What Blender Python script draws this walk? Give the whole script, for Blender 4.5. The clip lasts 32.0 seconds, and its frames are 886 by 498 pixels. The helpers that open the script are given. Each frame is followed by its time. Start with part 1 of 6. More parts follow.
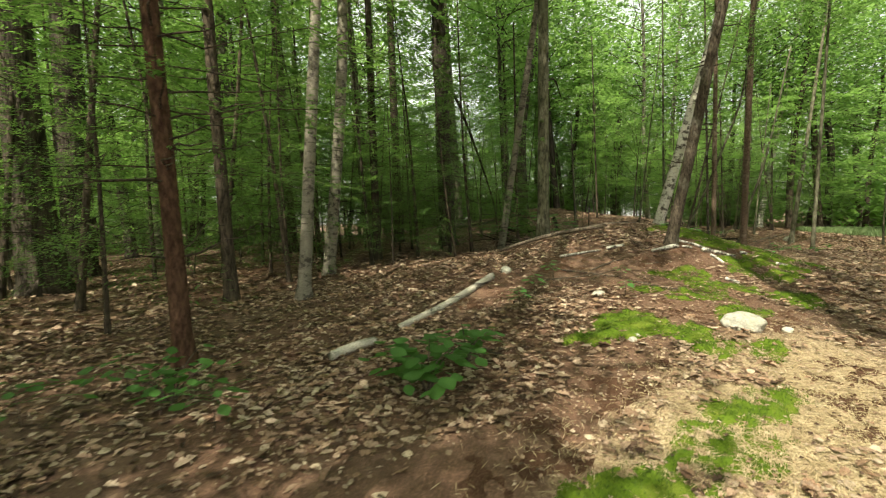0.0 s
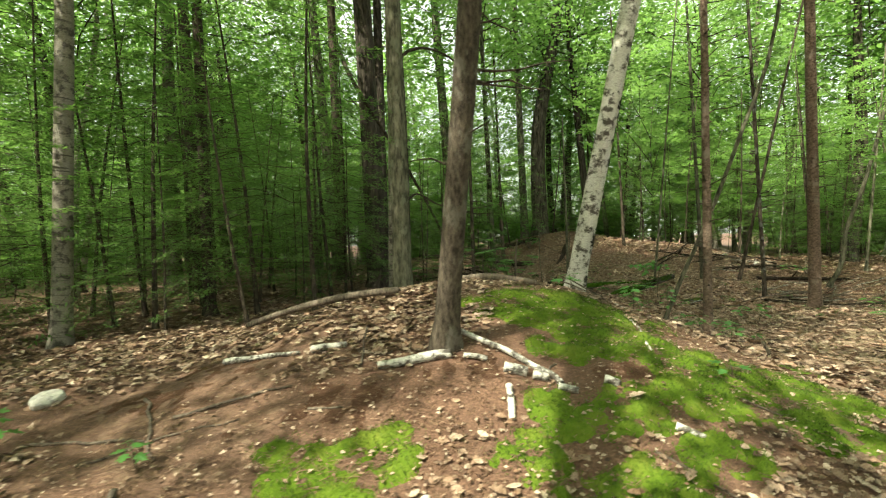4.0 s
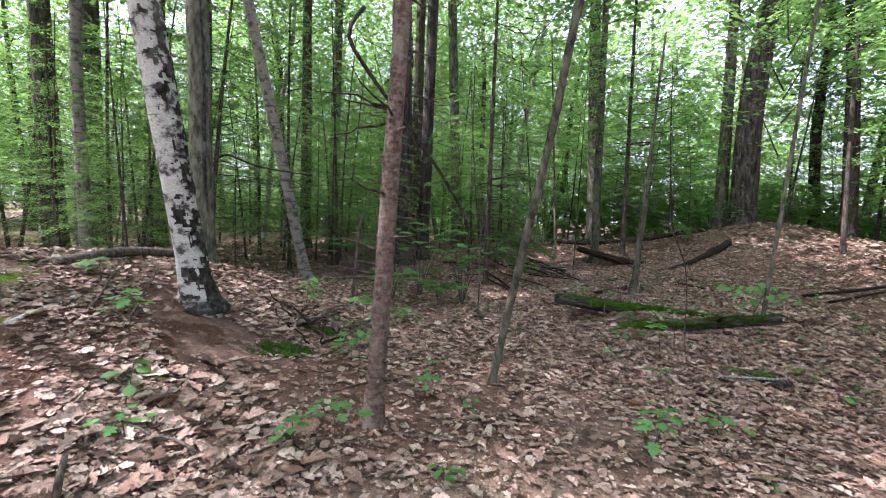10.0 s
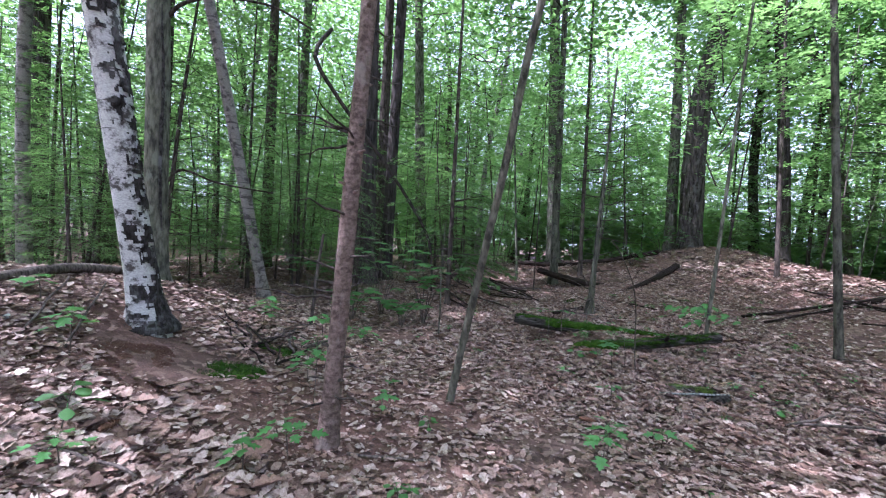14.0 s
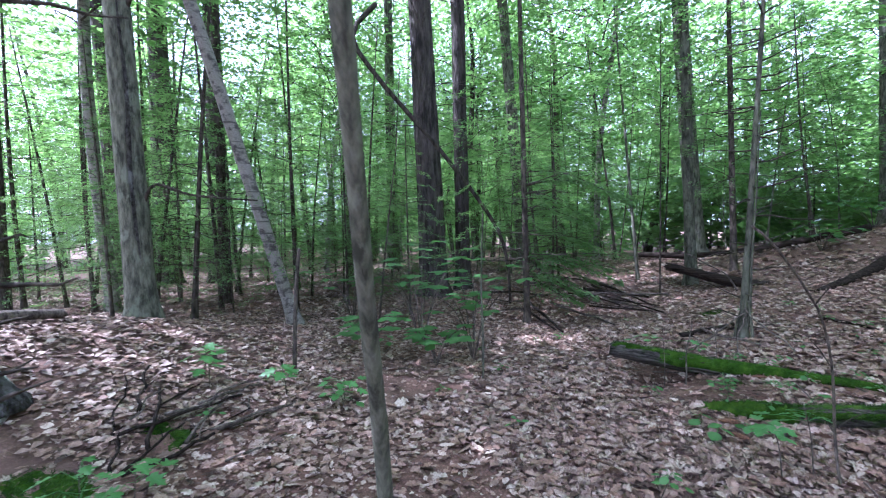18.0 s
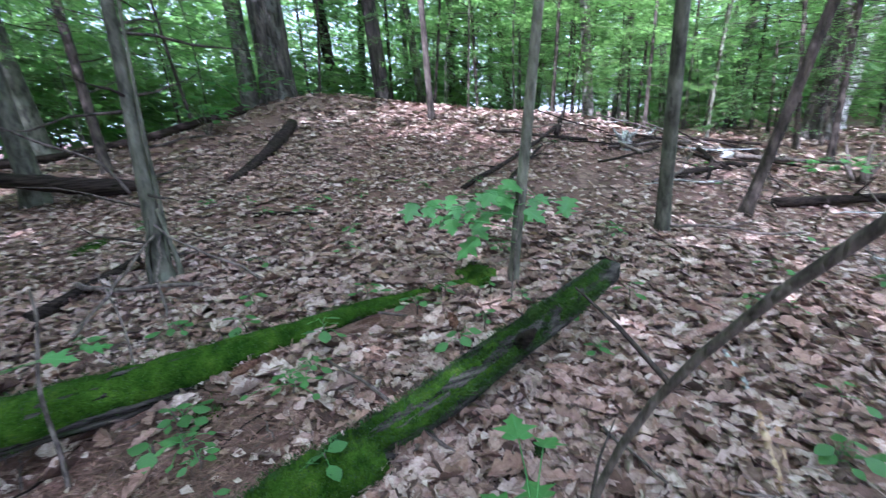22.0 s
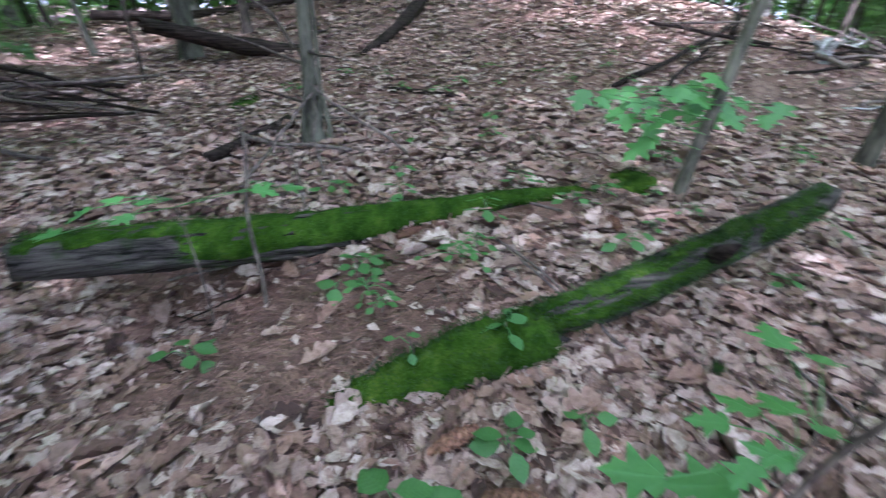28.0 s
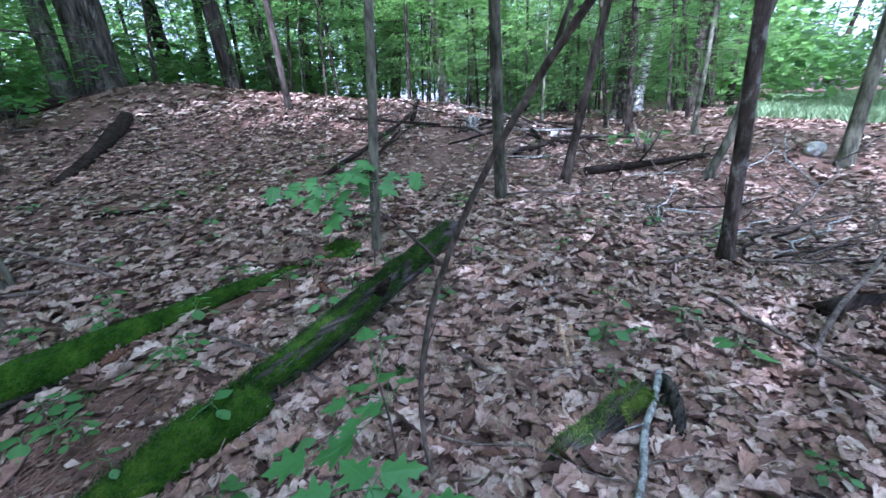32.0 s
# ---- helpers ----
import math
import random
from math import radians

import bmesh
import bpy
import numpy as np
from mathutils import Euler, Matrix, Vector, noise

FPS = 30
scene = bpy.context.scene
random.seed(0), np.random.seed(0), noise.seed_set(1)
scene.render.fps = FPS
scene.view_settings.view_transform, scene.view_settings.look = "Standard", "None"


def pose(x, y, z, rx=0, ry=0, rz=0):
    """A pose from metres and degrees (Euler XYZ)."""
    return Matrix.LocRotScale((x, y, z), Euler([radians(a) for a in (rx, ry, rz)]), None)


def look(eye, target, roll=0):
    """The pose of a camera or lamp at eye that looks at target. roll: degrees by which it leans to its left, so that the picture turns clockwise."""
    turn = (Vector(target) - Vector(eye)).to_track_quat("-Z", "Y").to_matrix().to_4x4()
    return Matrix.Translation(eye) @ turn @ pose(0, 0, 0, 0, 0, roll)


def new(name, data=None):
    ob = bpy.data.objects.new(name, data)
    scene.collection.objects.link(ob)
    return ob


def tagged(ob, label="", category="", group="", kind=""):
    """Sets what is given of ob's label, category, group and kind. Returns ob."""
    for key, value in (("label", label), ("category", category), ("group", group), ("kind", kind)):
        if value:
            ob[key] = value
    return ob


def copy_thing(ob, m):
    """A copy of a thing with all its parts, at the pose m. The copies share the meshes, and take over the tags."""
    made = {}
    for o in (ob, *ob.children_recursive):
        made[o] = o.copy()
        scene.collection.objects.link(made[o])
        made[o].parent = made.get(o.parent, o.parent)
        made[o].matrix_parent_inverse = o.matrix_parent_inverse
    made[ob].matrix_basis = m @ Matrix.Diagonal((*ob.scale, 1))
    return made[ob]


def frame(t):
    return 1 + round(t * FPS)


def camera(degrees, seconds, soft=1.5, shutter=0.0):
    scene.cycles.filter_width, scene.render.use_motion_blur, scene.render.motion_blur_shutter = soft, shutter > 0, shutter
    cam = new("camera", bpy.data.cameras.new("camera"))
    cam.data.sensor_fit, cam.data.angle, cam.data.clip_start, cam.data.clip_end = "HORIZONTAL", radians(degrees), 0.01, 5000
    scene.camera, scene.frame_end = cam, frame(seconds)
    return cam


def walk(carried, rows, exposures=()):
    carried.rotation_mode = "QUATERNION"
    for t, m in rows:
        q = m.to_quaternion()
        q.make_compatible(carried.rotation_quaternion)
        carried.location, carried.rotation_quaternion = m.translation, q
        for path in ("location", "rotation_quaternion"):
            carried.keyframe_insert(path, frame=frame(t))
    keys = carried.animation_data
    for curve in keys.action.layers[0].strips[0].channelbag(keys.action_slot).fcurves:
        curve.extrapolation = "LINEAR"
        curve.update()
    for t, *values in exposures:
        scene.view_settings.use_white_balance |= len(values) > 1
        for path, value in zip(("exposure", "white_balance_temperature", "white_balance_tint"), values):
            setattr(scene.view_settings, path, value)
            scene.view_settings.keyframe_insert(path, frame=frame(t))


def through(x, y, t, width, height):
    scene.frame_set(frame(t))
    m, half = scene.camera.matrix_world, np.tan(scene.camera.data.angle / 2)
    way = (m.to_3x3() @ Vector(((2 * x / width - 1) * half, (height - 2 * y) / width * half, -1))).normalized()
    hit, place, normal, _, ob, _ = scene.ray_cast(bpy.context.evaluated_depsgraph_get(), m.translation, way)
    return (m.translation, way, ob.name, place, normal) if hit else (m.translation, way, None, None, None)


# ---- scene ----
cam = camera(92.11, 32.0, soft=1.2, shutter=0.25)

PATH = [
    (0, -5.765, -2.956, 1.315, 86.26, 1.62, -14.34),
    (0.5, -5.145, -2.600, 1.361, 87.19, 2.82, -15.22),
    (1, -4.515, -2.186, 1.388, 88.21, 0.77, -10.09),
    (1.5, -3.884, -1.754, 1.381, 87.15, 1.23, -13.98),
    (2, -3.235, -1.339, 1.435, 89.83, 0.65, -10.63),
    (2.5, -2.602, -0.942, 1.457, 87.74, 0.26, -7.49),
    (4.5, 0.000, -0.000, 1.595, 89.41, 2.26, -0.99),
    (5, 0.805, 0.477, 1.567, 87.05, -0.18, -7.60),
    (5.5, 1.504, 0.926, 1.559, 89.41, 1.52, -1.57),
    (6, 2.182, 1.413, 1.617, 88.15, -1.49, -2.86),
    (6.5, 2.870, 1.789, 1.571, 89.44, 1.62, -0.17),
    (7, 3.534, 2.150, 1.618, 90.12, -3.85, 3.85),
    (7.5, 4.053, 2.563, 1.635, 90.80, -2.42, 9.02),
    (8, 4.543, 2.899, 1.648, 89.86, -2.35, 19.81),
    (8.5, 4.796, 3.201, 1.669, 91.94, -4.01, 23.75),
    (9, 4.848, 3.300, 1.630, 89.86, -5.34, 34.17),
    (9.5, 4.835, 3.313, 1.609, 87.46, -5.04, 38.55),
    (10, 4.826, 3.314, 1.599, 85.92, -2.44, 37.79),
    (10.5, 4.836, 3.324, 1.600, 86.57, -2.20, 33.31),
    (11, 4.885, 3.321, 1.605, 86.95, -2.29, 27.79),
    (11.5, 4.939, 3.330, 1.606, 87.84, -2.36, 20.35),
    (12, 5.031, 3.306, 1.612, 88.07, -1.70, 12.80),
    (12.5, 5.092, 3.284, 1.612, 88.36, -1.20, 9.34),
    (13, 5.085, 3.273, 1.607, 88.66, -1.50, 11.15),
    (13.5, 4.974, 3.282, 1.610, 88.90, -2.75, 24.46),
    (14, 4.908, 3.280, 1.606, 88.85, -3.38, 33.15),
    (14.5, 4.891, 3.327, 1.607, 88.77, -3.03, 30.77),
    (16.5, 4.909, 4.351, 1.672, 86.54, 0.17, 33.48),
    (17, 4.799, 4.750, 1.759, 85.58, -0.22, 36.33),
    (17.5, 4.764, 5.144, 1.755, 89.74, -0.47, 46.96),
    (18, 4.602, 5.519, 1.697, 88.03, 1.44, 51.10),
    (18.5, 4.368, 5.997, 1.599, 89.81, 0.06, 52.45),
    (19, 4.095, 6.459, 1.612, 90.00, -1.66, 47.75),
    (19.5, 3.872, 6.836, 1.571, 89.34, 1.91, 45.93),
    (20, 3.747, 7.322, 1.483, 87.52, 3.39, 38.27),
    (20.5, 3.660, 7.647, 1.356, 81.40, 0.24, 13.57),
    (21, 3.625, 7.952, 1.362, 79.67, 2.37, -2.56),
    (21.5, 3.661, 8.197, 1.300, 76.71, 4.96, -8.21),
    (22, 3.677, 8.302, 1.254, 73.16, 3.48, -21.87),
    (22.5, 3.615, 8.356, 1.175, 65.65, 2.61, -29.13),
    (23, 3.568, 8.381, 1.153, 63.18, 1.98, -25.32),
    (23.5, 3.511, 8.417, 1.168, 63.25, 0.18, -16.96),
    (24, 3.435, 8.455, 1.165, 63.78, -1.04, -6.95),
    (24.5, 3.342, 8.466, 1.155, 64.14, -2.47, 2.36),
    (25, 3.263, 8.481, 1.149, 64.31, -2.45, 9.15),
    (25.5, 3.241, 8.492, 1.133, 65.40, -2.42, 14.04),
    (27.5, 3.266, 8.518, 1.156, 61.17, 0.66, 14.19),
    (28, 3.362, 8.425, 1.155, 60.96, -0.94, -8.25),
    (28.5, 3.485, 8.327, 1.137, 59.94, 2.13, -24.65),
    (29, 3.541, 8.208, 1.149, 59.20, 2.71, -35.81),
    (29.5, 3.565, 8.129, 1.143, 58.30, 3.36, -40.27),
    (30, 3.571, 8.097, 1.149, 58.89, 3.53, -40.29),
    (30.5, 3.566, 8.081, 1.160, 60.35, 3.79, -38.31),
    (31, 3.553, 8.072, 1.165, 61.31, 3.82, -35.67),
    (31.5, 3.562, 8.039, 1.197, 65.35, 4.61, -35.59),
    (32, 3.604, 7.977, 1.237, 70.63, 4.37, -38.97),
]
walk(cam, [(t, pose(x, y, z, rx, ry, rz)) for t, x, y, z, rx, ry, rz in PATH], [(0, 1.07, 7700, -3), (2, 1.37, 7600, -6), (5, 1.58, 7250, -8), (6, 1.55, 6900, 6), (7, 1.52, 6600, 15), (9, 2.15, 5900, 24), (13, 2.02, 5050, 31), (17, 2.45, 4850, 29), (20, 2.52, 4650, 28), (24, 2.68, 4850, 25), (28, 2.72, 4850, 28), (30, 2.50, 4720, 28), (32, 2.26, 4520, 27)])

# ---- world, sun and light ----
SUN_TO = Vector((-0.55, -0.52, 1.0)).normalized()
world = bpy.data.worlds.new("sky")
scene.world = world
world.use_nodes = True
wn = world.node_tree
sky = wn.nodes.new("ShaderNodeTexSky")
sky.sky_type = "NISHITA"
sky.sun_disc = False
sky.sun_elevation = math.asin(SUN_TO.z)
sky.sun_rotation = math.atan2(SUN_TO.x, SUN_TO.y)
sky.air_density, sky.dust_density, sky.ozone_density = 1.0, 6.0, 1.0
wn.nodes["Background"].inputs["Strength"].default_value = 0.15
haze = wn.nodes.new("ShaderNodeMix")
haze.data_type = "RGBA"
haze.inputs[0].default_value = 0.6
haze.inputs[7].default_value = (5.0, 5.0, 5.0, 1)
wn.links.new(sky.outputs[0], haze.inputs[6])
wn.links.new(haze.outputs[2], wn.nodes["Background"].inputs["Color"])
sun_data = bpy.data.lights.new("sun", "SUN")
sun_data.energy, sun_data.angle, sun_data.color = 4.2, radians(0.6), (1.0, 0.94, 0.84)
sun = new("sun", sun_data)
sun.matrix_world = look(SUN_TO * 60, (0, 0, 0))


# ---- materials ----
def material(name):
    m = bpy.data.materials.new(name)
    m.use_nodes = True
    t = m.node_tree
    return m, t, t.nodes["Principled BSDF"]


def node(t, kind, **settings):
    n = t.nodes.new("ShaderNode" + kind)
    for k, v in settings.items():
        n.inputs[k.replace("_", " ")].default_value = v
    return n


def ramp(t, source, stops):
    n = t.nodes.new("ShaderNodeValToRGB")
    while len(n.color_ramp.elements) < len(stops):
        n.color_ramp.elements.new(0.5)
    for e, (p, c) in zip(n.color_ramp.elements, stops):
        e.position, e.color = p, (*c, 1)
    t.links.new(source, n.inputs[0])
    return n


def coords(t, scale, kind="Object"):
    tc = t.nodes.new("ShaderNodeTexCoord")
    mp = t.nodes.new("ShaderNodeMapping")
    mp.inputs["Scale"].default_value = scale
    t.links.new(tc.outputs[kind], mp.inputs[0])
    return mp.outputs[0]


def mixed(t, fac, a, b):
    n = t.nodes.new("ShaderNodeMix")
    n.data_type = "RGBA"
    for socket, v in ((n.inputs[0], fac), (n.inputs[6], a), (n.inputs[7], b)):
        if isinstance(v, (tuple, float, int)):
            socket.default_value = (*v, 1) if isinstance(v, tuple) else v
        else:
            t.links.new(v, socket)
    return n.outputs[2]


def bumped(t, bsdf, height, strength, distance):
    b = t.nodes.new("ShaderNodeBump")
    b.inputs["Strength"].default_value, b.inputs["Distance"].default_value = strength, distance
    t.links.new(height, b.inputs["Height"])
    t.links.new(b.outputs[0], bsdf.inputs["Normal"])


def vein_lines(t, p, c, veins):
    """Pale raised veins on a single leaf that lies along its own x axis: fanned from the base, or in pairs along the midrib."""
    xyz = t.nodes.new("ShaderNodeSeparateXYZ")
    t.links.new(coords(t, (1, 1, 1)), xyz.inputs[0])

    def calc(kind, a, b=0.0, third=0.0):
        n = t.nodes.new("ShaderNodeMath")
        n.operation = kind
        for i, value in enumerate((a, b, third)):
            if isinstance(value, float):
                n.inputs[i].default_value = value
            else:
                t.links.new(value, n.inputs[i])
        return n.outputs[0]

    side = calc("ABSOLUTE", xyz.outputs[1])
    if veins == "fan":
        phase = calc("MULTIPLY", calc("ARCTAN2", side, calc("ADD", xyz.outputs[0], 0.02)), 8.4)
    else:
        phase = calc("MULTIPLY", calc("MULTIPLY_ADD", side, -0.8, xyz.outputs[0]), 44.0)
    line = calc("POWER", calc("MULTIPLY_ADD", calc("COSINE", phase), 0.5, 0.5), 14.0)
    rib = calc("LESS_THAN", side, 0.012)
    both = calc("MAXIMUM", line, rib)
    bumped(t, p, both, 0.25, 0.006)
    mul = t.nodes.new("ShaderNodeMix")
    mul.data_type, mul.blend_type = "RGBA", "MULTIPLY"
    mul.inputs[0].default_value = 1.0
    t.links.new(c.outputs[0], mul.inputs[6])
    t.links.new(ramp(t, both, [(0.0, (0.95, 0.95, 0.95)), (1.0, (1.2, 1.15, 1.25))]).outputs[0], mul.inputs[7])
    dummy = t.nodes.new("ShaderNodeMixRGB")
    dummy.inputs[0].default_value = 0.0
    t.links.new(mul.outputs[2], dummy.inputs[1])
    return dummy


def leaf_material(name, stops, through=0.45, rough=0.45, glow=(0.30, 0.48, 0.05), mottle=9.0, share=0.35, veins=""):
    """A thin leaf: its colour changes from leaf to leaf and within it, and light comes through it."""
    m, t, p = material(name)
    g = t.nodes.new("ShaderNodeNewGeometry")
    n = node(t, "TexNoise", Scale=mottle, Detail=4.0, Roughness=0.6)
    t.links.new(coords(t, (1, 1, 1)), n.inputs["Vector"])
    wide = node(t, "MapRange", From_Min=0.3, From_Max=0.7)
    t.links.new(n.outputs[0], wide.inputs["Value"])
    own = t.nodes.new("ShaderNodeMix")
    own.inputs[0].default_value = share
    t.links.new(g.outputs["Random Per Island"], own.inputs[2])
    t.links.new(wide.outputs[0], own.inputs[3])
    c = ramp(t, own.outputs[0], stops)
    p.inputs["Roughness"].default_value = rough
    if veins:
        c = vein_lines(t, p, c, veins)
    t.links.new(c.outputs[0], p.inputs["Base Color"])
    tr = t.nodes.new("ShaderNodeBsdfTranslucent")
    t.links.new(mixed(t, 0.55, c.outputs[0], glow), tr.inputs[0])
    mx = t.nodes.new("ShaderNodeMixShader")
    mx.inputs[0].default_value = through
    t.links.new(p.outputs[0], mx.inputs[1])
    t.links.new(tr.outputs[0], mx.inputs[2])
    t.links.new(mx.outputs[0], t.nodes["Material Output"].inputs[0])
    return m


def litter_material():
    """Dry leaves: tan to dark brown from leaf to leaf, mottled and paler along the midrib side."""
    m, t, p = material("dry_leaf")
    g = t.nodes.new("ShaderNodeNewGeometry")
    c = ramp(t, g.outputs["Random Per Island"], [(0.0, (0.055, 0.03, 0.022)), (0.13, (0.13, 0.078, 0.056)), (0.26, (0.30, 0.19, 0.135)), (0.38, (0.21, 0.145, 0.112)), (0.52, (0.37, 0.265, 0.21)), (0.64, (0.30, 0.19, 0.14)), (0.76, (0.42, 0.318, 0.262)), (0.92, (0.48, 0.385, 0.32)), (1.0, (0.56, 0.47, 0.38))]).outputs[0]
    n = node(t, "TexNoise", Scale=48.0, Detail=6.0, Roughness=0.8)
    t.links.new(coords(t, (1, 1, 1)), n.inputs["Vector"])
    spots = ramp(t, n.outputs[0], [(0.34, (0.45, 0.38, 0.34)), (0.52, (0.95, 0.93, 0.9)), (0.66, (1.15, 1.15, 1.15))]).outputs[0]
    mul = t.nodes.new("ShaderNodeMix")
    mul.data_type, mul.blend_type = "RGBA", "MULTIPLY"
    mul.inputs[0].default_value = 1.0
    t.links.new(c, mul.inputs[6])
    t.links.new(spots, mul.inputs[7])
    t.links.new(mul.outputs[2], p.inputs["Base Color"])
    p.inputs["Roughness"].default_value = 0.5
    p.inputs["Specular IOR Level"].default_value = 0.3
    bumped(t, p, n.outputs[0], 0.9, 0.012)
    return m


def bark_material(name, dark, light, scale, stretch=0.14, depth=0.012, lichen=None, rough=0.9):
    m, t, p = material(name)
    v = coords(t, (scale, scale, scale * stretch))
    n = node(t, "TexNoise", Scale=1.0, Detail=8.0, Roughness=0.65)
    t.links.new(v, n.inputs["Vector"])
    w = node(t, "TexVoronoi", Scale=1.6)
    w.feature = "DISTANCE_TO_EDGE"
    t.links.new(v, w.inputs["Vector"])
    c = ramp(t, n.outputs[0], [(0.38, dark), (0.62, light)]).outputs[0]
    patch = node(t, "TexNoise", Scale=6.0, Detail=6.0, Roughness=0.65)
    t.links.new(coords(t, (1, 1, 0.6)), patch.inputs["Vector"])
    if lichen:
        f = ramp(t, patch.outputs[0], [(0.54, (0, 0, 0)), (0.62, (0.7, 0.7, 0.7))])
        c = mixed(t, f.outputs[0], c, lichen)
    oi = t.nodes.new("ShaderNodeObjectInfo")
    hv = node(t, "HueSaturation")
    mr = node(t, "MapRange", To_Min=0.75, To_Max=1.25)
    t.links.new(oi.outputs["Random"], mr.inputs["Value"])
    t.links.new(mr.outputs[0], hv.inputs["Value"])
    t.links.new(c, hv.inputs["Color"])
    t.links.new(hv.outputs[0], p.inputs["Base Color"])
    p.inputs["Roughness"].default_value = rough
    p.inputs["Specular IOR Level"].default_value = 0.15
    a = t.nodes.new("ShaderNodeMath")
    a.operation = "MULTIPLY"
    t.links.new(n.outputs[0], a.inputs[0])
    t.links.new(ramp(t, w.outputs[0], [(0.0, (0, 0, 0)), (0.25, (1, 1, 1))]).outputs[0], a.inputs[1])
    bumped(t, p, a.outputs[0], 0.9, depth)
    return m


def birch_material(name, dark=0.5, band_from=0.55, low=(0.36, 0.345, 0.32), high=(0.62, 0.60, 0.57)):
    """White paper bark with dark bands across and black patches towards knots."""
    m, t, p = material(name)
    band = node(t, "TexNoise", Scale=1.0, Detail=5.0, Roughness=0.6)
    t.links.new(coords(t, (1.3, 1.3, 24.0)), band.inputs["Vector"])
    spot = node(t, "TexNoise", Scale=1.0, Detail=6.0, Roughness=0.7)
    t.links.new(coords(t, (8.0, 8.0, 10.0)), spot.inputs["Vector"])
    fine = node(t, "TexNoise", Scale=60.0, Detail=3.0)
    t.links.new(coords(t, (1, 1, 2)), fine.inputs["Vector"])
    base = ramp(t, fine.outputs[0], [(0.3, low), (0.7, high)]).outputs[0]
    b = ramp(t, band.outputs[0], [(band_from, (0, 0, 0)), (band_from + 0.05, (1, 1, 1))]).outputs[0]
    s = ramp(t, spot.outputs[0], [(1 - dark, (0, 0, 0)), (1.1 - dark, (1, 1, 1))]).outputs[0]
    mx = t.nodes.new("ShaderNodeMath")
    mx.operation = "MAXIMUM"
    t.links.new(b, mx.inputs[0])
    t.links.new(s, mx.inputs[1])
    t.links.new(mixed(t, mx.outputs[0], base, (0.055, 0.045, 0.04)), p.inputs["Base Color"])
    p.inputs["Roughness"].default_value = 0.75
    bumped(t, p, mx.outputs[0], 0.6, 0.006)
    return m


def wood_material(name, dark, light, moss=None):
    """Weathered wood with long grain; moss: how much of it has a green film."""
    m, t, p = material(name)
    v = coords(t, (2.0, 45.0, 45.0))
    n = node(t, "TexNoise", Scale=1.0, Detail=7.0, Roughness=0.7)
    t.links.new(v, n.inputs["Vector"])
    c = ramp(t, n.outputs[0], [(0.38, dark), (0.7, light)]).outputs[0]
    if moss:
        q = node(t, "TexNoise", Scale=9.0, Detail=6.0)
        t.links.new(coords(t, (0.7, 1, 1)), q.inputs["Vector"])
        f = ramp(t, q.outputs[0], [(1 - moss, (0, 0, 0)), (1.12 - moss, (1, 1, 1))]).outputs[0]
        c = mixed(t, f, c, (0.018, 0.04, 0.006))
    t.links.new(c, p.inputs["Base Color"])
    p.inputs["Roughness"].default_value = 0.9
    p.inputs["Specular IOR Level"].default_value = 0.1
    bumped(t, p, n.outputs[0], 1.0, 0.02)
    return m


def moss_material(name, stops, patch=11.0):
    m, t, p = material(name)
    n = node(t, "TexNoise", Scale=patch, Detail=8.0, Roughness=0.7)
    t.links.new(coords(t, (1, 1, 1)), n.inputs["Vector"])
    f = node(t, "TexNoise", Scale=170.0, Detail=3.0)
    t.links.new(coords(t, (1, 1, 1)), f.inputs["Vector"])
    a = t.nodes.new("ShaderNodeMath")
    a.operation = "MULTIPLY_ADD"
    a.inputs[1].default_value = 0.45
    t.links.new(f.outputs[0], a.inputs[0])
    t.links.new(n.outputs[0], a.inputs[2])
    t.links.new(ramp(t, a.outputs[0], stops).outputs[0], p.inputs["Base Color"])
    p.inputs["Roughness"].default_value = 0.95
    p.inputs["Specular IOR Level"].default_value = 0.05
    bumped(t, p, a.outputs[0], 1.0, 0.02)
    return m


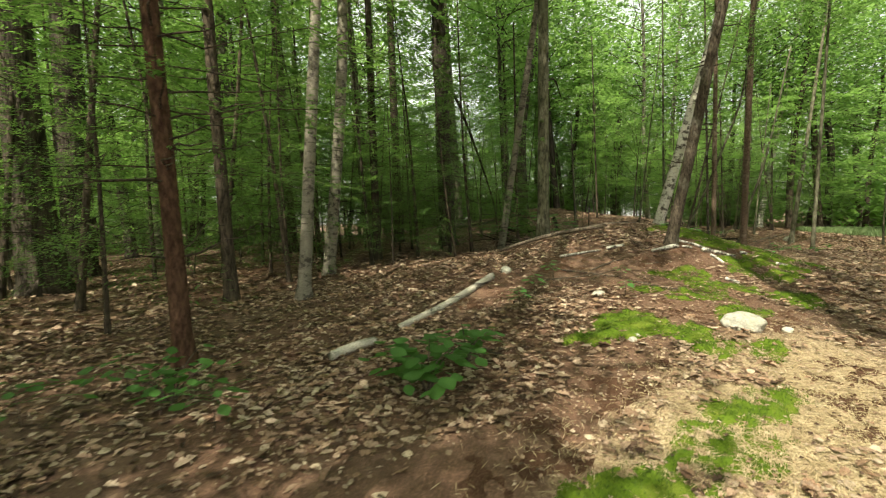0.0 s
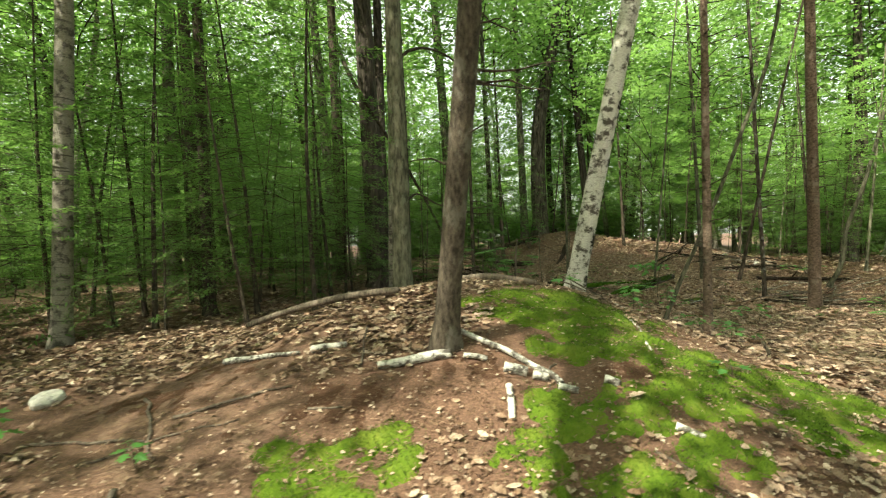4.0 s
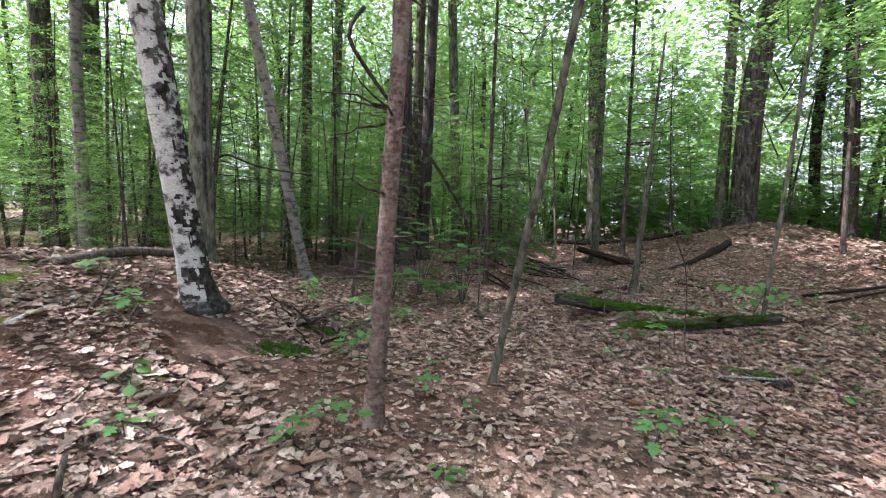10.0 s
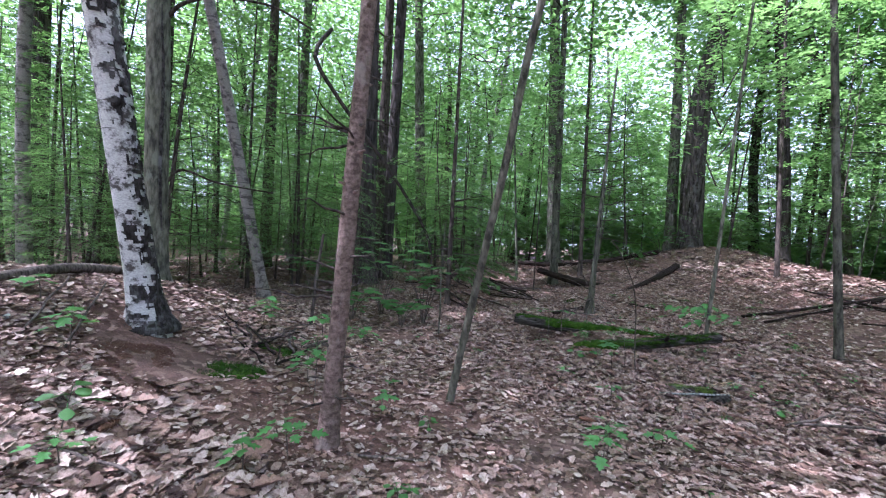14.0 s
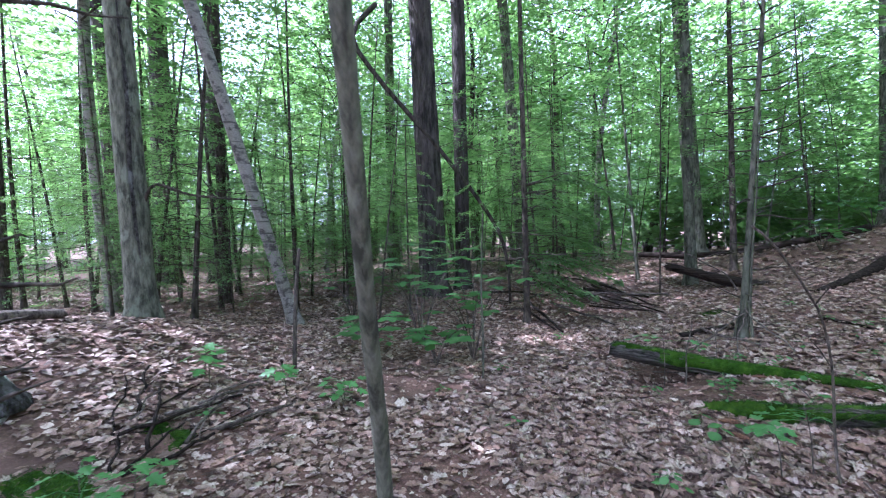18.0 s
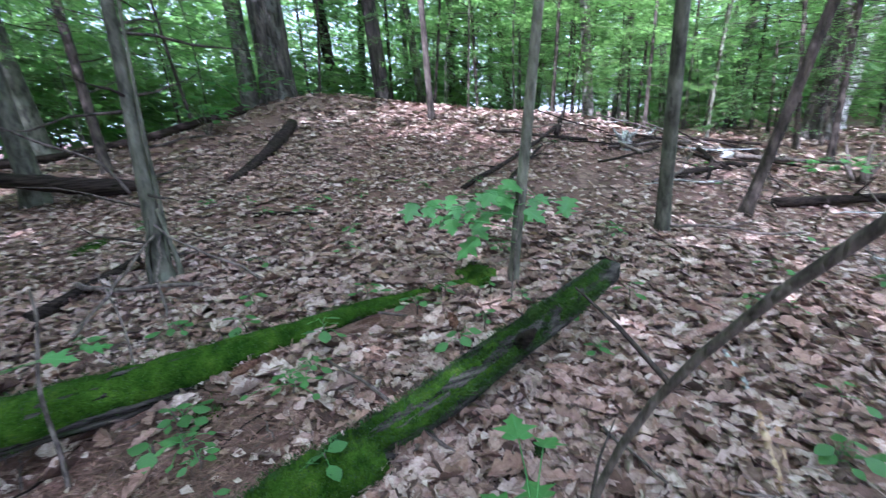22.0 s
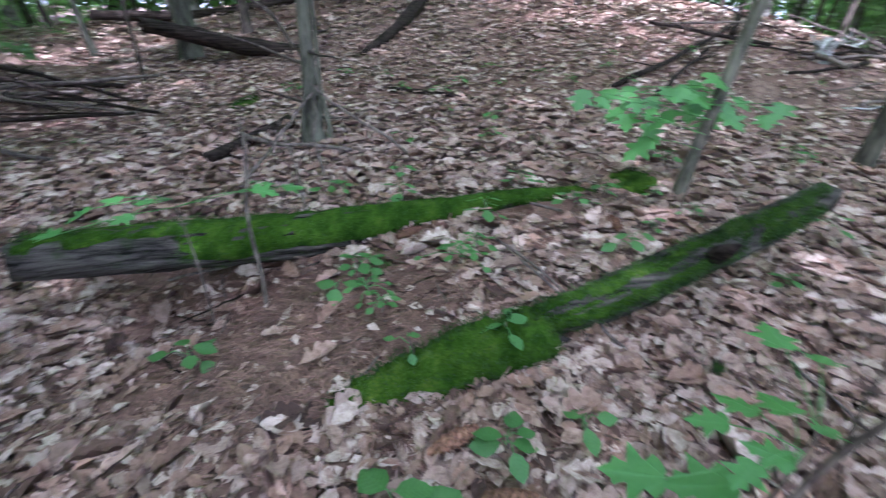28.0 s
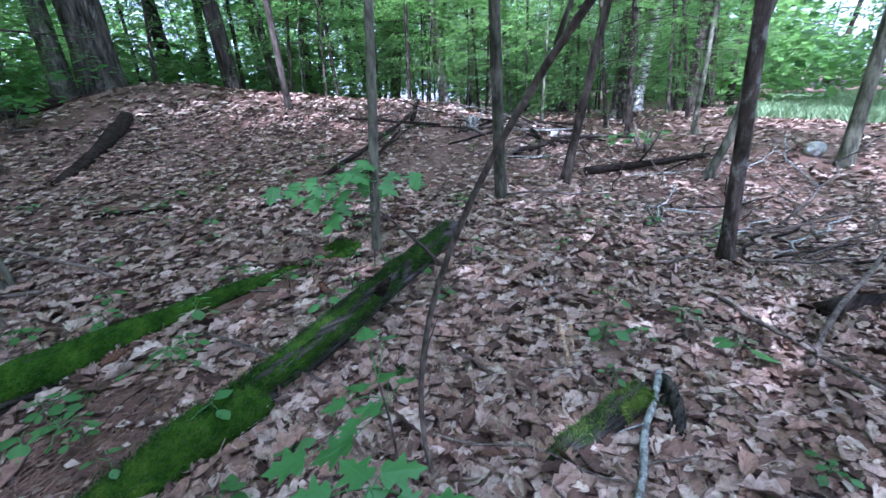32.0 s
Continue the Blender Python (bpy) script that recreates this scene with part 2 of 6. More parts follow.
def ground_material():
    """Leaf mould: brown litter in flakes, red needle duff and some green film, with dry zones paled for sunlight."""
    m, t, p = material("leaf_mould")
    v = coords(t, (1, 1, 1))
    cell = node(t, "TexVoronoi", Scale=17.0, Randomness=1.0)
    warp = node(t, "TexNoise", Scale=9.0, Detail=4.0)
    t.links.new(v, warp.inputs["Vector"])
    add = t.nodes.new("ShaderNodeVectorMath")
    add.operation = "MULTIPLY_ADD"
    add.inputs[1].default_value = (0.12, 0.12, 0.12)
    t.links.new(warp.outputs["Color"], add.inputs[0])
    t.links.new(v, add.inputs[2])
    t.links.new(add.outputs[0], cell.inputs["Vector"])
    sep = t.nodes.new("ShaderNodeSeparateColor")
    t.links.new(cell.outputs["Color"], sep.inputs[0])
    flake = ramp(t, sep.outputs[0], [(0.0, (0.04, 0.022, 0.015)), (0.35, (0.085, 0.05, 0.035)), (0.7, (0.15, 0.095, 0.068)), (1.0, (0.27, 0.19, 0.14))]).outputs[0]
    big = node(t, "TexNoise", Scale=0.55, Detail=6.0, Roughness=0.6)
    t.links.new(v, big.inputs["Vector"])
    needle = node(t, "TexNoise", Scale=70.0, Detail=6.0, Roughness=0.7)
    t.links.new(v, needle.inputs["Vector"])
    duff = ramp(t, needle.outputs[0], [(0.3, (0.065, 0.03, 0.02)), (0.5, (0.125, 0.065, 0.045)), (0.7, (0.25, 0.145, 0.1))]).outputs[0]
    f = ramp(t, big.outputs[0], [(0.36, (0.15, 0.15, 0.15)), (0.56, (1, 1, 1))]).outputs[0]
    c = mixed(t, f, flake, duff)
    green = node(t, "TexNoise", Scale=1.3, Detail=7.0, Roughness=0.65)
    t.links.new(v, green.inputs["Vector"])
    gf = ramp(t, green.outputs[0], [(0.66, (0, 0, 0)), (0.8, (0.45, 0.45, 0.45))]).outputs[0]
    c = mixed(t, gf, c, (0.09, 0.13, 0.03))
    # pale dry ground, tinted brighter than its own tone
    pale = ramp(t, needle.outputs[0], [(0.34, (0.16, 0.11, 0.07)), (0.5, (0.38, 0.29, 0.19)), (0.66, (0.60, 0.51, 0.38))]).outputs[0]
    rag = node(t, "TexNoise", Scale=4.5, Detail=8.0, Roughness=0.8)
    t.links.new(v, rag.inputs["Vector"])
    # the first two zones paint the sunlit patch's brightness into the colour
    for place, wide in (((-3.0, -1.0, 0.2), (1.15, 0.5, 4.0)), ((-4.0, -1.5, 0.2), (0.8, 0.45, 4.0)), ((4.6, 4.4, 0.2), (0.9, 0.9, 4.0))):
        mp = t.nodes.new("ShaderNodeMapping")
        mp.vector_type = "TEXTURE"
        mp.inputs["Location"].default_value = place
        mp.inputs["Rotation"].default_value = (0, 0, 0.5)
        mp.inputs["Scale"].default_value = (wide[0] * 2.2, wide[1] * 2.2, wide[2])
        t.links.new(add.outputs[0], mp.inputs[0])
        ball = t.nodes.new("ShaderNodeTexGradient")
        ball.gradient_type = "SPHERICAL"
        t.links.new(mp.outputs[0], ball.inputs[0])
        both = t.nodes.new("ShaderNodeMath")
        both.operation = "MULTIPLY_ADD"
        both.inputs[1].default_value = 0.9
        t.links.new(rag.outputs[0], both.inputs[0])
        t.links.new(ball.outputs[1], both.inputs[2])
        c = mixed(t, ramp(t, both.outputs[0], [(0.62, (0, 0, 0)), (1.0, (0.8, 0.8, 0.8))]).outputs[0], c, pale)
    t.links.new(c, p.inputs["Base Color"])
    p.inputs["Roughness"].default_value = 0.9
    tall = t.nodes.new("ShaderNodeMath")
    tall.operation = "MULTIPLY_ADD"
    tall.inputs[1].default_value = 0.7
    t.links.new(needle.outputs[0], tall.inputs[0])
    t.links.new(sep.outputs[1], tall.inputs[2])
    bumped(t, p, tall.outputs[0], 0.9, 0.02)
    return m


def duff_material(name, stops, blot):
    """Needle duff with crumbs of leaf and soil."""
    m, t, p = material(name)
    v = coords(t, (1, 1, 1))
    fine = node(t, "TexNoise", Scale=95.0, Detail=7.0, Roughness=0.8)
    t.links.new(v, fine.inputs["Vector"])
    big = node(t, "TexNoise", Scale=7.0, Detail=6.0, Roughness=0.7)
    t.links.new(v, big.inputs["Vector"])
    c = ramp(t, fine.outputs[0], stops).outputs[0]
    f = ramp(t, big.outputs[0], [(0.4, (0, 0, 0)), (0.65, (0.6, 0.6, 0.6))]).outputs[0]
    t.links.new(mixed(t, f, c, blot), p.inputs["Base Color"])
    p.inputs["Roughness"].default_value = 0.95
    p.inputs["Specular IOR Level"].default_value = 0.1
    bumped(t, p, fine.outputs[0], 1.0, 0.03)
    return m


M_DUFF = duff_material("needle_duff", [(0.34, (0.055, 0.026, 0.018)), (0.52, (0.13, 0.07, 0.049)), (0.7, (0.28, 0.17, 0.12))], (0.135, 0.075, 0.053))
M_GROUND = ground_material()
M_LITTER = litter_material()
M_NEEDLE_DUFF = leaf_material("dry_needle", [(0.0, (0.040, 0.020, 0.014)), (0.5, (0.12, 0.064, 0.043)), (1.0, (0.27, 0.165, 0.112))], 0.05, 0.7, (0.4, 0.2, 0.1))
M_HARDWOOD = leaf_material("hardwood_leaf", [(0.0, (0.05, 0.12, 0.038)), (0.5, (0.085, 0.175, 0.05)), (1.0, (0.145, 0.25, 0.07))], 0.6, 0.42, (0.38, 0.63, 0.16), 1.5, 0.4)
M_MAPLE = leaf_material("maple_leaf", [(0.0, (0.045, 0.15, 0.036)), (1.0, (0.09, 0.235, 0.055))], 0.36, 0.42, (0.22, 0.50, 0.08), 9.0, 0.5, "fan")
M_HEMLOCK = leaf_material("hemlock_needles", [(0.0, (0.045, 0.095, 0.03)), (0.7, (0.07, 0.14, 0.042)), (1.0, (0.11, 0.19, 0.055))], 0.5, 0.6, (0.24, 0.42, 0.09))
M_FERN = leaf_material("shrub_leaf", [(0.0, (0.035, 0.115, 0.028)), (1.0, (0.08, 0.19, 0.045))], 0.4, 0.55, (0.20, 0.44, 0.07), 9.0, 0.5, "pinnate")
M_PINE = bark_material("pine_bark", (0.018, 0.015, 0.013), (0.085, 0.07, 0.06), 11, 0.2, 0.03)
M_SPRUCE = bark_material("spruce_bark", (0.075, 0.05, 0.04), (0.21, 0.15, 0.122), 24, 1.3, 0.006, (0.25, 0.205, 0.175))
M_HEMBARK = bark_material("lichen_grey_hemlock_bark", (0.035, 0.028, 0.023), (0.13, 0.105, 0.085), 40, 0.35, 0.004, (0.20, 0.185, 0.16))
M_GREYBARK = bark_material("grey_bark", (0.035, 0.034, 0.025), (0.145, 0.138, 0.102), 18, 0.3, 0.006, (0.17, 0.172, 0.13))
M_OAK = bark_material("oak_bark", (0.016, 0.014, 0.012), (0.10, 0.085, 0.07), 13, 0.16, 0.045, (0.115, 0.11, 0.095))
M_DARKBARK = bark_material("dark_bark", (0.02, 0.016, 0.013), (0.095, 0.075, 0.06), 22, 0.3, 0.01)
M_LICHENED = bark_material("lichened_bark", (0.018, 0.014, 0.012), (0.075, 0.058, 0.048), 22, 0.3, 0.01, (0.20, 0.20, 0.185))
M_REDBARK = bark_material("red_bark", (0.05, 0.025, 0.018), (0.15, 0.085, 0.06), 24, 0.4, 0.008)
M_BIRCH = birch_material("paper_birch_bark", 0.46, 0.55, (0.26, 0.24, 0.21), (0.50, 0.47, 0.43))
M_BIRCH_BLOTCHED = birch_material("blotched_birch_bark", 0.50, 0.64)
M_BIRCH_DULL = birch_material("dull_birch_bark", 0.50, 0.58, (0.13, 0.115, 0.095), (0.28, 0.255, 0.22))
M_CORK = bark_material("black_corky_bark", (0.012, 0.010, 0.009), (0.07, 0.062, 0.055), 30, 0.5, 0.012, (0.16, 0.155, 0.145))
M_BIRCH_OLD = birch_material("old_birch_bark", 0.50)
M_STICK = bark_material("stick_bark", (0.04, 0.031, 0.026), (0.16, 0.13, 0.108), 40, 0.3, 0.004)
M_ROTTEN = wood_material("rotten_wood", (0.005, 0.0035, 0.003), (0.05, 0.036, 0.028))
M_LOGWOOD = wood_material("weathered_log_wood", (0.004, 0.0035, 0.003), (0.12, 0.105, 0.09), 0.42)
M_PALE = bark_material("lichen_crusted_bark", (0.10, 0.095, 0.085), (0.42, 0.43, 0.40), 45, 0.6, 0.004)
M_SPLINTER = wood_material("split_wood", (0.3, 0.19, 0.10), (0.6, 0.46, 0.3))
M_MOSS = moss_material("moss", [(0.42, (0.004, 0.012, 0.001)), (0.62, (0.015, 0.04, 0.003)), (0.82, (0.04, 0.082, 0.007)), (0.98, (0.09, 0.13, 0.016))])
M_MOSS_LIGHT = moss_material("hair_moss", [(0.32, (0.018, 0.028, 0.005)), (0.52, (0.048, 0.085, 0.01)), (0.72, (0.09, 0.145, 0.018)), (0.97, (0.17, 0.19, 0.04))], 4.5)
M_TUFT = leaf_material("moss_tuft", [(0.12, (0.004, 0.014, 0.001)), (0.5, (0.019, 0.05, 0.004)), (0.85, (0.062, 0.112, 0.012))], 0.2, 0.95, (0.045, 0.11, 0.008), 16.0, 0.75)
M_TUFT_LIGHT = leaf_material("hair_moss_tuft", [(0.1, (0.02, 0.034, 0.005)), (0.4, (0.052, 0.095, 0.011)), (0.7, (0.105, 0.165, 0.022)), (1.0, (0.20, 0.215, 0.055))], 0.3, 0.8, (0.13, 0.21, 0.025), 3.5, 0.75)
M_GRASS = leaf_material("grass_blade", [(0.0, (0.10, 0.16, 0.07)), (1.0, (0.20, 0.27, 0.13))], 0.3, 0.7, (0.3, 0.42, 0.18))
# dry straw, toned pale to add to the sun patch's brightness
M_SUNLIT_STRAW = leaf_material("straw", [(0.0, (0.22, 0.15, 0.09)), (0.5, (0.40, 0.31, 0.20)), (1.0, (0.58, 0.50, 0.36))], 0.15, 0.6, (0.5, 0.42, 0.25))
M_STONE = bark_material("granite", (0.28, 0.27, 0.25), (0.5, 0.48, 0.45), 30, 1.0, 0.006, (0.42, 0.42, 0.36), 0.85)
M_CONE = bark_material("cone_scales", (0.07, 0.035, 0.022), (0.22, 0.12, 0.075), 90, 1.0, 0.002)


# ---- shaping helpers ----
BUMPS = [
    (0.0, 18.0, 8.0, 0.559),
    (-0.8, 3.8, 1.4, 0.806),
    (5.6, 17.1, 2.2, 1.36),
    (4.1, 8.0, 1.4, -0.307),
    (8.3, 8.7, 1.4, -0.437),
    (14.0, 16.0, 4.0, 0.337),
    (1.0, 4.5, 0.9, 0.293),
    (-4.0, 3.0, 0.9, 0.278),
    (1.3, 10.1, 1.4, -0.289),
    (1.0, 13.0, 0.9, -0.18),
    (4.0, 5.0, 0.9, -0.133),
    (-6.0, -6.0, 4.0, -0.295),
    (-2.5, 1.0, 0.9, 0.193),
    (6.9, 17.1, 1.4, -0.45),
    (-0.5, 6.0, 0.9, 0.26),
    (1.0, 2.5, 0.9, 0.176),
    (7.6, 13.6, 1.4, 0.414),
    (1.2, 19.3, 2.2, 0.382),
    (9.7, 17.8, 1.4, 0.273),
    (-1.0, 13.0, 0.9, 0.204),
    (-3.6, 5.9, 1.4, 0.164),
    (10.0, 0.0, 4.0, -0.143),
    (3.8, 9.4, 0.9, 0.09),
    (2.58, 9.5, 0.24, -0.1),
    (1.3, 5.0, 0.5, -0.13),
    (2.62, 9.76, 0.27, -0.11),
]


def value_noise(x, y, cell, seed):
    """Smooth noise from -1 to 1 on a lattice of the given cell."""
    x, y = np.asarray(x, float) / cell, np.asarray(y, float) / cell
    i, j = np.floor(x), np.floor(y)
    u, v = x - i, y - j
    u, v = u * u * (3 - 2 * u), v * v * (3 - 2 * v)

    def corner(a, b):
        s = np.sin(a * 127.1 + b * 311.7 + seed * 74.7) * 43758.5453
        return (s - np.floor(s)) * 2 - 1
    return (corner(i, j) * (1 - u) + corner(i + 1, j) * u) * (1 - v) + (corner(i, j + 1) * (1 - u) + corner(i + 1, j + 1) * u) * v


def ground_z(x, y):
    x, y = np.asarray(x, float), np.asarray(y, float)
    h = 0.15 + 0 * x
    for bx, by, s, a in BUMPS:
        h = h + a * np.exp(-((x - bx) ** 2 + (y - by) ** 2) / (2 * s * s))
    h = h + 0.03 * value_noise(x, y, 0.9, 3) + 0.014 * value_noise(x, y, 0.33, 5) + 0.007 * value_noise(x, y, 0.13, 8)
    far = np.clip((np.hypot(x - 1, y - 6) - 22) / 40, 0, 1)
    return h + far * 0.8 * value_noise(x, y, 17.0, 11)


def gz(x, y):
    return float(ground_z(x, y))


def mesh_from(name, verts, faces, mat, smooth=True):
    me = bpy.data.meshes.new(name)
    verts = np.asarray(verts, np.float32).reshape(-1, 3)
    if isinstance(faces, np.ndarray):
        k = faces.shape[1]
        me.vertices.add(len(verts))
        me.vertices.foreach_set("co", verts.ravel())
        me.loops.add(faces.size)
        me.loops.foreach_set("vertex_index", faces.astype(np.int32).ravel())
        me.polygons.add(len(faces))
        me.polygons.foreach_set("loop_start", np.arange(0, faces.size, k, dtype=np.int32))
        me.update(calc_edges=True)
    else:
        me.from_pydata(verts.tolist(), [], faces)
    if smooth:
        me.polygons.foreach_set("use_smooth", np.ones(len(me.polygons), bool))
    me.materials.append(mat)
    me.update()
    return me


def part(name, me, parent, label="", at=None):
    ob = new(name, me)
    ob.parent = parent
    if at is not None:
        ob.matrix_basis = at
    if label:
        ob["label"] = label
    return ob


def thing(name, x, y, z, label, category, group="", turn=0.0, size=1.0):
    ob = new(name)
    ob.empty_display_size = 0.1
    ob.matrix_basis = pose(x, y, z, 0, 0, turn) @ Matrix.Scale(size, 4)
    return tagged(ob, label, category, group)


def single(name, me, at, label, category, group="", kind=""):
    ob = new(name, me)
    ob.matrix_basis = at
    return tagged(ob, label, category, group, kind)


def tube(path, radii, sides=10, rough=0.0, seed=0, flat=1.0, close=True):
    """A tapered, slightly uneven stem along a path: vertices and quads."""
    path = np.asarray(path, float)
    radii = np.broadcast_to(np.asarray(radii, float), (len(path),))
    tan = np.gradient(path, axis=0)
    tan /= np.linalg.norm(tan, axis=1)[:, None] + 1e-9
    ref = np.array([1.0, 0, 0]) if abs(tan[0][0]) < 0.8 else np.array([0, 1.0, 0])
    ang = np.linspace(0, 2 * np.pi, sides, endpoint=False)
    rng = np.random.default_rng(seed)
    wob = 1 + rough * rng.uniform(-1, 1, (len(path), sides))
    ridge = 1 + rough * 0.7 * np.cos(ang * rng.integers(2, 5) + rng.uniform(0, 6))
    verts = []
    for i in range(len(path)):
        a = np.cross(tan[i], ref)
        a /= np.linalg.norm(a) + 1e-9
        b = np.cross(a, tan[i])
        r = radii[i] * wob[i] * ridge
        verts.append(path[i] + np.outer(np.cos(ang) * r, a) + np.outer(np.sin(ang) * r * flat, b))
    verts = np.concatenate(verts)
    faces = []
    for i in range(len(path) - 1):
        for j in range(sides):
            k = (j + 1) % sides
            faces.append((i * sides + j, i * sides + k, (i + 1) * sides + k, (i + 1) * sides + j))
    if close:
        faces.append(tuple(range(sides))[::-1])
        faces.append(tuple((len(path) - 1) * sides + j for j in range(sides)))
    return verts, faces


def joined(pieces):
    verts, faces, n = [], [], 0
    for v, f in pieces:
        verts.append(v)
        faces += [tuple(i + n for i in q) for q in f]
        n += len(v)
    return np.concatenate(verts), faces


def curve_points(points, n):
    """A smooth line through a few points."""
    p = np.asarray(points, float)
    s = np.linspace(0, len(p) - 1, n)
    i = np.clip(s.astype(int), 0, len(p) - 2)
    u = (s - i)[:, None]
    p0, p1, p2, p3 = p[np.maximum(i - 1, 0)], p[i], p[i + 1], p[np.minimum(i + 2, len(p) - 1)]
    return 0.5 * (2 * p1 + (p2 - p0) * u + (2 * p0 - 5 * p1 + 4 * p2 - p3) * u ** 2 + (3 * p1 - p0 - 3 * p2 + p3) * u ** 3)


def unit(v):
    return v / (np.linalg.norm(v, axis=-1, keepdims=True) + 1e-9)


def leaf_blades(centre, along, normal, length, width, fold=0.15):
    """Folded diamond leaves, two triangles each."""
    along = unit(along)
    side = unit(np.cross(normal, along))
    normal = np.cross(along, side)
    length, width = np.broadcast_to(length, len(centre))[:, None], np.broadcast_to(width, len(centre))[:, None]
    base, tip = centre - along * length * 0.5, centre + along * length * 0.5
    mid = centre - along * length * 0.08 + normal * width * fold
    left, right = mid + side * width * 0.5, mid - side * width * 0.5
    verts = np.stack([base, right, tip, left], 1).reshape(-1, 3)
    i = np.arange(len(centre))[:, None] * 4
    return verts, np.concatenate([i + [0, 1, 2], i + [0, 2, 3]])


def lobed_leaves(centre, along, normal, length, width, outline, curl=0.2):
    """Leaves with a lobed outline, as fans round the middle; outline: (along, across) pairs from base to tip on one side."""
    along = unit(along)
    side = unit(np.cross(normal, along))
    normal = np.cross(along, side)
    length, width = np.broadcast_to(length, len(centre)), np.broadcast_to(width, len(centre))
    curl = np.broadcast_to(curl, len(centre))
    ring = list(outline) + [(u, -w) for u, w in reversed(outline[1:-1])]
    vs = [centre]
    for u, w in ring:
        lift = curl * (abs(w) * 1.3 + 0.5 * (u - 0.5) ** 2) * width
        vs.append(centre + along * ((u - 0.5) * length)[:, None] + side * (w * width)[:, None] + normal * lift[:, None])
    verts = np.stack(vs, 1).reshape(-1, 3)
    k = len(ring) + 1
    i = np.arange(len(centre))[:, None] * k
    faces = [i + [0, 1 + (j + 1) % len(ring), 1 + j] for j in range(len(ring))]
    return verts, np.concatenate(faces)


OAK_LEAF = [(0.0, 0.0), (0.12, 0.06), (0.22, 0.17), (0.30, 0.24), (0.37, 0.22), (0.43, 0.16), (0.50, 0.24), (0.58, 0.31), (0.66, 0.28), (0.71, 0.19), (0.79, 0.23), (0.87, 0.17), (0.95, 0.07), (1.0, 0.0)]
MAPLE_LEAF = [(0.0, 0.0), (-0.04, 0.12), (0.04, 0.28), (0.14, 0.38), (0.22, 0.30), (0.28, 0.24), (0.42, 0.44), (0.52, 0.56), (0.53, 0.42), (0.54, 0.30), (0.54, 0.17), (0.64, 0.20), (0.74, 0.26), (0.78, 0.14), (1.0, 0.0)]
OVAL_LEAF = [(0.0, 0.0), (0.2, 0.26), (0.5, 0.38), (0.8, 0.22), (1.0, 0.0)]


# ---- ground ----
def axis(lo, hi, step, reach):
    inner = np.arange(lo, hi + step / 2, step)
    out, d, v = [], step, hi
    while v < reach:
        d *= 1.22
        v += d
        out.append(v)
    out = np.array(out)
    return np.concatenate([lo - (out - hi)[::-1], inner, out])


gx, gy = axis(-10, 12, 0.11, 900), axis(-6, 20, 0.11, 900)
GX, GY = np.meshgrid(gx, gy)
gv = np.stack([GX.ravel(), GY.ravel(), ground_z(GX, GY).ravel()], 1)
nx, ny = len(gx), len(gy)
q = (np.arange(ny - 1)[:, None] * nx + np.arange(nx - 1)).ravel()
ground = new("ground", mesh_from("ground", gv, np.stack([q, q + 1, q + nx + 1, q + nx], 1), M_GROUND))
tagged(ground, "forest floor of brown leaf mould over low mounds", "ground", kind="structure")


# ---- crowns, built once and shared ----
def crown(seed, branches, low, high, reach, droop, per, size, spread, mat, narrow=0.55, flat=0.35, stem=0.02, rise=0.25, clump=0.0):
    """Leaves on branches round a stem from low to high. reach(u): branch length at height fraction u. Returns the meshes of leaves and of branches."""
    rng = np.random.default_rng(seed)
    leaves, limbs = [], []
    for b in range(branches):
        u = (b + rng.uniform(0, 1)) / branches
        z = low + (high - low) * u
        a = b * 2.4 + rng.uniform(-0.5, 0.5)
        out = np.array([math.cos(a), math.sin(a), 0])
        length = reach(u) * rng.uniform(0.65, 1.15)
        if length < 0.12:
            continue
        s = np.linspace(0, 1, 6)
        path = np.array([0, 0, z]) + np.outer(s, out) * length + np.outer(rise * s * length - droop * s ** 2 * length, (0, 0, 1))
        path[1:] += rng.normal(0, 0.035, (5, 3)) * length
        limbs.append(tube(path, stem * (0.5 + length * 0.3) * (1 - 0.85 * s), 3, 0, b, close=False))
        n = max(4, int(per * length * rng.uniform(0.6, 1.3)))
        t = rng.uniform(0.22, 1.05, n) ** 0.8
        p = np.stack([np.interp(t, s, path[:, i]) for i in range(3)], 1)
        across = np.array([-out[1], out[0], 0])
        wide = spread * length * (1.1 - 0.75 * t)
        off = rng.uniform(-1, 1, n)
        p = p + across * (off * wide)[:, None] + np.array([0, 0, 1]) * (rng.normal(0, flat * 0.16, n) * length * spread * 2 - abs(off) * wide * 0.12)[:, None]
        if clump:
            p = p + rng.normal(0, clump, (n, 3))
        along = out + across * (np.sign(off) * rng.uniform(0.2, 1.2, n))[:, None] + rng.normal(0, 0.25, (n, 3)) - np.array([0, 0, 0.15])
        normal = np.array([0, 0, 1.0]) + rng.normal(0, flat, (n, 3))
        L = size * rng.uniform(0.6, 1.25, n)
        leaves.append(leaf_blades(p, along, normal, L, L * narrow))
    v = np.concatenate([l[0] for l in leaves])
    f, k = [], 0
    for lv, lf in leaves:
        f.append(lf + k)
        k += len(lv)
    return mesh_from("leaves", v, np.concatenate(f), mat, False), mesh_from("limbs", *joined(limbs), M_DARKBARK)


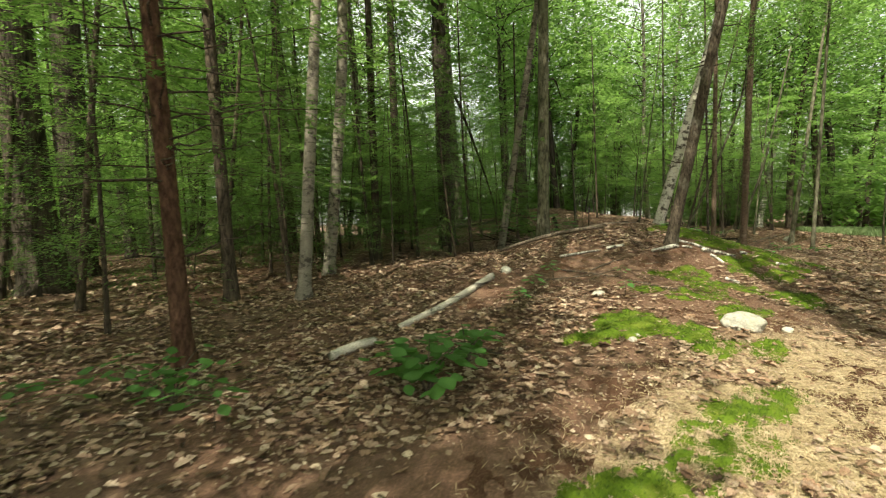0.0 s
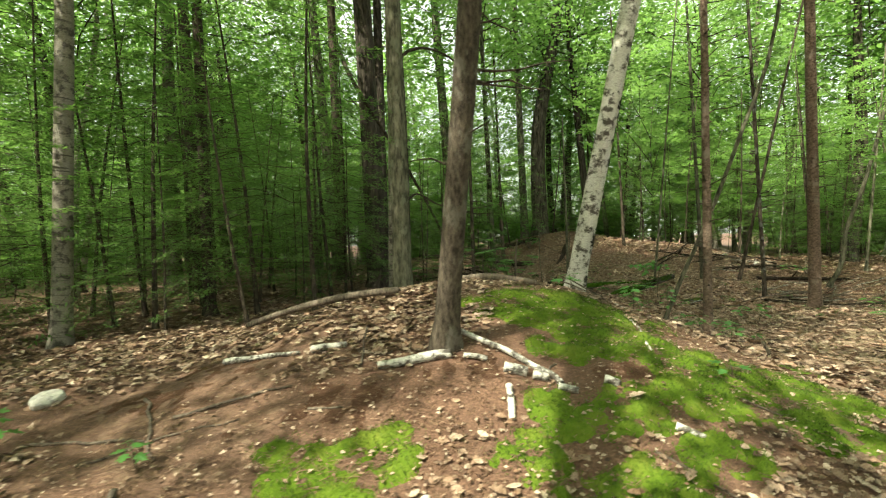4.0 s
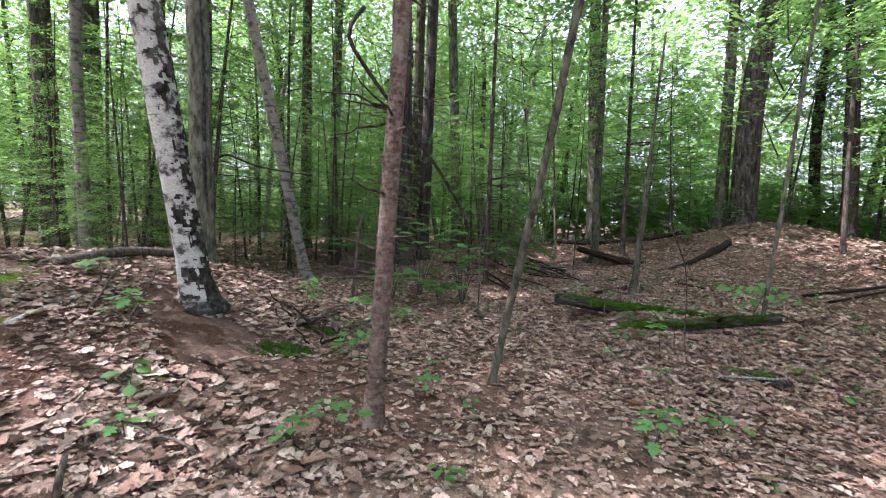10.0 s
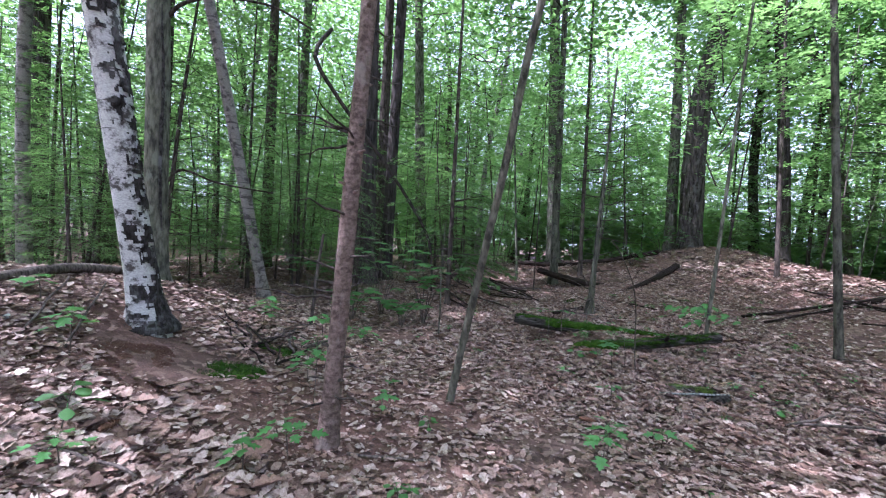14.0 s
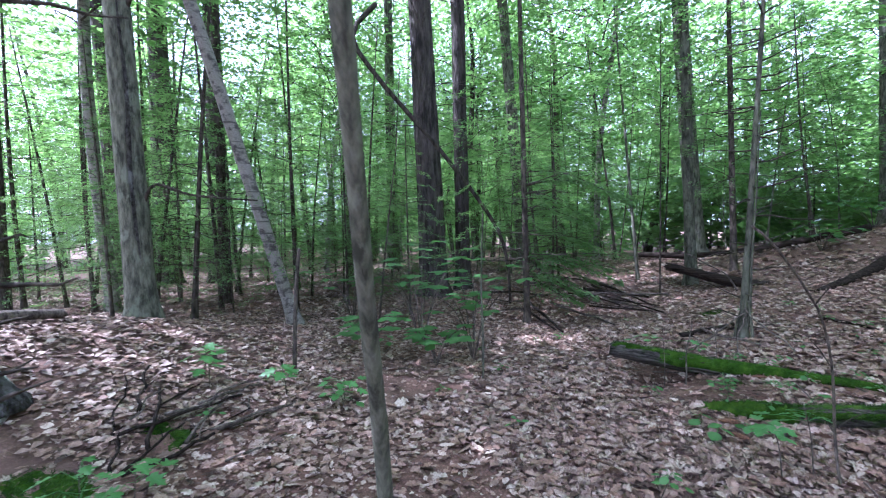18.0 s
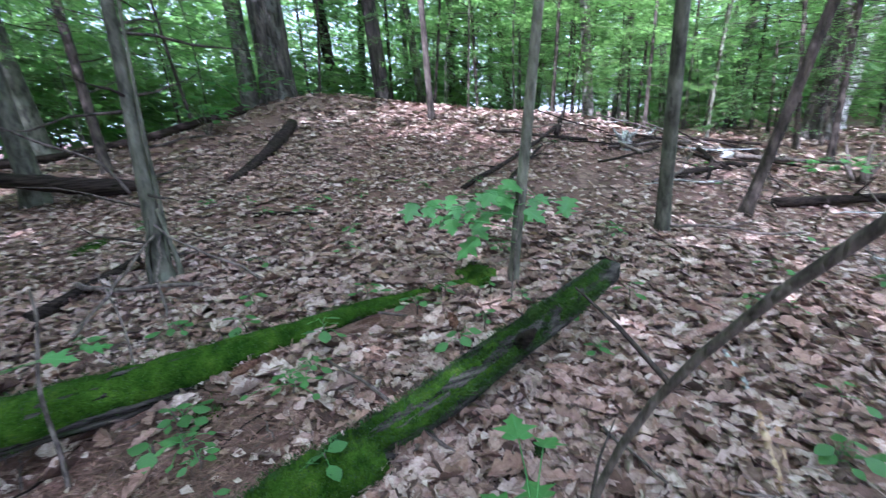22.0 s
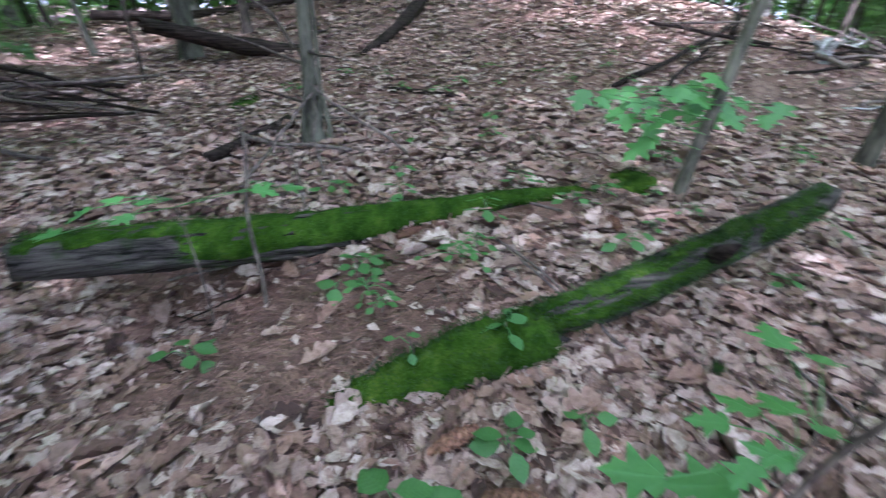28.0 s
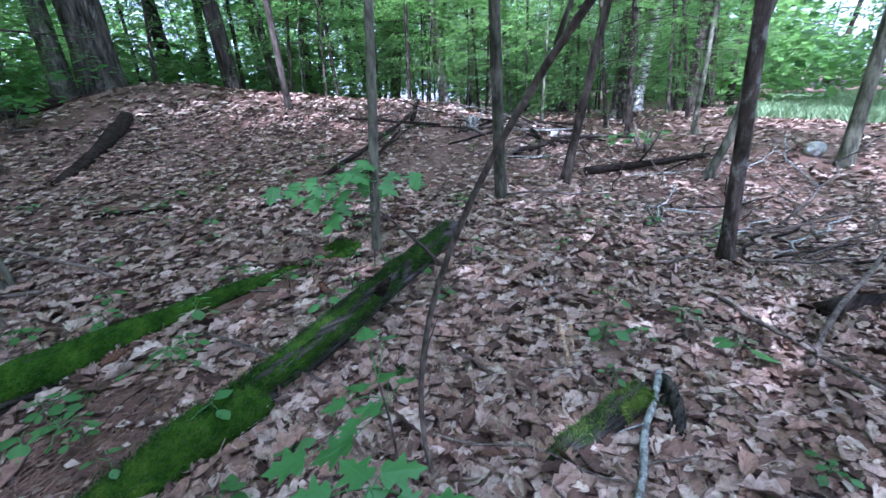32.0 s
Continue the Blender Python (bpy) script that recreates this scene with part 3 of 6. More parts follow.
CANOPY = [crown(10 + i, 44, 0.0, 8.5, lambda u: 3.7 * math.sin(math.pi * (0.18 + 0.75 * u)), 0.15, 48, 0.19, 0.55, M_HARDWOOD, 0.62, 0.6, 0.018, 0.45, 0.2) for i in range(4)]
HIGH = [crown(15 + i, 46, 0.0, 7.5, lambda u: 4.2 * math.sin(math.pi * (0.18 + 0.75 * u)), 0.15, 46, 0.24, 0.55, M_HARDWOOD, 0.62, 0.6, 0.018, 0.45, 0.2) for i in range(2)]
FAR = [crown(20 + i, 40, -3.5, 8.5, lambda u: 3.9 * math.sin(math.pi * (0.2 + 0.72 * u)), 0.15, 24, 0.29, 0.6, M_HARDWOOD, 0.65, 0.7, 0.016, 0.4, 0.3) for i in range(4)]
UNDER = [crown(30 + i, 22, 1.5, 5.8, lambda u: 2.4 * math.sin(math.pi * (0.24 + 0.68 * u)), 0.16, 84, 0.105, 0.42, M_HARDWOOD, 0.6, 0.22, 0.008, 0.22) for i in range(5)]
UNDER_FAR = [crown(40 + i, 20, 0.8, 5.6, lambda u: 2.4 * math.sin(math.pi * (0.24 + 0.68 * u)), 0.16, 34, 0.185, 0.42, M_HARDWOOD, 0.62, 0.25, 0.008, 0.22) for i in range(3)]
BUSH = [crown(90 + i, 26, 0.0, 2.6, lambda u: 2.2 * math.sin(math.pi * (0.3 + 0.6 * u)), 0.15, 26, 0.29, 0.55, M_HARDWOOD, 0.62, 0.5, 0.008, 0.3, 0.1) for i in range(3)]
HEMLOCK = [crown(50 + i, 44, 0.75, 6.6, lambda u: 2.3 * (1 - u) ** 0.7 + 0.12, 0.30, 120, 0.085, 0.36, M_HEMLOCK, 0.30, 0.10, 0.008, 0.10) for i in range(4)]
SPRUCE_TOP = [crown(70 + i, 60, 0.0, 6.5, lambda u: 1.7 * (1 - u) + 0.1, 0.25, 60, 0.13, 0.36, M_HEMLOCK, 0.28, 0.3, 0.010, 0.05) for i in range(2)]


def trunk_mesh(path, r0, r1, mat, sides=12, rough=0.06, seed=0, flare=1.35):
    """A trunk along a path of offsets from its base, with a flared foot sunk into the ground."""
    p = curve_points(path, max(8, len(path) * 3))
    foot = curve_points(path, 300)
    foot = foot[foot[:, 2] < 0.5][::6]
    p = np.concatenate([foot, p[p[:, 2] > 0.55]])
    z = np.maximum(p[:, 2], 0)
    top = max(z[-1], 0.1)
    radii = r0 + (r1 - r0) * (z / top) + r0 * (flare - 1) * np.exp(-z / 0.16)
    v, f = tube(p, radii, sides, rough, seed)
    a = np.linspace(0, 2 * np.pi, sides, endpoint=False)
    lobes = 0.5 * np.maximum(0, np.cos(a * 2.5 + seed)) + 0.35 * np.maximum(0, np.cos(a * 2 - 1.7 * seed))
    grow = np.exp(-z / (0.9 * r0 + 0.03))[:, None] * lobes[None, :] * (flare - 1) * 0.9
    ring = v.reshape(len(p), sides, 3)
    ring += (ring - p[:, None, :]) * grow[:, :, None] * (1, 1, 0)
    return mesh_from("trunk", v, f, mat)


def stub_twigs(rng, path, r, n, low, high, length, mat):
    """Dead twigs round a conifer's lower trunk."""
    pieces = []
    p = curve_points(path, 60)
    for _ in range(n):
        z = rng.uniform(low, high)
        c = np.array([np.interp(z, p[:, 2], p[:, i]) for i in range(3)])
        a = rng.uniform(0, 2 * np.pi)
        out = np.array([math.cos(a), math.sin(a), rng.uniform(-0.15, 0.35)])
        L = length * rng.uniform(0.15, 1.0)
        s = np.linspace(0, 1, 5)
        q = c + np.outer(s, out) * (r + L) + rng.normal(0, 0.03, (5, 3)) * L
        q[0] = c
        pieces.append(mesh_from("dead_twig", *tube(q, 0.011 * (1 - 0.8 * s), 4, 0, 0, close=False), mat))
    return pieces


def dress(root, leaves, limbs, m):
    tagged(part("crown", leaves, root, at=m), kind="stuff")
    tagged(part("branchwork", limbs, root, at=m), kind="stuff")


def tree(name, x, y, lean, r, tall, mat, label, category="tree", bow=(0, 0), crown_kind=None, crown_at=6.0, size=1.0, twigs=None, sides=12, taper=0.45, rough=0.06, flare=1.35, group="", mid=None):
    """One standing tree: trunk, dead twigs and crown on an empty at its foot. lean: metres sideways for a metre up."""
    rng = np.random.default_rng(int(abs(x * 97 + y * 131)) + 7)
    root = thing(name, x, y, gz(x, y), label, category, group)
    lx, ly = lean
    zs = np.linspace(0, tall, 7)
    path = [(-lx * 0.3, -ly * 0.3, -0.3)] + [(lx * z + bow[0] * math.sin(math.pi * z / tall), ly * z + bow[1] * math.sin(math.pi * z / tall), z) for z in zs]
    if mid:
        path = [(-0.02, 0, -0.3)] + list(mid)
    part("trunk", trunk_mesh(path, r, r * taper, mat, sides, rough, int(x * 13 + y * 7) % 1000, flare), root)
    if twigs:
        n, low, high, length = twigs
        for me in stub_twigs(rng, path, r, n, low, high, length, M_DARKBARK):
            part("dead_twig", me, root)
    if crown_kind:
        c = curve_points(path, 60)
        z = min(crown_at, c[-1][2] - 0.5)
        px, py = np.interp(z, c[:, 2], c[:, 0]), np.interp(z, c[:, 2], c[:, 1])
        leaves, limbs = crown_kind[int(rng.integers(len(crown_kind)))]
        m = pose(px, py, z, 0, 0, rng.uniform(0, 360)) @ Matrix.Scale(size, 4)
        dress(root, leaves, limbs, m)
    return root


def corky_plates(root, lean, r, tall, seed):
    """Black fissured bark in ragged plates, whole round the foot and in broken patches up one side of a birch."""
    n, k = 240, 84
    z, a = np.meshgrid(np.linspace(-0.05, 3.0, n), np.linspace(0, 2 * np.pi, k + 1), indexing="ij")
    u = (a % (2 * np.pi)) * r
    spots = 0.7 * value_noise(u, z * 0.7, 0.10, seed) + 0.8 * value_noise(u, z * 1.6, 0.045, seed + 1) + 0.6 * value_noise(u, z * 2.0, 0.02, seed + 3)
    keep = spots + 0.85 * np.cos(a - 0.5) + 1.1 * np.exp(-np.maximum(z, 0) / 0.22) - 0.10 * np.maximum(z, 0) > 0.55
    rad = (r * (1 - 0.55 * np.maximum(z, 0) / tall) + r * 0.5 * np.exp(-np.maximum(z, 0) / 0.16)) * (1.045 + 0.32 * np.exp(-np.maximum(z, 0) / 0.13)) + 0.004 + 0.006 * value_noise(u, z, 0.03, seed + 2)
    v = np.stack([lean[0] * z + rad * np.cos(a), lean[1] * z + rad * np.sin(a), z], 2).reshape(-1, 3)
    idx = np.arange(n * (k + 1)).reshape(n, k + 1)
    cell = keep[:-1, :-1] & keep[1:, :-1] & keep[:-1, 1:] & keep[1:, 1:]
    f = np.stack([idx[:-1, :-1][cell], idx[:-1, 1:][cell], idx[1:, 1:][cell], idx[1:, :-1][cell]], 1)
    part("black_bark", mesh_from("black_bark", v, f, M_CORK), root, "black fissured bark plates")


def bough(root, foot, rise, tip, seed, mat, size, narrow, per, spread):
    """A leafy branch from a trunk standing at foot, leaving it at a height and ending at a place."""
    r = np.random.default_rng(seed)
    a = np.array([0.0, 0.0, rise])
    b = np.array(tip) - np.array([foot[0], foot[1], gz(*foot)])
    length = float(np.linalg.norm(b - a))
    line = curve_points([tuple(a), tuple(a * 0.6 + b * 0.4 + np.array([0, 0, 0.10 * length])), tuple(b)], 14)
    part("branch", mesh_from("branch", *tube(line, np.linspace(0.011, 0.003, 14), 5, 0.03, seed), M_DARKBARK), root)
    out = unit(b - a)
    across = unit(np.cross(out, (0, 0, 1.0)))
    n = int(per * length)
    t = r.uniform(0.25, 1.03, n)
    p = np.stack([np.interp(t, np.linspace(0, 1, 14), line[:, i]) for i in range(3)], 1)
    off = r.uniform(-1, 1, n)
    wide = spread * length * (1.12 - 0.8 * t)
    p = p + across * (off * wide)[:, None] + np.array([0, 0, 1.0]) * (r.normal(0, 0.02, n) - abs(off) * wide * 0.2)[:, None]
    along = out * 0.8 + across * np.sign(off)[:, None] * 0.9 + r.normal(0, 0.25, (n, 3)) - np.array([0, 0, 0.2])
    L = size * r.uniform(0.6, 1.2, n)
    v, f = leaf_blades(p, along, np.array([0, 0, 1.0]) + r.normal(0, 0.28, (n, 3)), L, L * narrow)
    tagged(part("leaf_spray", mesh_from("leaf_spray", v, f, mat, False), root), kind="stuff")


# ---- trees that the path passes ----
tree("spruce_tree", 2.86, 5.19, (0.030, 0.028), 0.057, 11, M_SPRUCE, "slender spruce with scaly brown bark and short dead stubs", "spruce", crown_kind=SPRUCE_TOP, crown_at=5.2, size=0.75, twigs=(46, 0.3, 5.0, 0.5), sides=14)
tree("spruce_tree", 6.45, 7.53, (-0.105, -0.118), 0.095, 13, M_SPRUCE, "straight spruce with rough reddish grey bark beside the clearing", "spruce", crown_kind=SPRUCE_TOP, crown_at=7.5, size=0.6, twigs=(44, 0.8, 6.0, 0.5), sides=14)
tree("spruce_tree", 6.565, 8.883, (-0.047, -0.014), 0.042, 11, M_LICHENED, "thin dark spruce spotted with pale lichen", "spruce", crown_kind=SPRUCE_TOP, crown_at=6.5, size=0.45, twigs=(40, 1.6, 5.5, 0.9))
tree("grey_sapling", 2.995, 6.474, (0.309, -0.229), 0.032, 9, M_GREYBARK, "leaning grey maple sapling over the leaf litter", "sapling", mid=[(0, 0, 0), (0.10, -0.075, 0.35), (0.22, -0.16, 0.75), (0.40, -0.30, 1.3), (0.62, -0.46, 2.0), (0.84, -0.63, 2.8), (1.25, -0.8, 4.2), (1.6, -0.9, 7.0)], crown_kind=UNDER, crown_at=4.0, size=0.36, taper=0.55, flare=1.15)
birch = tree("birch_tree", 0.97, 4.926, (0.148, -0.228), 0.110, 14, M_BIRCH_BLOTCHED, "leaning paper birch with white bark blotched black", "birch", crown_kind=CANOPY, crown_at=8.0, size=0.65, sides=18, rough=0.05, flare=1.5)
corky_plates(birch, (0.148, -0.228), 0.110, 14, 21)
tree("hemlock_tree", -0.669, 2.638, (0.099, -0.167), 0.080, 13, M_HEMBARK, "leaning hemlock trunk with scaly grey bark on the mossy mound", "hemlock", crown_kind=SPRUCE_TOP, crown_at=5.5, size=1.1, twigs=(30, 1.2, 5.5, 0.7), sides=16)
scarred = tree("maple_tree", -1.174, 5.871, (0, -0.028), 0.140, 13, M_GREYBARK, "grey maple with a long dark scar and crooked low limbs", "maple", crown_kind=HIGH, crown_at=6.5, size=0.95, sides=16)
for name, off, wide, mat, label in (("scar", 0.0, 0.026, M_CORK, "long dark scar down the trunk"), ("scar_rim", -0.034, 0.016, M_GREYBARK, ""), ("scar_rim", 0.034, 0.016, M_GREYBARK, "")):
    zs = np.linspace(0.7, 3.5, 24)
    edge = off * (0.5 + 0.5 * np.sin(np.linspace(0.3, 2.9, 24)))
    line = np.stack([0.128 - 0.006 * zs + 0 * zs - abs(off) * 0.1, edge - 0.028 * zs + 0.012 * np.sin(zs * 3.1), zs], 1)
    part(name, mesh_from(name, *tube(line, wide * np.sin(np.linspace(0.25, 2.95, 24)) ** 0.6, 8, 0.15, 5), mat), scarred, label)
hole = np.array([(0.09, -0.10, 3.62), (0.115, -0.10, 3.62), (0.128, -0.10, 3.62)])
part("knot_hole", mesh_from("knot_hole", *tube(hole, [0.055, 0.05, 0.03], 12, 0.15, 3), M_CORK), scarred, "dark knot hole above the scar")
tree("birch_tree", -1.485, 7.682, (0.056, -0.307), 0.092, 12, M_BIRCH_DULL, "slanting old birch with dull grey flaking bark", "birch", bow=(0.0, 0.06), crown_kind=HIGH, crown_at=7, size=0.75)
tree("pine_tree", -2.13, 10.71, (-0.020, -0.02), 0.270, 18, M_PINE, "big white pine with dark furrowed bark", "pine", crown_kind=HIGH, crown_at=8.0, size=0.85, twigs=(36, 1.5, 8, 1.8), sides=20, rough=0.05)
tree("pine_tree", -2.05, 11.40, (0.008, -0.002), 0.150, 17, M_PINE, "second white pine growing close to the larger one", "pine", crown_kind=SPRUCE_TOP, crown_at=9, size=1.3, twigs=(30, 1.5, 8, 1.4), sides=16)
tree("oak_tree", 4.06, 18.36, (-0.017, 0), 0.340, 17, M_OAK, "massive old oak with deeply ridged bark on the crest", "oak", crown_kind=CANOPY, crown_at=6.5, size=1.2, sides=22, rough=0.05, flare=1.5, mid=[(0, 0, 0), (0, 0, 1.2), (-0.02, 0, 3.0), (0.10, 0, 5.0), (0.5, 0, 7.0), (1.1, 0.1, 10.0), (1.5, 0.2, 15)])
tree("maple_tree", 3.49, 18.87, (-0.014, 0), 0.180, 16, M_GREYBARK, "pale grey maple standing close to the oak", "maple", crown_kind=CANOPY, crown_at=8)
tree("maple_tree", 0.22, 17.24, (-0.050, -0.018), 0.220, 16, M_GREYBARK, "grey maple rising behind the fallen limb", "maple", crown_kind=CANOPY, crown_at=7)
tree("maple_tree", -4.30, 16.00, (-0.053, -0.039), 0.220, 16, M_GREYBARK, "tall grey maple in the hollow", "maple", crown_kind=CANOPY, crown_at=7.5)
tree("hemlock_sapling", 1.79, 14.79, (-0.015, 0), 0.060, 7.5, M_DARKBARK, "thin dark hemlock sapling beside the fallen limb", "hemlock", crown_kind=HEMLOCK, crown_at=0.9, twigs=(24, 0.5, 5, 1.1), size=0.9)
tree("grey_sapling", 6.225, 10.521, (-0.081, -0.075), 0.050, 9, M_GREYBARK, "smooth grey sapling on the leafy slope", "sapling", crown_kind=UNDER, crown_at=4.6, size=0.45, flare=1.2)
tree("dark_sapling", 7.275, 10.631, (0.13, -0.17), 0.042, 8, M_DARKBARK, "dark crooked sapling leaning over a dead limb", "sapling", crown_kind=UNDER, crown_at=4.4, size=0.35)
tree("maple_sapling", 4.79, 10.20, (0.06, -0.09), 0.027, 7.0, M_GREYBARK, "slim maple sapling with one flat layer of leaves", "sapling", crown_kind=UNDER, crown_at=2.6, size=0.42, flare=1.15)
dead = tree("dead_sapling", 2.956, 11.221, (0.025, 0.103), 0.042, 4.6, M_GREYBARK, "dead grey sapling with broken bare twigs", "sapling", twigs=(40, 0.15, 4.0, 0.8), flare=1.5)
for line, r0 in (([(-0.05, 0, 0.55), (-0.13, 0, 0.70), (-0.21, 0, 0.77), (-0.39, 0, 0.86), (-0.55, 0.02, 0.95), (-0.85, 0.05, 1.05), (-1.2, 0.08, 1.08)], 0.010),
                 ([(0.03, -0.01, -0.04), (0.07, 0.02, 0.35), (0.075, 0.06, 0.9), (0.10, 0.12, 1.6), (0.12, 0.2, 2.6)], 0.016),
                 ([(0.09, 0.02, -0.03), (0.10, -0.02, 0.12), (0.06, -0.02, 0.45)], 0.022), ([(-0.06, -0.04, -0.03), (-0.05, -0.03, 0.15), (0.0, 0, 0.4)], 0.018)):
    p = curve_points(line, 22)
    part("branch", mesh_from("branch", *tube(p, np.linspace(r0, r0 * 0.4, 22), 7, 0.05, int(r0 * 900)), M_STICK if r0 < 0.012 else M_GREYBARK), dead)
tree("grey_sapling", 9.0, 9.93, (0.05, -0.03), 0.050, 8, M_GREYBARK, "crooked grey sapling standing behind the lichened spruce", "sapling", mid=[(0, 0, 0), (0.16, -0.12, 0.45), (0.24, -0.18, 0.9), (0.27, -0.20, 1.4), (0.52, -0.38, 2.4), (0.8, -0.6, 4), (1.2, -0.9, 7)], crown_kind=UNDER, crown_at=2.6, size=0.5)
tree("grey_sapling", 11.0, 10.94, (0.06, -0.05), 0.035, 6, M_GREYBARK, "thin grey sapling in the brush", "sapling", crown_kind=UNDER, crown_at=1.6, size=0.7)
tree("grey_tree", 10.36, 8.99, (0.11, -0.045), 0.075, 9, M_GREYBARK, "leaning smooth grey trunk beside the grassy gap", "tree", crown_kind=UNDER, crown_at=3.4, size=0.45)
tree("birch_tree", 15.1, 14.1, (0.08, -0.12), 0.140, 12, M_BIRCH_OLD, "leaning birch beyond the brush pile", "birch", crown_kind=CANOPY, crown_at=5, size=0.7)
tree("red_pine_sapling", -7.07, 1.13, (-0.046, -0.015), 0.080, 9, M_REDBARK, "reddish bent conifer trunk with bare side limbs", "conifer", bow=(0.08, 0.02), crown_kind=HEMLOCK, crown_at=0.9, size=0.95, twigs=(30, 0.8, 4, 1.3))
tree("dark_tree", -7.31, 4.05, (-0.02, -0.006), 0.098, 12, M_DARKBARK, "dark straight trunk by the sunlit leaf litter", "tree", crown_kind=UNDER, crown_at=4.2, twigs=(20, 1, 5, 1.2))
tree("birch_tree", -6.24, 3.58, (0.085, 0.012), 0.090, 13, M_BIRCH_DULL, "thin dull birch with dark blotches at the edge of the trees", "birch", crown_kind=CANOPY, crown_at=5.5, size=0.6)
tree("pine_tree", -11.5, 8.7, (0.012, 0.006), 0.340, 18, M_PINE, "thick dark pine trunk deep in the shade", "pine", crown_kind=CANOPY, crown_at=8)
tree("pine_tree", -13.2, 7.4, (-0.01, 0), 0.420, 18, M_PINE, "very thick dark pine trunk deep in the shade", "pine", crown_kind=CANOPY, crown_at=8)
tree("pine_tree", -10.8, 6.1, (-0.009, -0.037), 0.300, 18, M_PINE, "tall dark pine beyond the birches", "pine", crown_kind=CANOPY, crown_at=9)
tree("pine_tree", -7.1, 11.5, (-0.018, 0), 0.180, 16, M_DARKBARK, "dark straight pine in the shade", "pine", crown_kind=SPRUCE_TOP, crown_at=7)
tree("maple_tree", -9.5, 14.4, (0.013, 0), 0.240, 16, M_GREYBARK, "tall grey trunk far in the wood", "maple", crown_kind=CANOPY, crown_at=8)
tree("pine_tree", -3.46, 12.64, (-0.005, 0), 0.170, 16, M_DARKBARK, "dark pine trunk behind the twin pines", "pine", crown_kind=SPRUCE_TOP, crown_at=8, size=1.4)
tree("hemlock_tree", -4.77, 7.46, (0, 0), 0.100, 12, M_DARKBARK, "straight hemlock trunk hung with dark sprays", "hemlock", crown_kind=HEMLOCK, crown_at=1.6, size=1.3, twigs=(30, 1, 5, 1.2))
leafy = tree("grey_sapling", 7.53, 6.29, (0.019, -0.027), 0.050, 9, M_GREYBARK, "thin straight sapling near the path", "sapling", crown_kind=HIGH, crown_at=6.0, size=0.28)
for i, (rise, tip) in enumerate(((1.90, (6.41, 7.20, 3.09)), (2.30, (6.83, 7.08, 3.28)), (1.70, (6.88, 6.67, 2.77)), (2.60, (7.23, 6.71, 3.19)), (2.80, (6.81, 7.27, 3.51)))):
    bough(leafy, (7.53, 6.29), rise, tip, 200 + i, M_HARDWOOD, 0.125, 0.58, 62, 0.30)

leafy = tree("hemlock_tree", 0.32, 10.60, (-0.004, -0.005), 0.050, 7.5, M_DARKBARK, "young hemlock with dead lower branches and dark sprays", "hemlock", crown_kind=HEMLOCK, crown_at=0.35, size=0.85, twigs=(34, 0.15, 2.2, 1.3))
for i, (rise, tip) in enumerate(((0.85, (0.95, 11.48, 0.90)), (1.05, (0.75, 11.18, 1.14)), (0.70, (0.83, 11.29, 0.70)), (0.80, (0.45, 10.79, 0.96)), (1.10, (0.47, 10.77, 1.15)), (1.00, (1.07, 11.64, 1.08)), (0.75, (1.25, 11.05, 0.72)), (0.95, (1.35, 11.5, 0.92)), (0.60, (1.1, 10.9, 0.62)), (1.7, (1.2, 11.1, 1.75)), (2.1, (1.45, 11.65, 2.15)), (1.9, (0.95, 11.4, 1.85)), (1.4, (1.0, 11.3, 1.45)), (2.3, (1.6, 11.4, 2.05)))):
    bough(leafy, (0.32, 10.60), rise, tip, 200 + i, M_HEMLOCK, 0.075, 0.30, 420, 0.30)
tree("grey_tree", 1.33, 14.05, (-0.02, 0), 0.10, 12, M_GREYBARK, "grey trunk standing behind the propped limb", "tree", crown_kind=CANOPY, crown_at=5.5, size=0.9)
tree("grey_sapling", 0.29, 14.12, (-0.09, 0.02), 0.034, 6, M_GREYBARK, "thin grey sapling in the hollow", "sapling", crown_kind=UNDER, crown_at=1.6, size=0.9)
tree("dark_sapling", 1.07, 13.37, (0.01, 0), 0.016, 5, M_DARKBARK, "thin dark sapling before the propped limb", "sapling", crown_kind=UNDER, crown_at=1.9, size=0.65)
leafy = bpy.data.objects["maple_sapling"]
for i, (rise, tip) in enumerate(((3.00, (3.56, 11.84, 5.49)), (2.90, (5.74, 11.94, 4.94)), (2.60, (6.15, 11.73, 4.43)), (3.60, (4.54, 11.91, 6.00)), (2.20, (3.80, 11.89, 4.33)), (3.40, (5.79, 11.77, 5.60)))):
    bough(leafy, (4.79, 10.20), rise, tip, 200 + i, M_HARDWOOD, 0.125, 0.58, 62, 0.30)
tree("grey_sapling", 5.87, 14.19, (-0.03, 0), 0.045, 8, M_DARKBARK, "thin dark sapling on the crest", "sapling", crown_kind=UNDER, crown_at=2.2, size=0.9)

for root, r, lean, seed in ((bpy.data.objects["spruce_tree"], 0.057, (0.030, 0.028), 5), (bpy.data.objects["spruce_tree.001"], 0.095, (-0.105, -0.118), 6)):
    k = np.random.default_rng(seed)
    for _ in range(30):
        z, a = k.uniform(0.25, 4.0), k.uniform(0, 2 * np.pi)
        out = np.array([math.cos(a), math.sin(a), 0.15])
        c = np.array([lean[0] * z, lean[1] * z, z]) + out * (r * (1 - 0.04 * z) - 0.006)
        part("branch_stub", mesh_from("branch_stub", *tube(np.array([c - out * 0.01, c + out * 0.012, c + out * k.uniform(0.02, 0.06)]), [0.019, 0.012, 0.007], 7, 0.15, 2), M_DARKBARK if k.uniform() < 0.5 else M_SPRUCE), root)

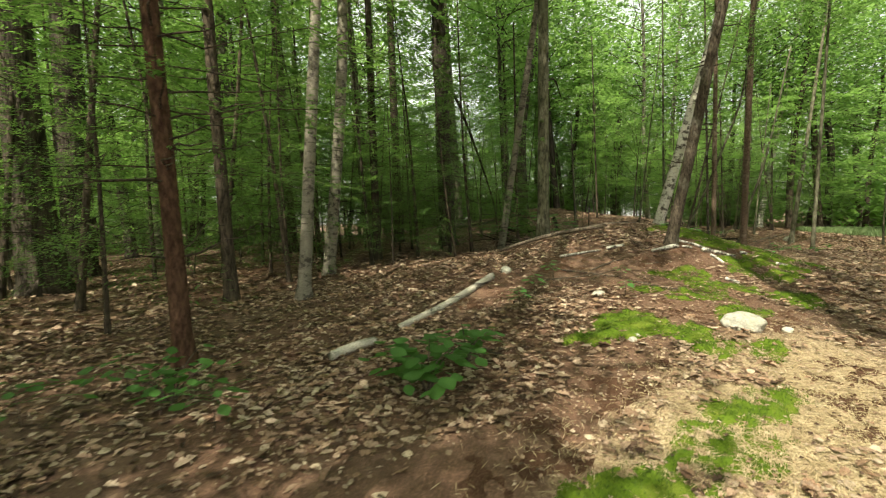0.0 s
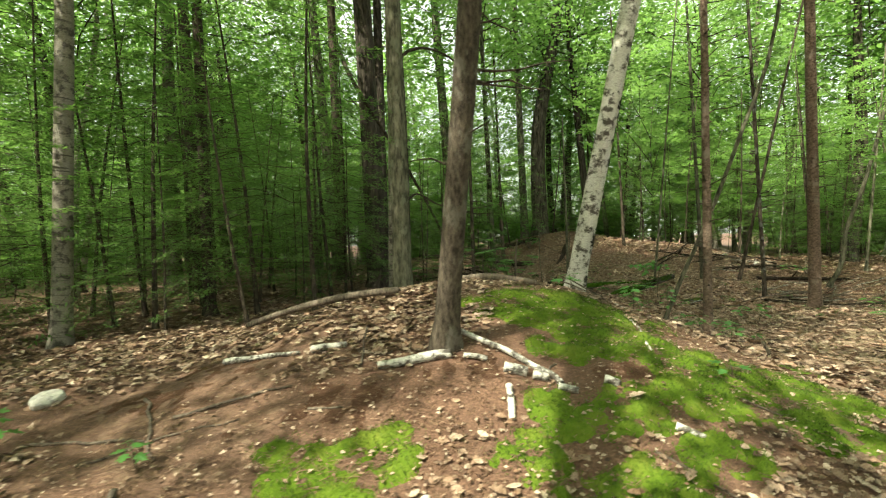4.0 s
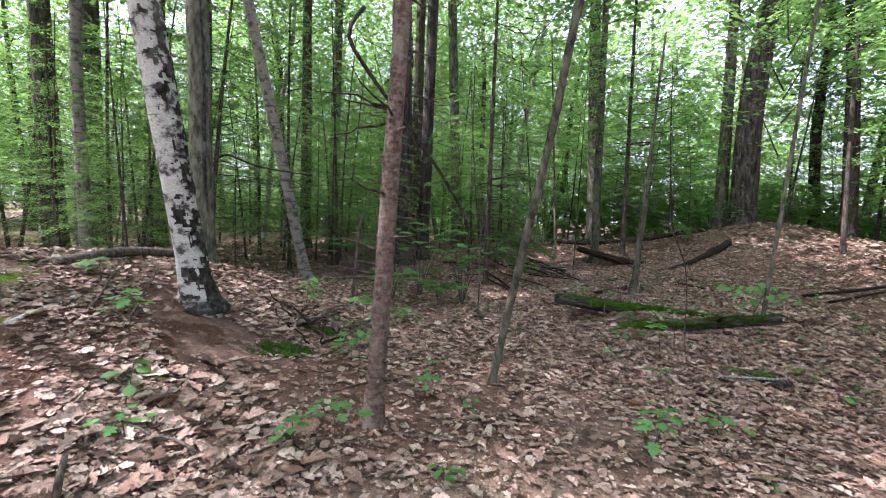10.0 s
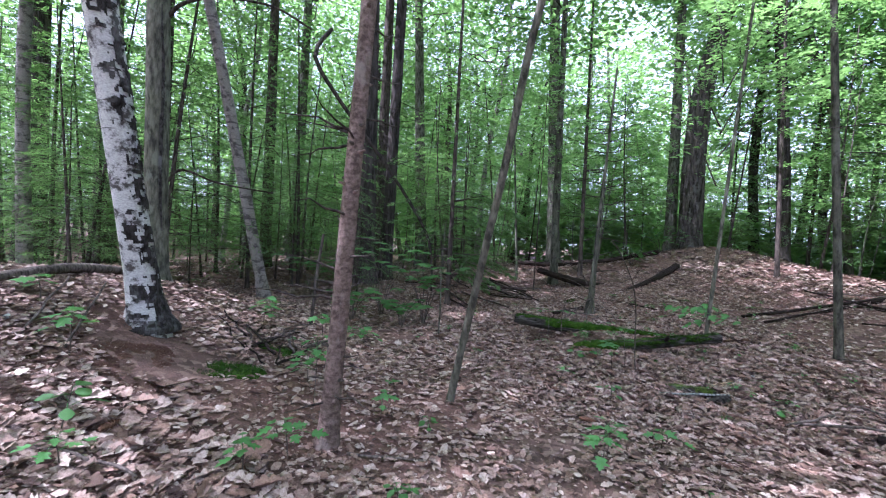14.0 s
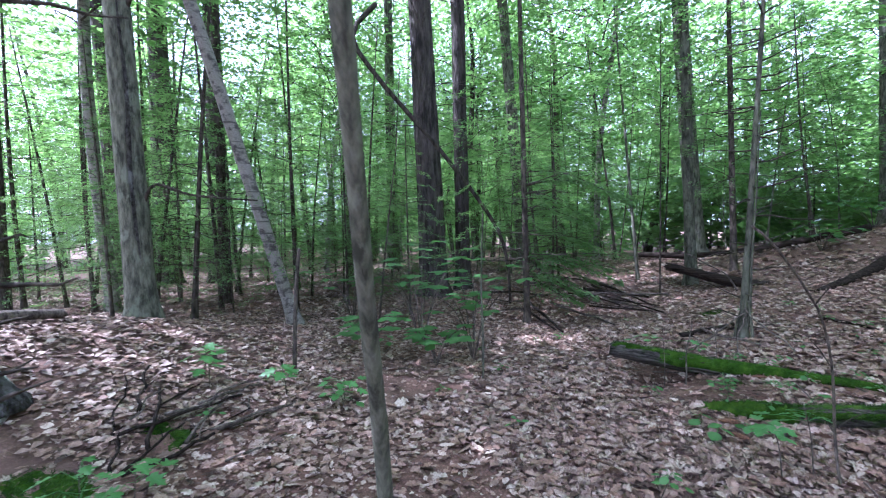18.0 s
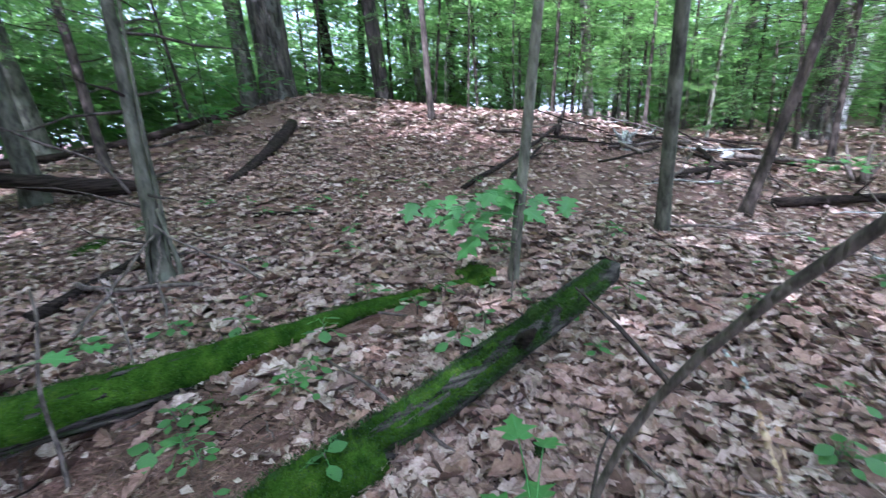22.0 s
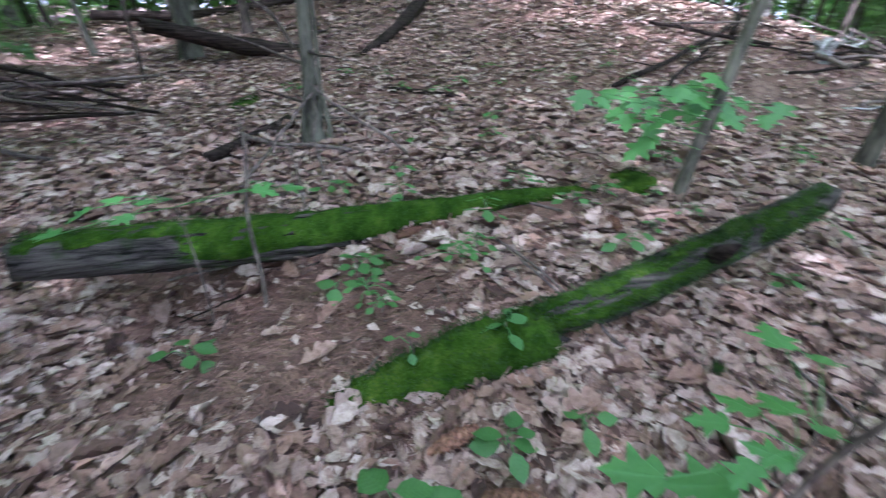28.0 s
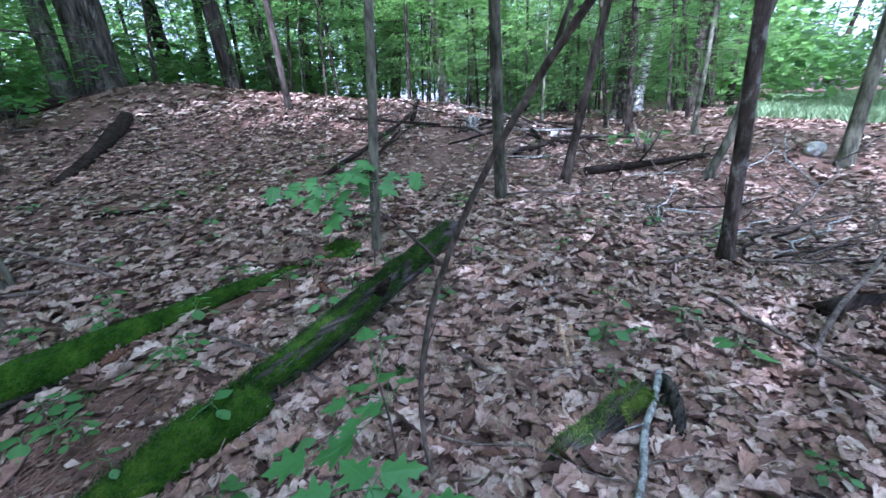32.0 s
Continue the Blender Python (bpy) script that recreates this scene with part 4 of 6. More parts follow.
# ---- the forest around ----
rng = np.random.default_rng(5)
TAKEN = [(o.location.x, o.location.y) for o in bpy.data.objects if o.type == "EMPTY"]
WALKED = np.array([row[1:3] for row in PATH])


def free(x, y, gap, clear):
    if 11.5 < x < 30 and 8.0 + (x - 11.5) * 0.08 < y < 11.2 + (x - 11.5) * 0.22:  # the grassy gap
        return False
    if (2.0 < x < 5.8 and 11 < y < 18.2) or (-1.2 < x < 3.2 and 11.5 < y < 16):  # the open slope and hollow
        return False
    if np.min(np.hypot(WALKED[:, 0] - x, WALKED[:, 1] - y)) < clear:
        return False
    return all((x - a) ** 2 + (y - b) ** 2 > gap * gap for a, b in TAKEN)


def standing_tree(kind, seed):
    """A tree of the wood at the origin, to be copied about."""
    r = np.random.default_rng(seed)
    if kind == "canopy":
        mat = (M_GREYBARK, M_DARKBARK, M_PINE, M_OAK, M_BIRCH_DULL)[seed % 5]
        root = thing("forest_tree", 0, 0, 0, "tall trunk with a high green crown in the wood", "tree", "trees of the wood")
        path = [(0, 0, -0.4), (0, 0, 0), (r.uniform(-0.2, 0.2), r.uniform(-0.2, 0.2), 4), (r.uniform(-0.5, 0.5), r.uniform(-0.5, 0.5), 9), (r.uniform(-0.6, 0.6), 0, 14)]
        part("trunk", trunk_mesh(path, 0.11 + 0.03 * (seed % 4), 0.05, mat, 10, 0.05, seed), root)
        leaves, limbs = CANOPY[seed % len(CANOPY)]
        m = pose(path[2][0], path[2][1], 4.8)
    elif kind == "far":
        root = thing("forest_tree", 0, 0, 0, "distant leafy tree among the trees behind", "tree", "trees of the wood")
        path = [(0, 0, -0.4), (0, 0, 0), (r.uniform(-0.3, 0.3), r.uniform(-0.3, 0.3), 5), (r.uniform(-0.6, 0.6), 0, 13)]
        part("trunk", trunk_mesh(path, 0.12 + 0.03 * (seed % 3), 0.05, (M_GREYBARK, M_DARKBARK)[seed % 2], 8, 0.05, seed), root)
        leaves, limbs = FAR[seed % len(FAR)]
        m = pose(0, 0, 4.3)
    elif kind in ("under", "under_far"):
        root = thing("understory_tree", 0, 0, 0, "thin young hardwood with airy layers of light green leaves", "sapling", "saplings of the wood")
        path = [(0, 0, -0.3), (0, 0, 0), (r.uniform(-0.15, 0.15), r.uniform(-0.15, 0.15), 2.5), (r.uniform(-0.5, 0.5), r.uniform(-0.5, 0.5), 6)]
        part("trunk", trunk_mesh(path, 0.016 + 0.008 * (seed % 3), 0.006, (M_GREYBARK, M_STICK)[seed % 2], 7, 0.03, seed), root)
        leaves, limbs = UNDER[seed % len(UNDER)] if kind == "under" else UNDER_FAR[seed % len(UNDER_FAR)]
        m = pose(path[2][0] * 0.6, path[2][1] * 0.6, 0)
    elif kind == "bush":
        root = thing("forest_bush", 0, 0, 0, "leafy bush in the green undergrowth far in the wood", "bush", "bushes of the wood")
        part("stem", trunk_mesh([(0, 0, -0.3), (0, 0, 0), (0.1, 0.05, 1.0), (0.1, 0.1, 2.2)], 0.03, 0.01, M_STICK, 6, 0.03, seed), root)
        leaves, limbs = BUSH[seed % len(BUSH)]
        m = pose(0, 0, 0)
    else:
        root = thing("hemlock_sapling", 0, 0, 0, "young hemlock with drooping dark green sprays", "hemlock", "hemlocks of the wood")
        path = [(0, 0, -0.3), (0, 0, 0), (r.uniform(-0.1, 0.1), r.uniform(-0.1, 0.1), 3), (0, 0, 7)]
        part("trunk", trunk_mesh(path, 0.045, 0.012, M_DARKBARK, 7, 0.03, seed), root)
        leaves, limbs = HEMLOCK[seed % len(HEMLOCK)]
        m = pose(0, 0, 0)
    dress(root, leaves, limbs, m)
    return root


PATTERN = {k: [standing_tree(k, i) for i in range(5)] for k in ("canopy", "far", "under", "under_far", "bush", "hemlock")}
FIRST = {k: list(v) for k, v in PATTERN.items()}


def plant(kind, x, y, size=1.0):
    TAKEN.append((x, y))
    if 7 < x < 10.5 and 6 < y < 9:  # the bright edge of the gap stays open
        y -= 8
    m = pose(x, y, gz(x, y), rng.uniform(-7, 7), rng.uniform(-7, 7), rng.uniform(0, 360)) @ Matrix.Scale(size, 4)
    if FIRST[kind]:
        FIRST[kind].pop().matrix_basis = m
    else:
        ob = copy_thing(PATTERN[kind][int(rng.integers(5))], m)
        ob.matrix_basis = m


def grove(kind, n, xs, ys, gap, clear, size):
    for _ in range(n * 12):
        if n == 0:
            return
        x, y = rng.uniform(*xs), rng.uniform(*ys)
        if free(x, y, gap, clear):
            plant(kind, x, y, rng.uniform(*size))
            n -= 1


for x, y, s in ((2.5, 17.3, 0.75), (6.9, 16.8, 0.8), (-1.7, 13.5, 0.7), (8.6, 15.2, 0.9), (5.0, 20.0, 0.9), (-11.0, 5.4, 1.2), (-6.6, 5.4, 1.0), (-5.0, 6.3, 0.9), (-8.0, 6.6, 1.2), (-0.9, 8.7, 0.4), (-2.7, 9.3, 0.8), (-0.4, 12.4, 0.6)):
    plant("hemlock", x, y, s)
grove("hemlock", 16, (-7.5, -1.5), (5.6, 12), 0.9, 5, (0.6, 1.1))
grove("hemlock", 12, (-14, -8), (4, 12), 1.2, 5, (0.7, 1.2))
grove("hemlock", 9, (9.5, 17), (9, 17), 1.0, 5, (0.6, 1.1))
grove("hemlock", 8, (-6, 1.2), (13.5, 20), 1.1, 5, (0.5, 1.0))
grove("hemlock", 9, (9, 17), (12.5, 19), 1.0, 5, (0.7, 1.15))
grove("under", 6, (-6.5, 1.5), (10.5, 15), 0.9, 5, (0.45, 0.9))
grove("under", 36, (-9, 16), (15, 24), 0.9, 5.5, (0.6, 1.2))
grove("under", 9, (-10, -3), (7, 16), 0.9, 5, (0.6, 1.1))
grove("under", 16, (9, 22), (6, 18), 0.9, 5, (0.6, 1.2))
grove("under", 14, (-26, -9), (2, 18), 1.0, 5, (0.7, 1.3))
grove("under_far", 36, (-30, 34), (22, 34), 1.1, 6, (1.0, 1.7))
grove("canopy", 20, (-14, 18), (18, 28), 1.7, 6, (0.8, 1.15))
grove("canopy", 9, (-24, -9), (2, 20), 1.9, 6, (0.8, 1.15))
grove("canopy", 4, (13, 26), (5, 18), 1.9, 6, (0.8, 1.1))
grove("bush", 12, (-3, 13), (21, 27), 1.3, 6, (0.7, 1.2))
grove("bush", 40, (-40, 44), (24, 40), 1.5, 8, (0.8, 1.5))
grove("bush", 14, (-40, -14), (-2, 24), 1.5, 8, (0.8, 1.4))
grove("bush", 20, (18, 40), (0, 24), 1.5, 8, (0.8, 1.4))
grove("under_far", 46, (-44, 46), (30, 44), 1.3, 8, (1.5, 2.3))
grove("under_far", 16, (-44, -24), (-2, 30), 1.3, 8, (1.4, 2.1))
grove("under_far", 14, (24, 44), (0, 30), 1.3, 8, (1.4, 2.1))
grove("far", 66, (-46, 50), (28, 50), 1.8, 8, (0.8, 1.4))
grove("far", 22, (-46, -22), (-4, 30), 1.8, 8, (0.8, 1.3))
grove("far", 22, (22, 48), (-2, 30), 1.8, 8, (0.8, 1.3))
grove("canopy", 9, (-2, 16), (-18, -7), 2.2, 2.6, (0.8, 1.1))
grove("canopy", 5, (-26, -15), (-14, -2), 2.2, 2.6, (0.8, 1.1))
# trees out of view, added so their crowns shade parts of the ground
for x, y, s in ((-12.0, -2.0, 0.95), (-1.5, -2.4, 0.85), (4.6, -1.2, 0.95), (6.8, -3.6, 1.0)):
    plant("canopy", x, y, s)
# unseen leaning trunks that hold a crown in the sun's way
for x, y, to, size in ((-3.4, -3.7, (0.9, 6.4), 0.6), (-8.6, -3.9, (3.0, 4.5), 0.85), (0.9, -3.6, (-0.4, 4.0), 0.45)):
    TAKEN.append((x, y))
    tree("forest_tree", x, y, (0, 0), 0.17, 17, M_GREYBARK, "unseen tall trunk, its high green crown added to shade the ground", "tree", crown_kind=CANOPY, crown_at=8.5, size=size, group="trees of the wood", mid=[(0, 0, 0), (0.02, 0.05, 2.5), (to[0] * 0.4, to[1] * 0.4, 6), (to[0], to[1], 11), (to[0], to[1], 17)])
plant("canopy", -5.9, 5.7, 1.05)
# two more unseen crowns, added to keep sun off the left bank
plant("canopy", -12.0, -4.6, 0.8)
copy_thing(PATTERN["canopy"][0], pose(-9.3, -1.9, gz(-9.3, -1.9), 0, 0, 40) @ Matrix.Scale(0.72, 4))
grove("under", 8, (-14, 14), (-12, -4.8), 1.2, 2.4, (0.8, 1.2))
for i, (x, y, size) in enumerate(((-0.95, 9.3, 0.5), (-2.5, 9.0, 0.6), (-3.9, 9.6, 0.75), (-0.4, 12.2, 0.7), (-3.0, 7.2, 0.45), (7.2, 21.0, 1.5), (9.2, 19.4, 1.4), (11.4, 18.2, 1.5), (5.2, 23.4, 1.6), (13.5, 16.5, 1.4), (-8.2, 2.4, 0.7), (-6.6, 5.4, 0.8), (-4.6, 5.9, 0.7))):
    TAKEN.append((x, y))
    copy_thing(PATTERN["hemlock"][i % 5], pose(x, y, gz(x, y), 0, 0, 77 * i) @ Matrix.Scale(size, 4))
for x, y, s in ((12.8, 13.2, 1.0), (15.5, 12.9, 0.9), (18.5, 13.6, 1.1), (21.0, 15.0, 1.1), (16.0, 5.8, 1.0), (10.8, 16.8, 1.05), (14.0, 19.5, 1.1), (8.3, 21.2, 1.15), (6.0, 22.6, 1.1), (10.2, 23.6, 1.15), (-11.2, 12.4, 1.0), (-4.0, 19.6, 1.1), (-6.6, 21.2, 1.1)):
    plant("canopy", x, y, s)


# ---- fallen logs ----
def shell(path, radii, sides, a0, a1, seed, lift, flat=1.0, span=(0, 1)):
    """A bumpy skin over part of a stem's round and length; a0, a1: angles along it (90 is up)."""
    s = np.linspace(*span, 46)
    line = curve_points(path, 200)
    path = np.stack([np.interp(s, np.linspace(0, 1, 200), line[:, i]) for i in range(3)], 1)
    radii = np.interp(s, np.linspace(0, 1, len(radii)), radii)
    a0, a1 = (np.interp(np.linspace(0, 1, 46), np.linspace(0, 1, len(a)), a) for a in (a0, a1))
    r = np.random.default_rng(seed)
    tan = unit(np.gradient(path, axis=0))
    side = unit(np.cross(tan, (0, 0, 1.0)))
    up = np.cross(side, tan)
    edge0, edge1 = (np.convolve(r.normal(0, 20, 50), np.ones(5) / 5, "valid") for _ in range(2))
    verts = []
    for i in range(46):
        a = np.radians(np.linspace(a0[i] + edge0[i], a1[i] + edge1[i], sides))
        w = np.sin(np.linspace(0, np.pi, sides)) ** 0.5 * min(1, (i + 0.3) / 4, (45.3 - i) / 4)
        rad = radii[i] + lift * w * (0.35 + 0.9 * r.uniform(0, 1, sides)) - 0.004 * (1 - w)
        verts.append(path[i] + np.outer(np.cos(a) * rad, side[i]) + np.outer(np.sin(a) * rad * flat, up[i]))
    q = (np.arange(45)[:, None] * sides + np.arange(sides - 1)).ravel()
    return np.concatenate(verts), np.stack([q, q + sides, q + sides + 1, q + 1], 1)


def tufts(points, normals, seed, n, mat, length=0.02):
    """Short moss blades standing on a surface."""
    r = np.random.default_rng(seed)
    i = r.integers(0, len(points), n)
    p = points[i] + r.normal(0, 0.008, (n, 3))
    d = unit(normals[i] + r.normal(0, 0.55, (n, 3)))
    L = length * r.uniform(0.5, 1.4, n)
    v, f = leaf_blades(p + d * (L * 0.35)[:, None], d, r.normal(0, 1, (n, 3)), L, L * 0.28)
    return mesh_from("moss_fuzz", v, f, mat, False)


def log(name, points, radii, mat, label, moss=None, seed=0, sides=20, rough=0.07, flat=1.0, cracks=0, group="", pelt=None, fuzz=None):
    """A fallen log in world places, with its split ends, and moss on its back."""
    base = np.array([points[0][0], points[0][1], gz(points[0][0], points[0][1])])
    pts = [np.array(p) - base for p in points]
    root = thing(name, *base, label, "log", group)
    path = curve_points(pts, 30)
    rad = np.interp(np.linspace(0, 1, 30), np.linspace(0, 1, len(radii)), radii)
    v, f = tube(path, rad, sides, rough, seed, flat)
    r = np.random.default_rng(seed + 5)
    axis_dir = unit(path[0] - path[1])
    v[:sides] += np.outer(r.uniform(-0.05, 0.05, sides), axis_dir) * (rad[0] / 0.09)
    v[-sides:] += np.outer(r.uniform(-0.04, 0.05, sides), unit(path[-1] - path[-2])) * (rad[-1] / 0.09)
    part("wood", mesh_from("wood", v, f, mat), root)
    for k in range(cracks):
        a = r.uniform(-60, 240)
        s0 = r.uniform(0.0, 0.55)
        idx = np.linspace(s0, min(1, s0 + r.uniform(0.2, 0.45)), 8) * 29
        c = np.stack([np.interp(idx, np.arange(30), path[:, j]) for j in range(3)], 1)
        side = unit(np.cross(unit(np.gradient(c, axis=0)), (0, 0, 1.0)))
        up = np.cross(side, unit(np.gradient(c, axis=0)))
        rr = np.interp(idx, np.arange(30), rad)[:, None]
        c = c + rr * (np.cos(math.radians(a)) * side + np.sin(math.radians(a)) * up * flat) * 1.0
        part("splinter", mesh_from("splinter", *tube(c, 0.014 * np.sin(np.linspace(0.3, 2.9, 8)), 5, 0.3, k, 0.6), mat), root)
    for k, (span, a0, a1, lift) in enumerate(moss or []):
        sv, sf = shell(pts, [x for x in radii], 13, a0, a1, seed + k, lift, flat, span)
        part("moss_cover", mesh_from("moss_cover", sv, sf, pelt or M_MOSS), root, "yellow-green moss along the back" if pelt else "deep green moss along the back")
        s = np.linspace(*span, 46)
        mid = np.repeat(np.stack([np.interp(s, np.linspace(0, 1, 30), path[:, i]) for i in range(3)], 1), 13, axis=0)
        tagged(part("moss_fuzz", tufts(sv, unit(sv - mid), seed + k, int(9000 * (span[1] - span[0])), fuzz or M_TUFT, 0.011), root), kind="stuff")
    return root


log("mossy_log", [(2.14, 9.87, 0.395), (2.55, 9.93, 0.38), (2.97, 9.98, 0.37), (3.5, 10.08, 0.375), (3.97, 10.21, 0.38), (4.40, 10.28, 0.38)], [0.080, 0.088, 0.088, 0.078, 0.05, 0.03], M_LOGWOOD, "rotting log thick with green moss, its grey end raised", [((0.0, 0.40), (52, 48, 20), (120, 135, 150), 0.014), ((0.24, 1.0), (-28, -10, 0, 5), (150, 150), 0.018)], 3, 22, 0.06, 0.95, 12)
log("mossy_log", [(3.70, 9.38, 0.30), (4.05, 9.43, 0.385), (4.38, 9.51, 0.46), (4.68, 9.59, 0.53), (4.95, 9.665, 0.585)], [0.056, 0.062, 0.062, 0.060, 0.056], M_LOGWOOD, "tilted weathered log with moss, cracked wood and a knot", [((0.0, 0.66), (64, 60, 70), (112, 120, 108), 0.012), ((0.02, 0.60), (4, 0, 16), (56, 54, 48), 0.011), ((0.52, 0.95), (40, 34, 52), (88, 98, 86), 0.010), ((0.66, 0.9), (2, 4), (26, 24), 0.007)], 4, 20, 0.07, 0.95, 14)
log("mossy_log_piece", [(3.16, 9.23, 0.19), (3.40, 9.28, 0.24), (3.62, 9.34, 0.27), (3.84, 9.38, 0.285)], [0.03, 0.062, 0.082, 0.080], M_LOGWOOD, "low end of a log wholly wrapped in deep green moss", [((0.0, 1.0), (-30, -30), (205, 205), 0.030)], 6, 18, 0.06)
log("log_stub", [(4.40, 8.665, 0.085), (4.58, 8.635, 0.115), (4.76, 8.60, 0.14), (4.93, 8.575, 0.16)], [0.040, 0.056, 0.058, 0.050], M_LOGWOOD, "short decayed brown log stub with mossy end, sunk in leaves", [((0.70, 1.0), (40, 20), (135, 150), 0.014), ((0.15, 0.72), (70, 80), (112, 104), 0.008)], 8, 18, 0.10, 0.75, 9, pelt=M_MOSS_LIGHT, fuzz=M_TUFT_LIGHT)
log("bark_slab", [(4.88, 8.42, 0.10), (4.98, 8.48, 0.14), (5.06, 8.56, 0.16)], [0.035, 0.045, 0.038], M_LOGWOOD, "broken slab of grey bark leaning on the stub", None, 9, 12, 0.12, 0.6, 3)
log("fallen_limb", [(0.98, 13.85, 0.99), (1.45, 13.82, 0.90), (2.0, 13.75, 0.80), (2.65, 13.72, 0.76), (3.4, 13.6, 0.79)], [0.075, 0.085, 0.10, 0.06, 0.04], M_ROTTEN, "dark rotten limb propped across the hollow", None, 11, 12, 0.1)
log("fallen_limb", [(3.25, 13.2, gz(3.25, 13.2) + 0.01), (3.55, 13.75, gz(3.55, 13.75) + 0.03), (3.82, 14.3, gz(3.82, 14.3) + 0.05), (4.05, 14.85, gz(4.05, 14.85) + 0.07)], [0.03, 0.06, 0.08, 0.065], M_ROTTEN, "short dark log lying up the leafy slope", None, 12, 12, 0.12)
log("fallen_limb", [(-1.0, 16.8, 1.02), (1.0, 16.7, 1.08), (3.4, 16.5, 1.62)], [0.07, 0.08, 0.07], M_ROTTEN, "long dark log lying along the crest", None, 13, 10, 0.06)
log("birch_log", [(-5.15, 1.40, gz(-5.15, 1.40) + 0.03), (-4.5, 1.86, gz(-4.5, 1.86) + 0.035), (-3.73, 2.43, gz(-3.73, 2.43) + 0.045)], [0.034, 0.040, 0.046], M_BIRCH, "fallen white birch log lying up the bank", None, 14, 14, 0.04)
log("birch_log", [(-5.84, 0.80, gz(-5.84, 0.80) + 0.03), (-5.62, 0.93, gz(-5.62, 0.93) + 0.035), (-5.44, 1.05, gz(-5.44, 1.05) + 0.03)], [0.042, 0.046, 0.04], M_BIRCH, "short piece of fallen white birch in the leaves", None, 17, 14, 0.05)
log("grey_log", [(-2.80, 4.45, 0.74), (-2.2, 4.24, 0.93), (-1.6, 4.0, 1.07), (-1.07, 3.76, 1.14)], [0.03, 0.034, 0.036, 0.03], M_STICK, "pale grey log lying behind the mound", None, 15, 12, 0.05)
log("grey_log", [(0.32, 4.11, 1.12), (-0.1, 4.7, 1.15), (-0.47, 5.25, 1.08)], [0.04, 0.05, 0.04], M_STICK, "grey log on the mound behind the birch", None, 16, 12, 0.05)
part("knot", mesh_from("knot", *tube(np.array([(0.68, 0.08, 0.20), (0.70, 0.04, 0.245), (0.71, 0.02, 0.27)]), [0.03, 0.02, 0.006], 8, 0.2, 2), M_ROTTEN), bpy.data.objects["mossy_log.001"], "dark broken knot")


# ---- sticks and twigs on the ground ----
def stick(x0, y0, x1, y1, r, mat=M_STICK, label="dead stick lying on the leaf litter", name="stick", bend=0.04, lift=0.0, lift_end=None, group="fallen sticks", side_twigs=1):
    rs = np.random.default_rng(int(abs(x0 * 311 + y0 * 173 + x1 * 71)) + 3)
    L = math.hypot(x1 - x0, y1 - y0)
    s = np.linspace(0, 1, 9)
    x, y = x0 + (x1 - x0) * s, y0 + (y1 - y0) * s
    w = np.cumsum(rs.normal(0, bend * L / 3, 9))
    w -= np.linspace(w[0], w[-1], 9)
    x, y = x - (y1 - y0) / L * w, y + (x1 - x0) / L * w
    z = ground_z(x, y)
    z = np.maximum(np.linspace(z[0], z[-1], 9), z) + r * 0.8 + lift + (0 if lift_end is None else (lift_end - lift) * s)
    base = (x0, y0, float(gz(x0, y0)))
    root = thing(name, *base, label, "stick", group)
    p = np.stack([x, y, z], 1) - np.array(base)
    part("stem", mesh_from("stem", *tube(p, r * np.linspace(1.05, 0.7, 9), 8, 0.06, int(L * 100)), mat), root)
    for k in range(side_twigs):
        i = int(rs.integers(2, 7))
        d = unit(np.array([rs.normal(), rs.normal(), rs.uniform(0.05, 0.5)]))
        t = np.linspace(0, 1, 5)[:, None]
        part("side_twig", mesh_from("side_twig", *tube(p[i] + d * t * L * rs.uniform(0.12, 0.3) + rs.normal(0, 0.01, (5, 3)) * t, r * 0.4 * (1.05 - t[:, 0]), 5), mat), root)
    return root


WB = "white birch branch with black rings, lying on the mound"
def birch_branch(points, r0, r1, label=WB):
    """A crooked piece of white birch lying on the ground along a few places."""
    pts = [np.array((x, y, gz(x, y) + r0 * 0.85 + up)) for x, y, up in points]
    root = thing("birch_branch", *(pts[0] - (0, 0, r0 * 0.85)), label, "stick", "fallen sticks")
    line = curve_points([p - np.array(root.location) for p in pts], 22)
    part("stem", mesh_from("stem", *tube(line, np.linspace(r0, r1, 22), 10, 0.06, int(r0 * 1000)), M_BIRCH_OLD), root)
    return root


birch_branch([(-0.60, 2.78, 0.05), (-0.42, 2.66, 0.03), (-0.25, 2.56, 0.02), (-0.10, 2.46, 0.0), (0.0, 2.36, 0.0), (0.03, 2.28, 0.0)], 0.017, 0.024)
birch_branch([(-1.12, 2.50, 0.0), (-0.95, 2.50, 0.01), (-0.80, 2.51, 0.01), (-0.64, 2.53, 0.0)], 0.026, 0.036, "white birch log with black broken ends on the mound")
birch_branch([(-0.55, 2.52, 0.0), (-0.46, 2.50, 0.01), (-0.40, 2.50, 0.0)], 0.020, 0.016)
birch_branch([(-0.30, 2.40, 0.0), (-0.22, 2.38, 0.0), (-0.16, 2.36, 0.0)], 0.036, 0.032, "short white birch log with black broken ends on the mound")
birch_branch([(-0.13, 2.34, 0.0), (-0.08, 2.33, 0.0), (-0.04, 2.32, 0.0)], 0.030, 0.026)
birch_branch([(0.0, 2.24, 0.0), (0.06, 2.22, 0.0), (0.11, 2.20, 0.0)], 0.024, 0.020)
birch_branch([(0.30, 2.28, 0.0), (0.34, 2.26, 0.0), (0.37, 2.23, 0.0)], 0.028, 0.024)
stick(-2.37, 3.02, -2.04, 2.93, 0.026, M_BIRCH_OLD, WB, "birch_branch", 0.02)
stick(-1.65, 2.86, -1.39, 2.79, 0.030, M_BIRCH_OLD, WB, "birch_branch", 0.02)
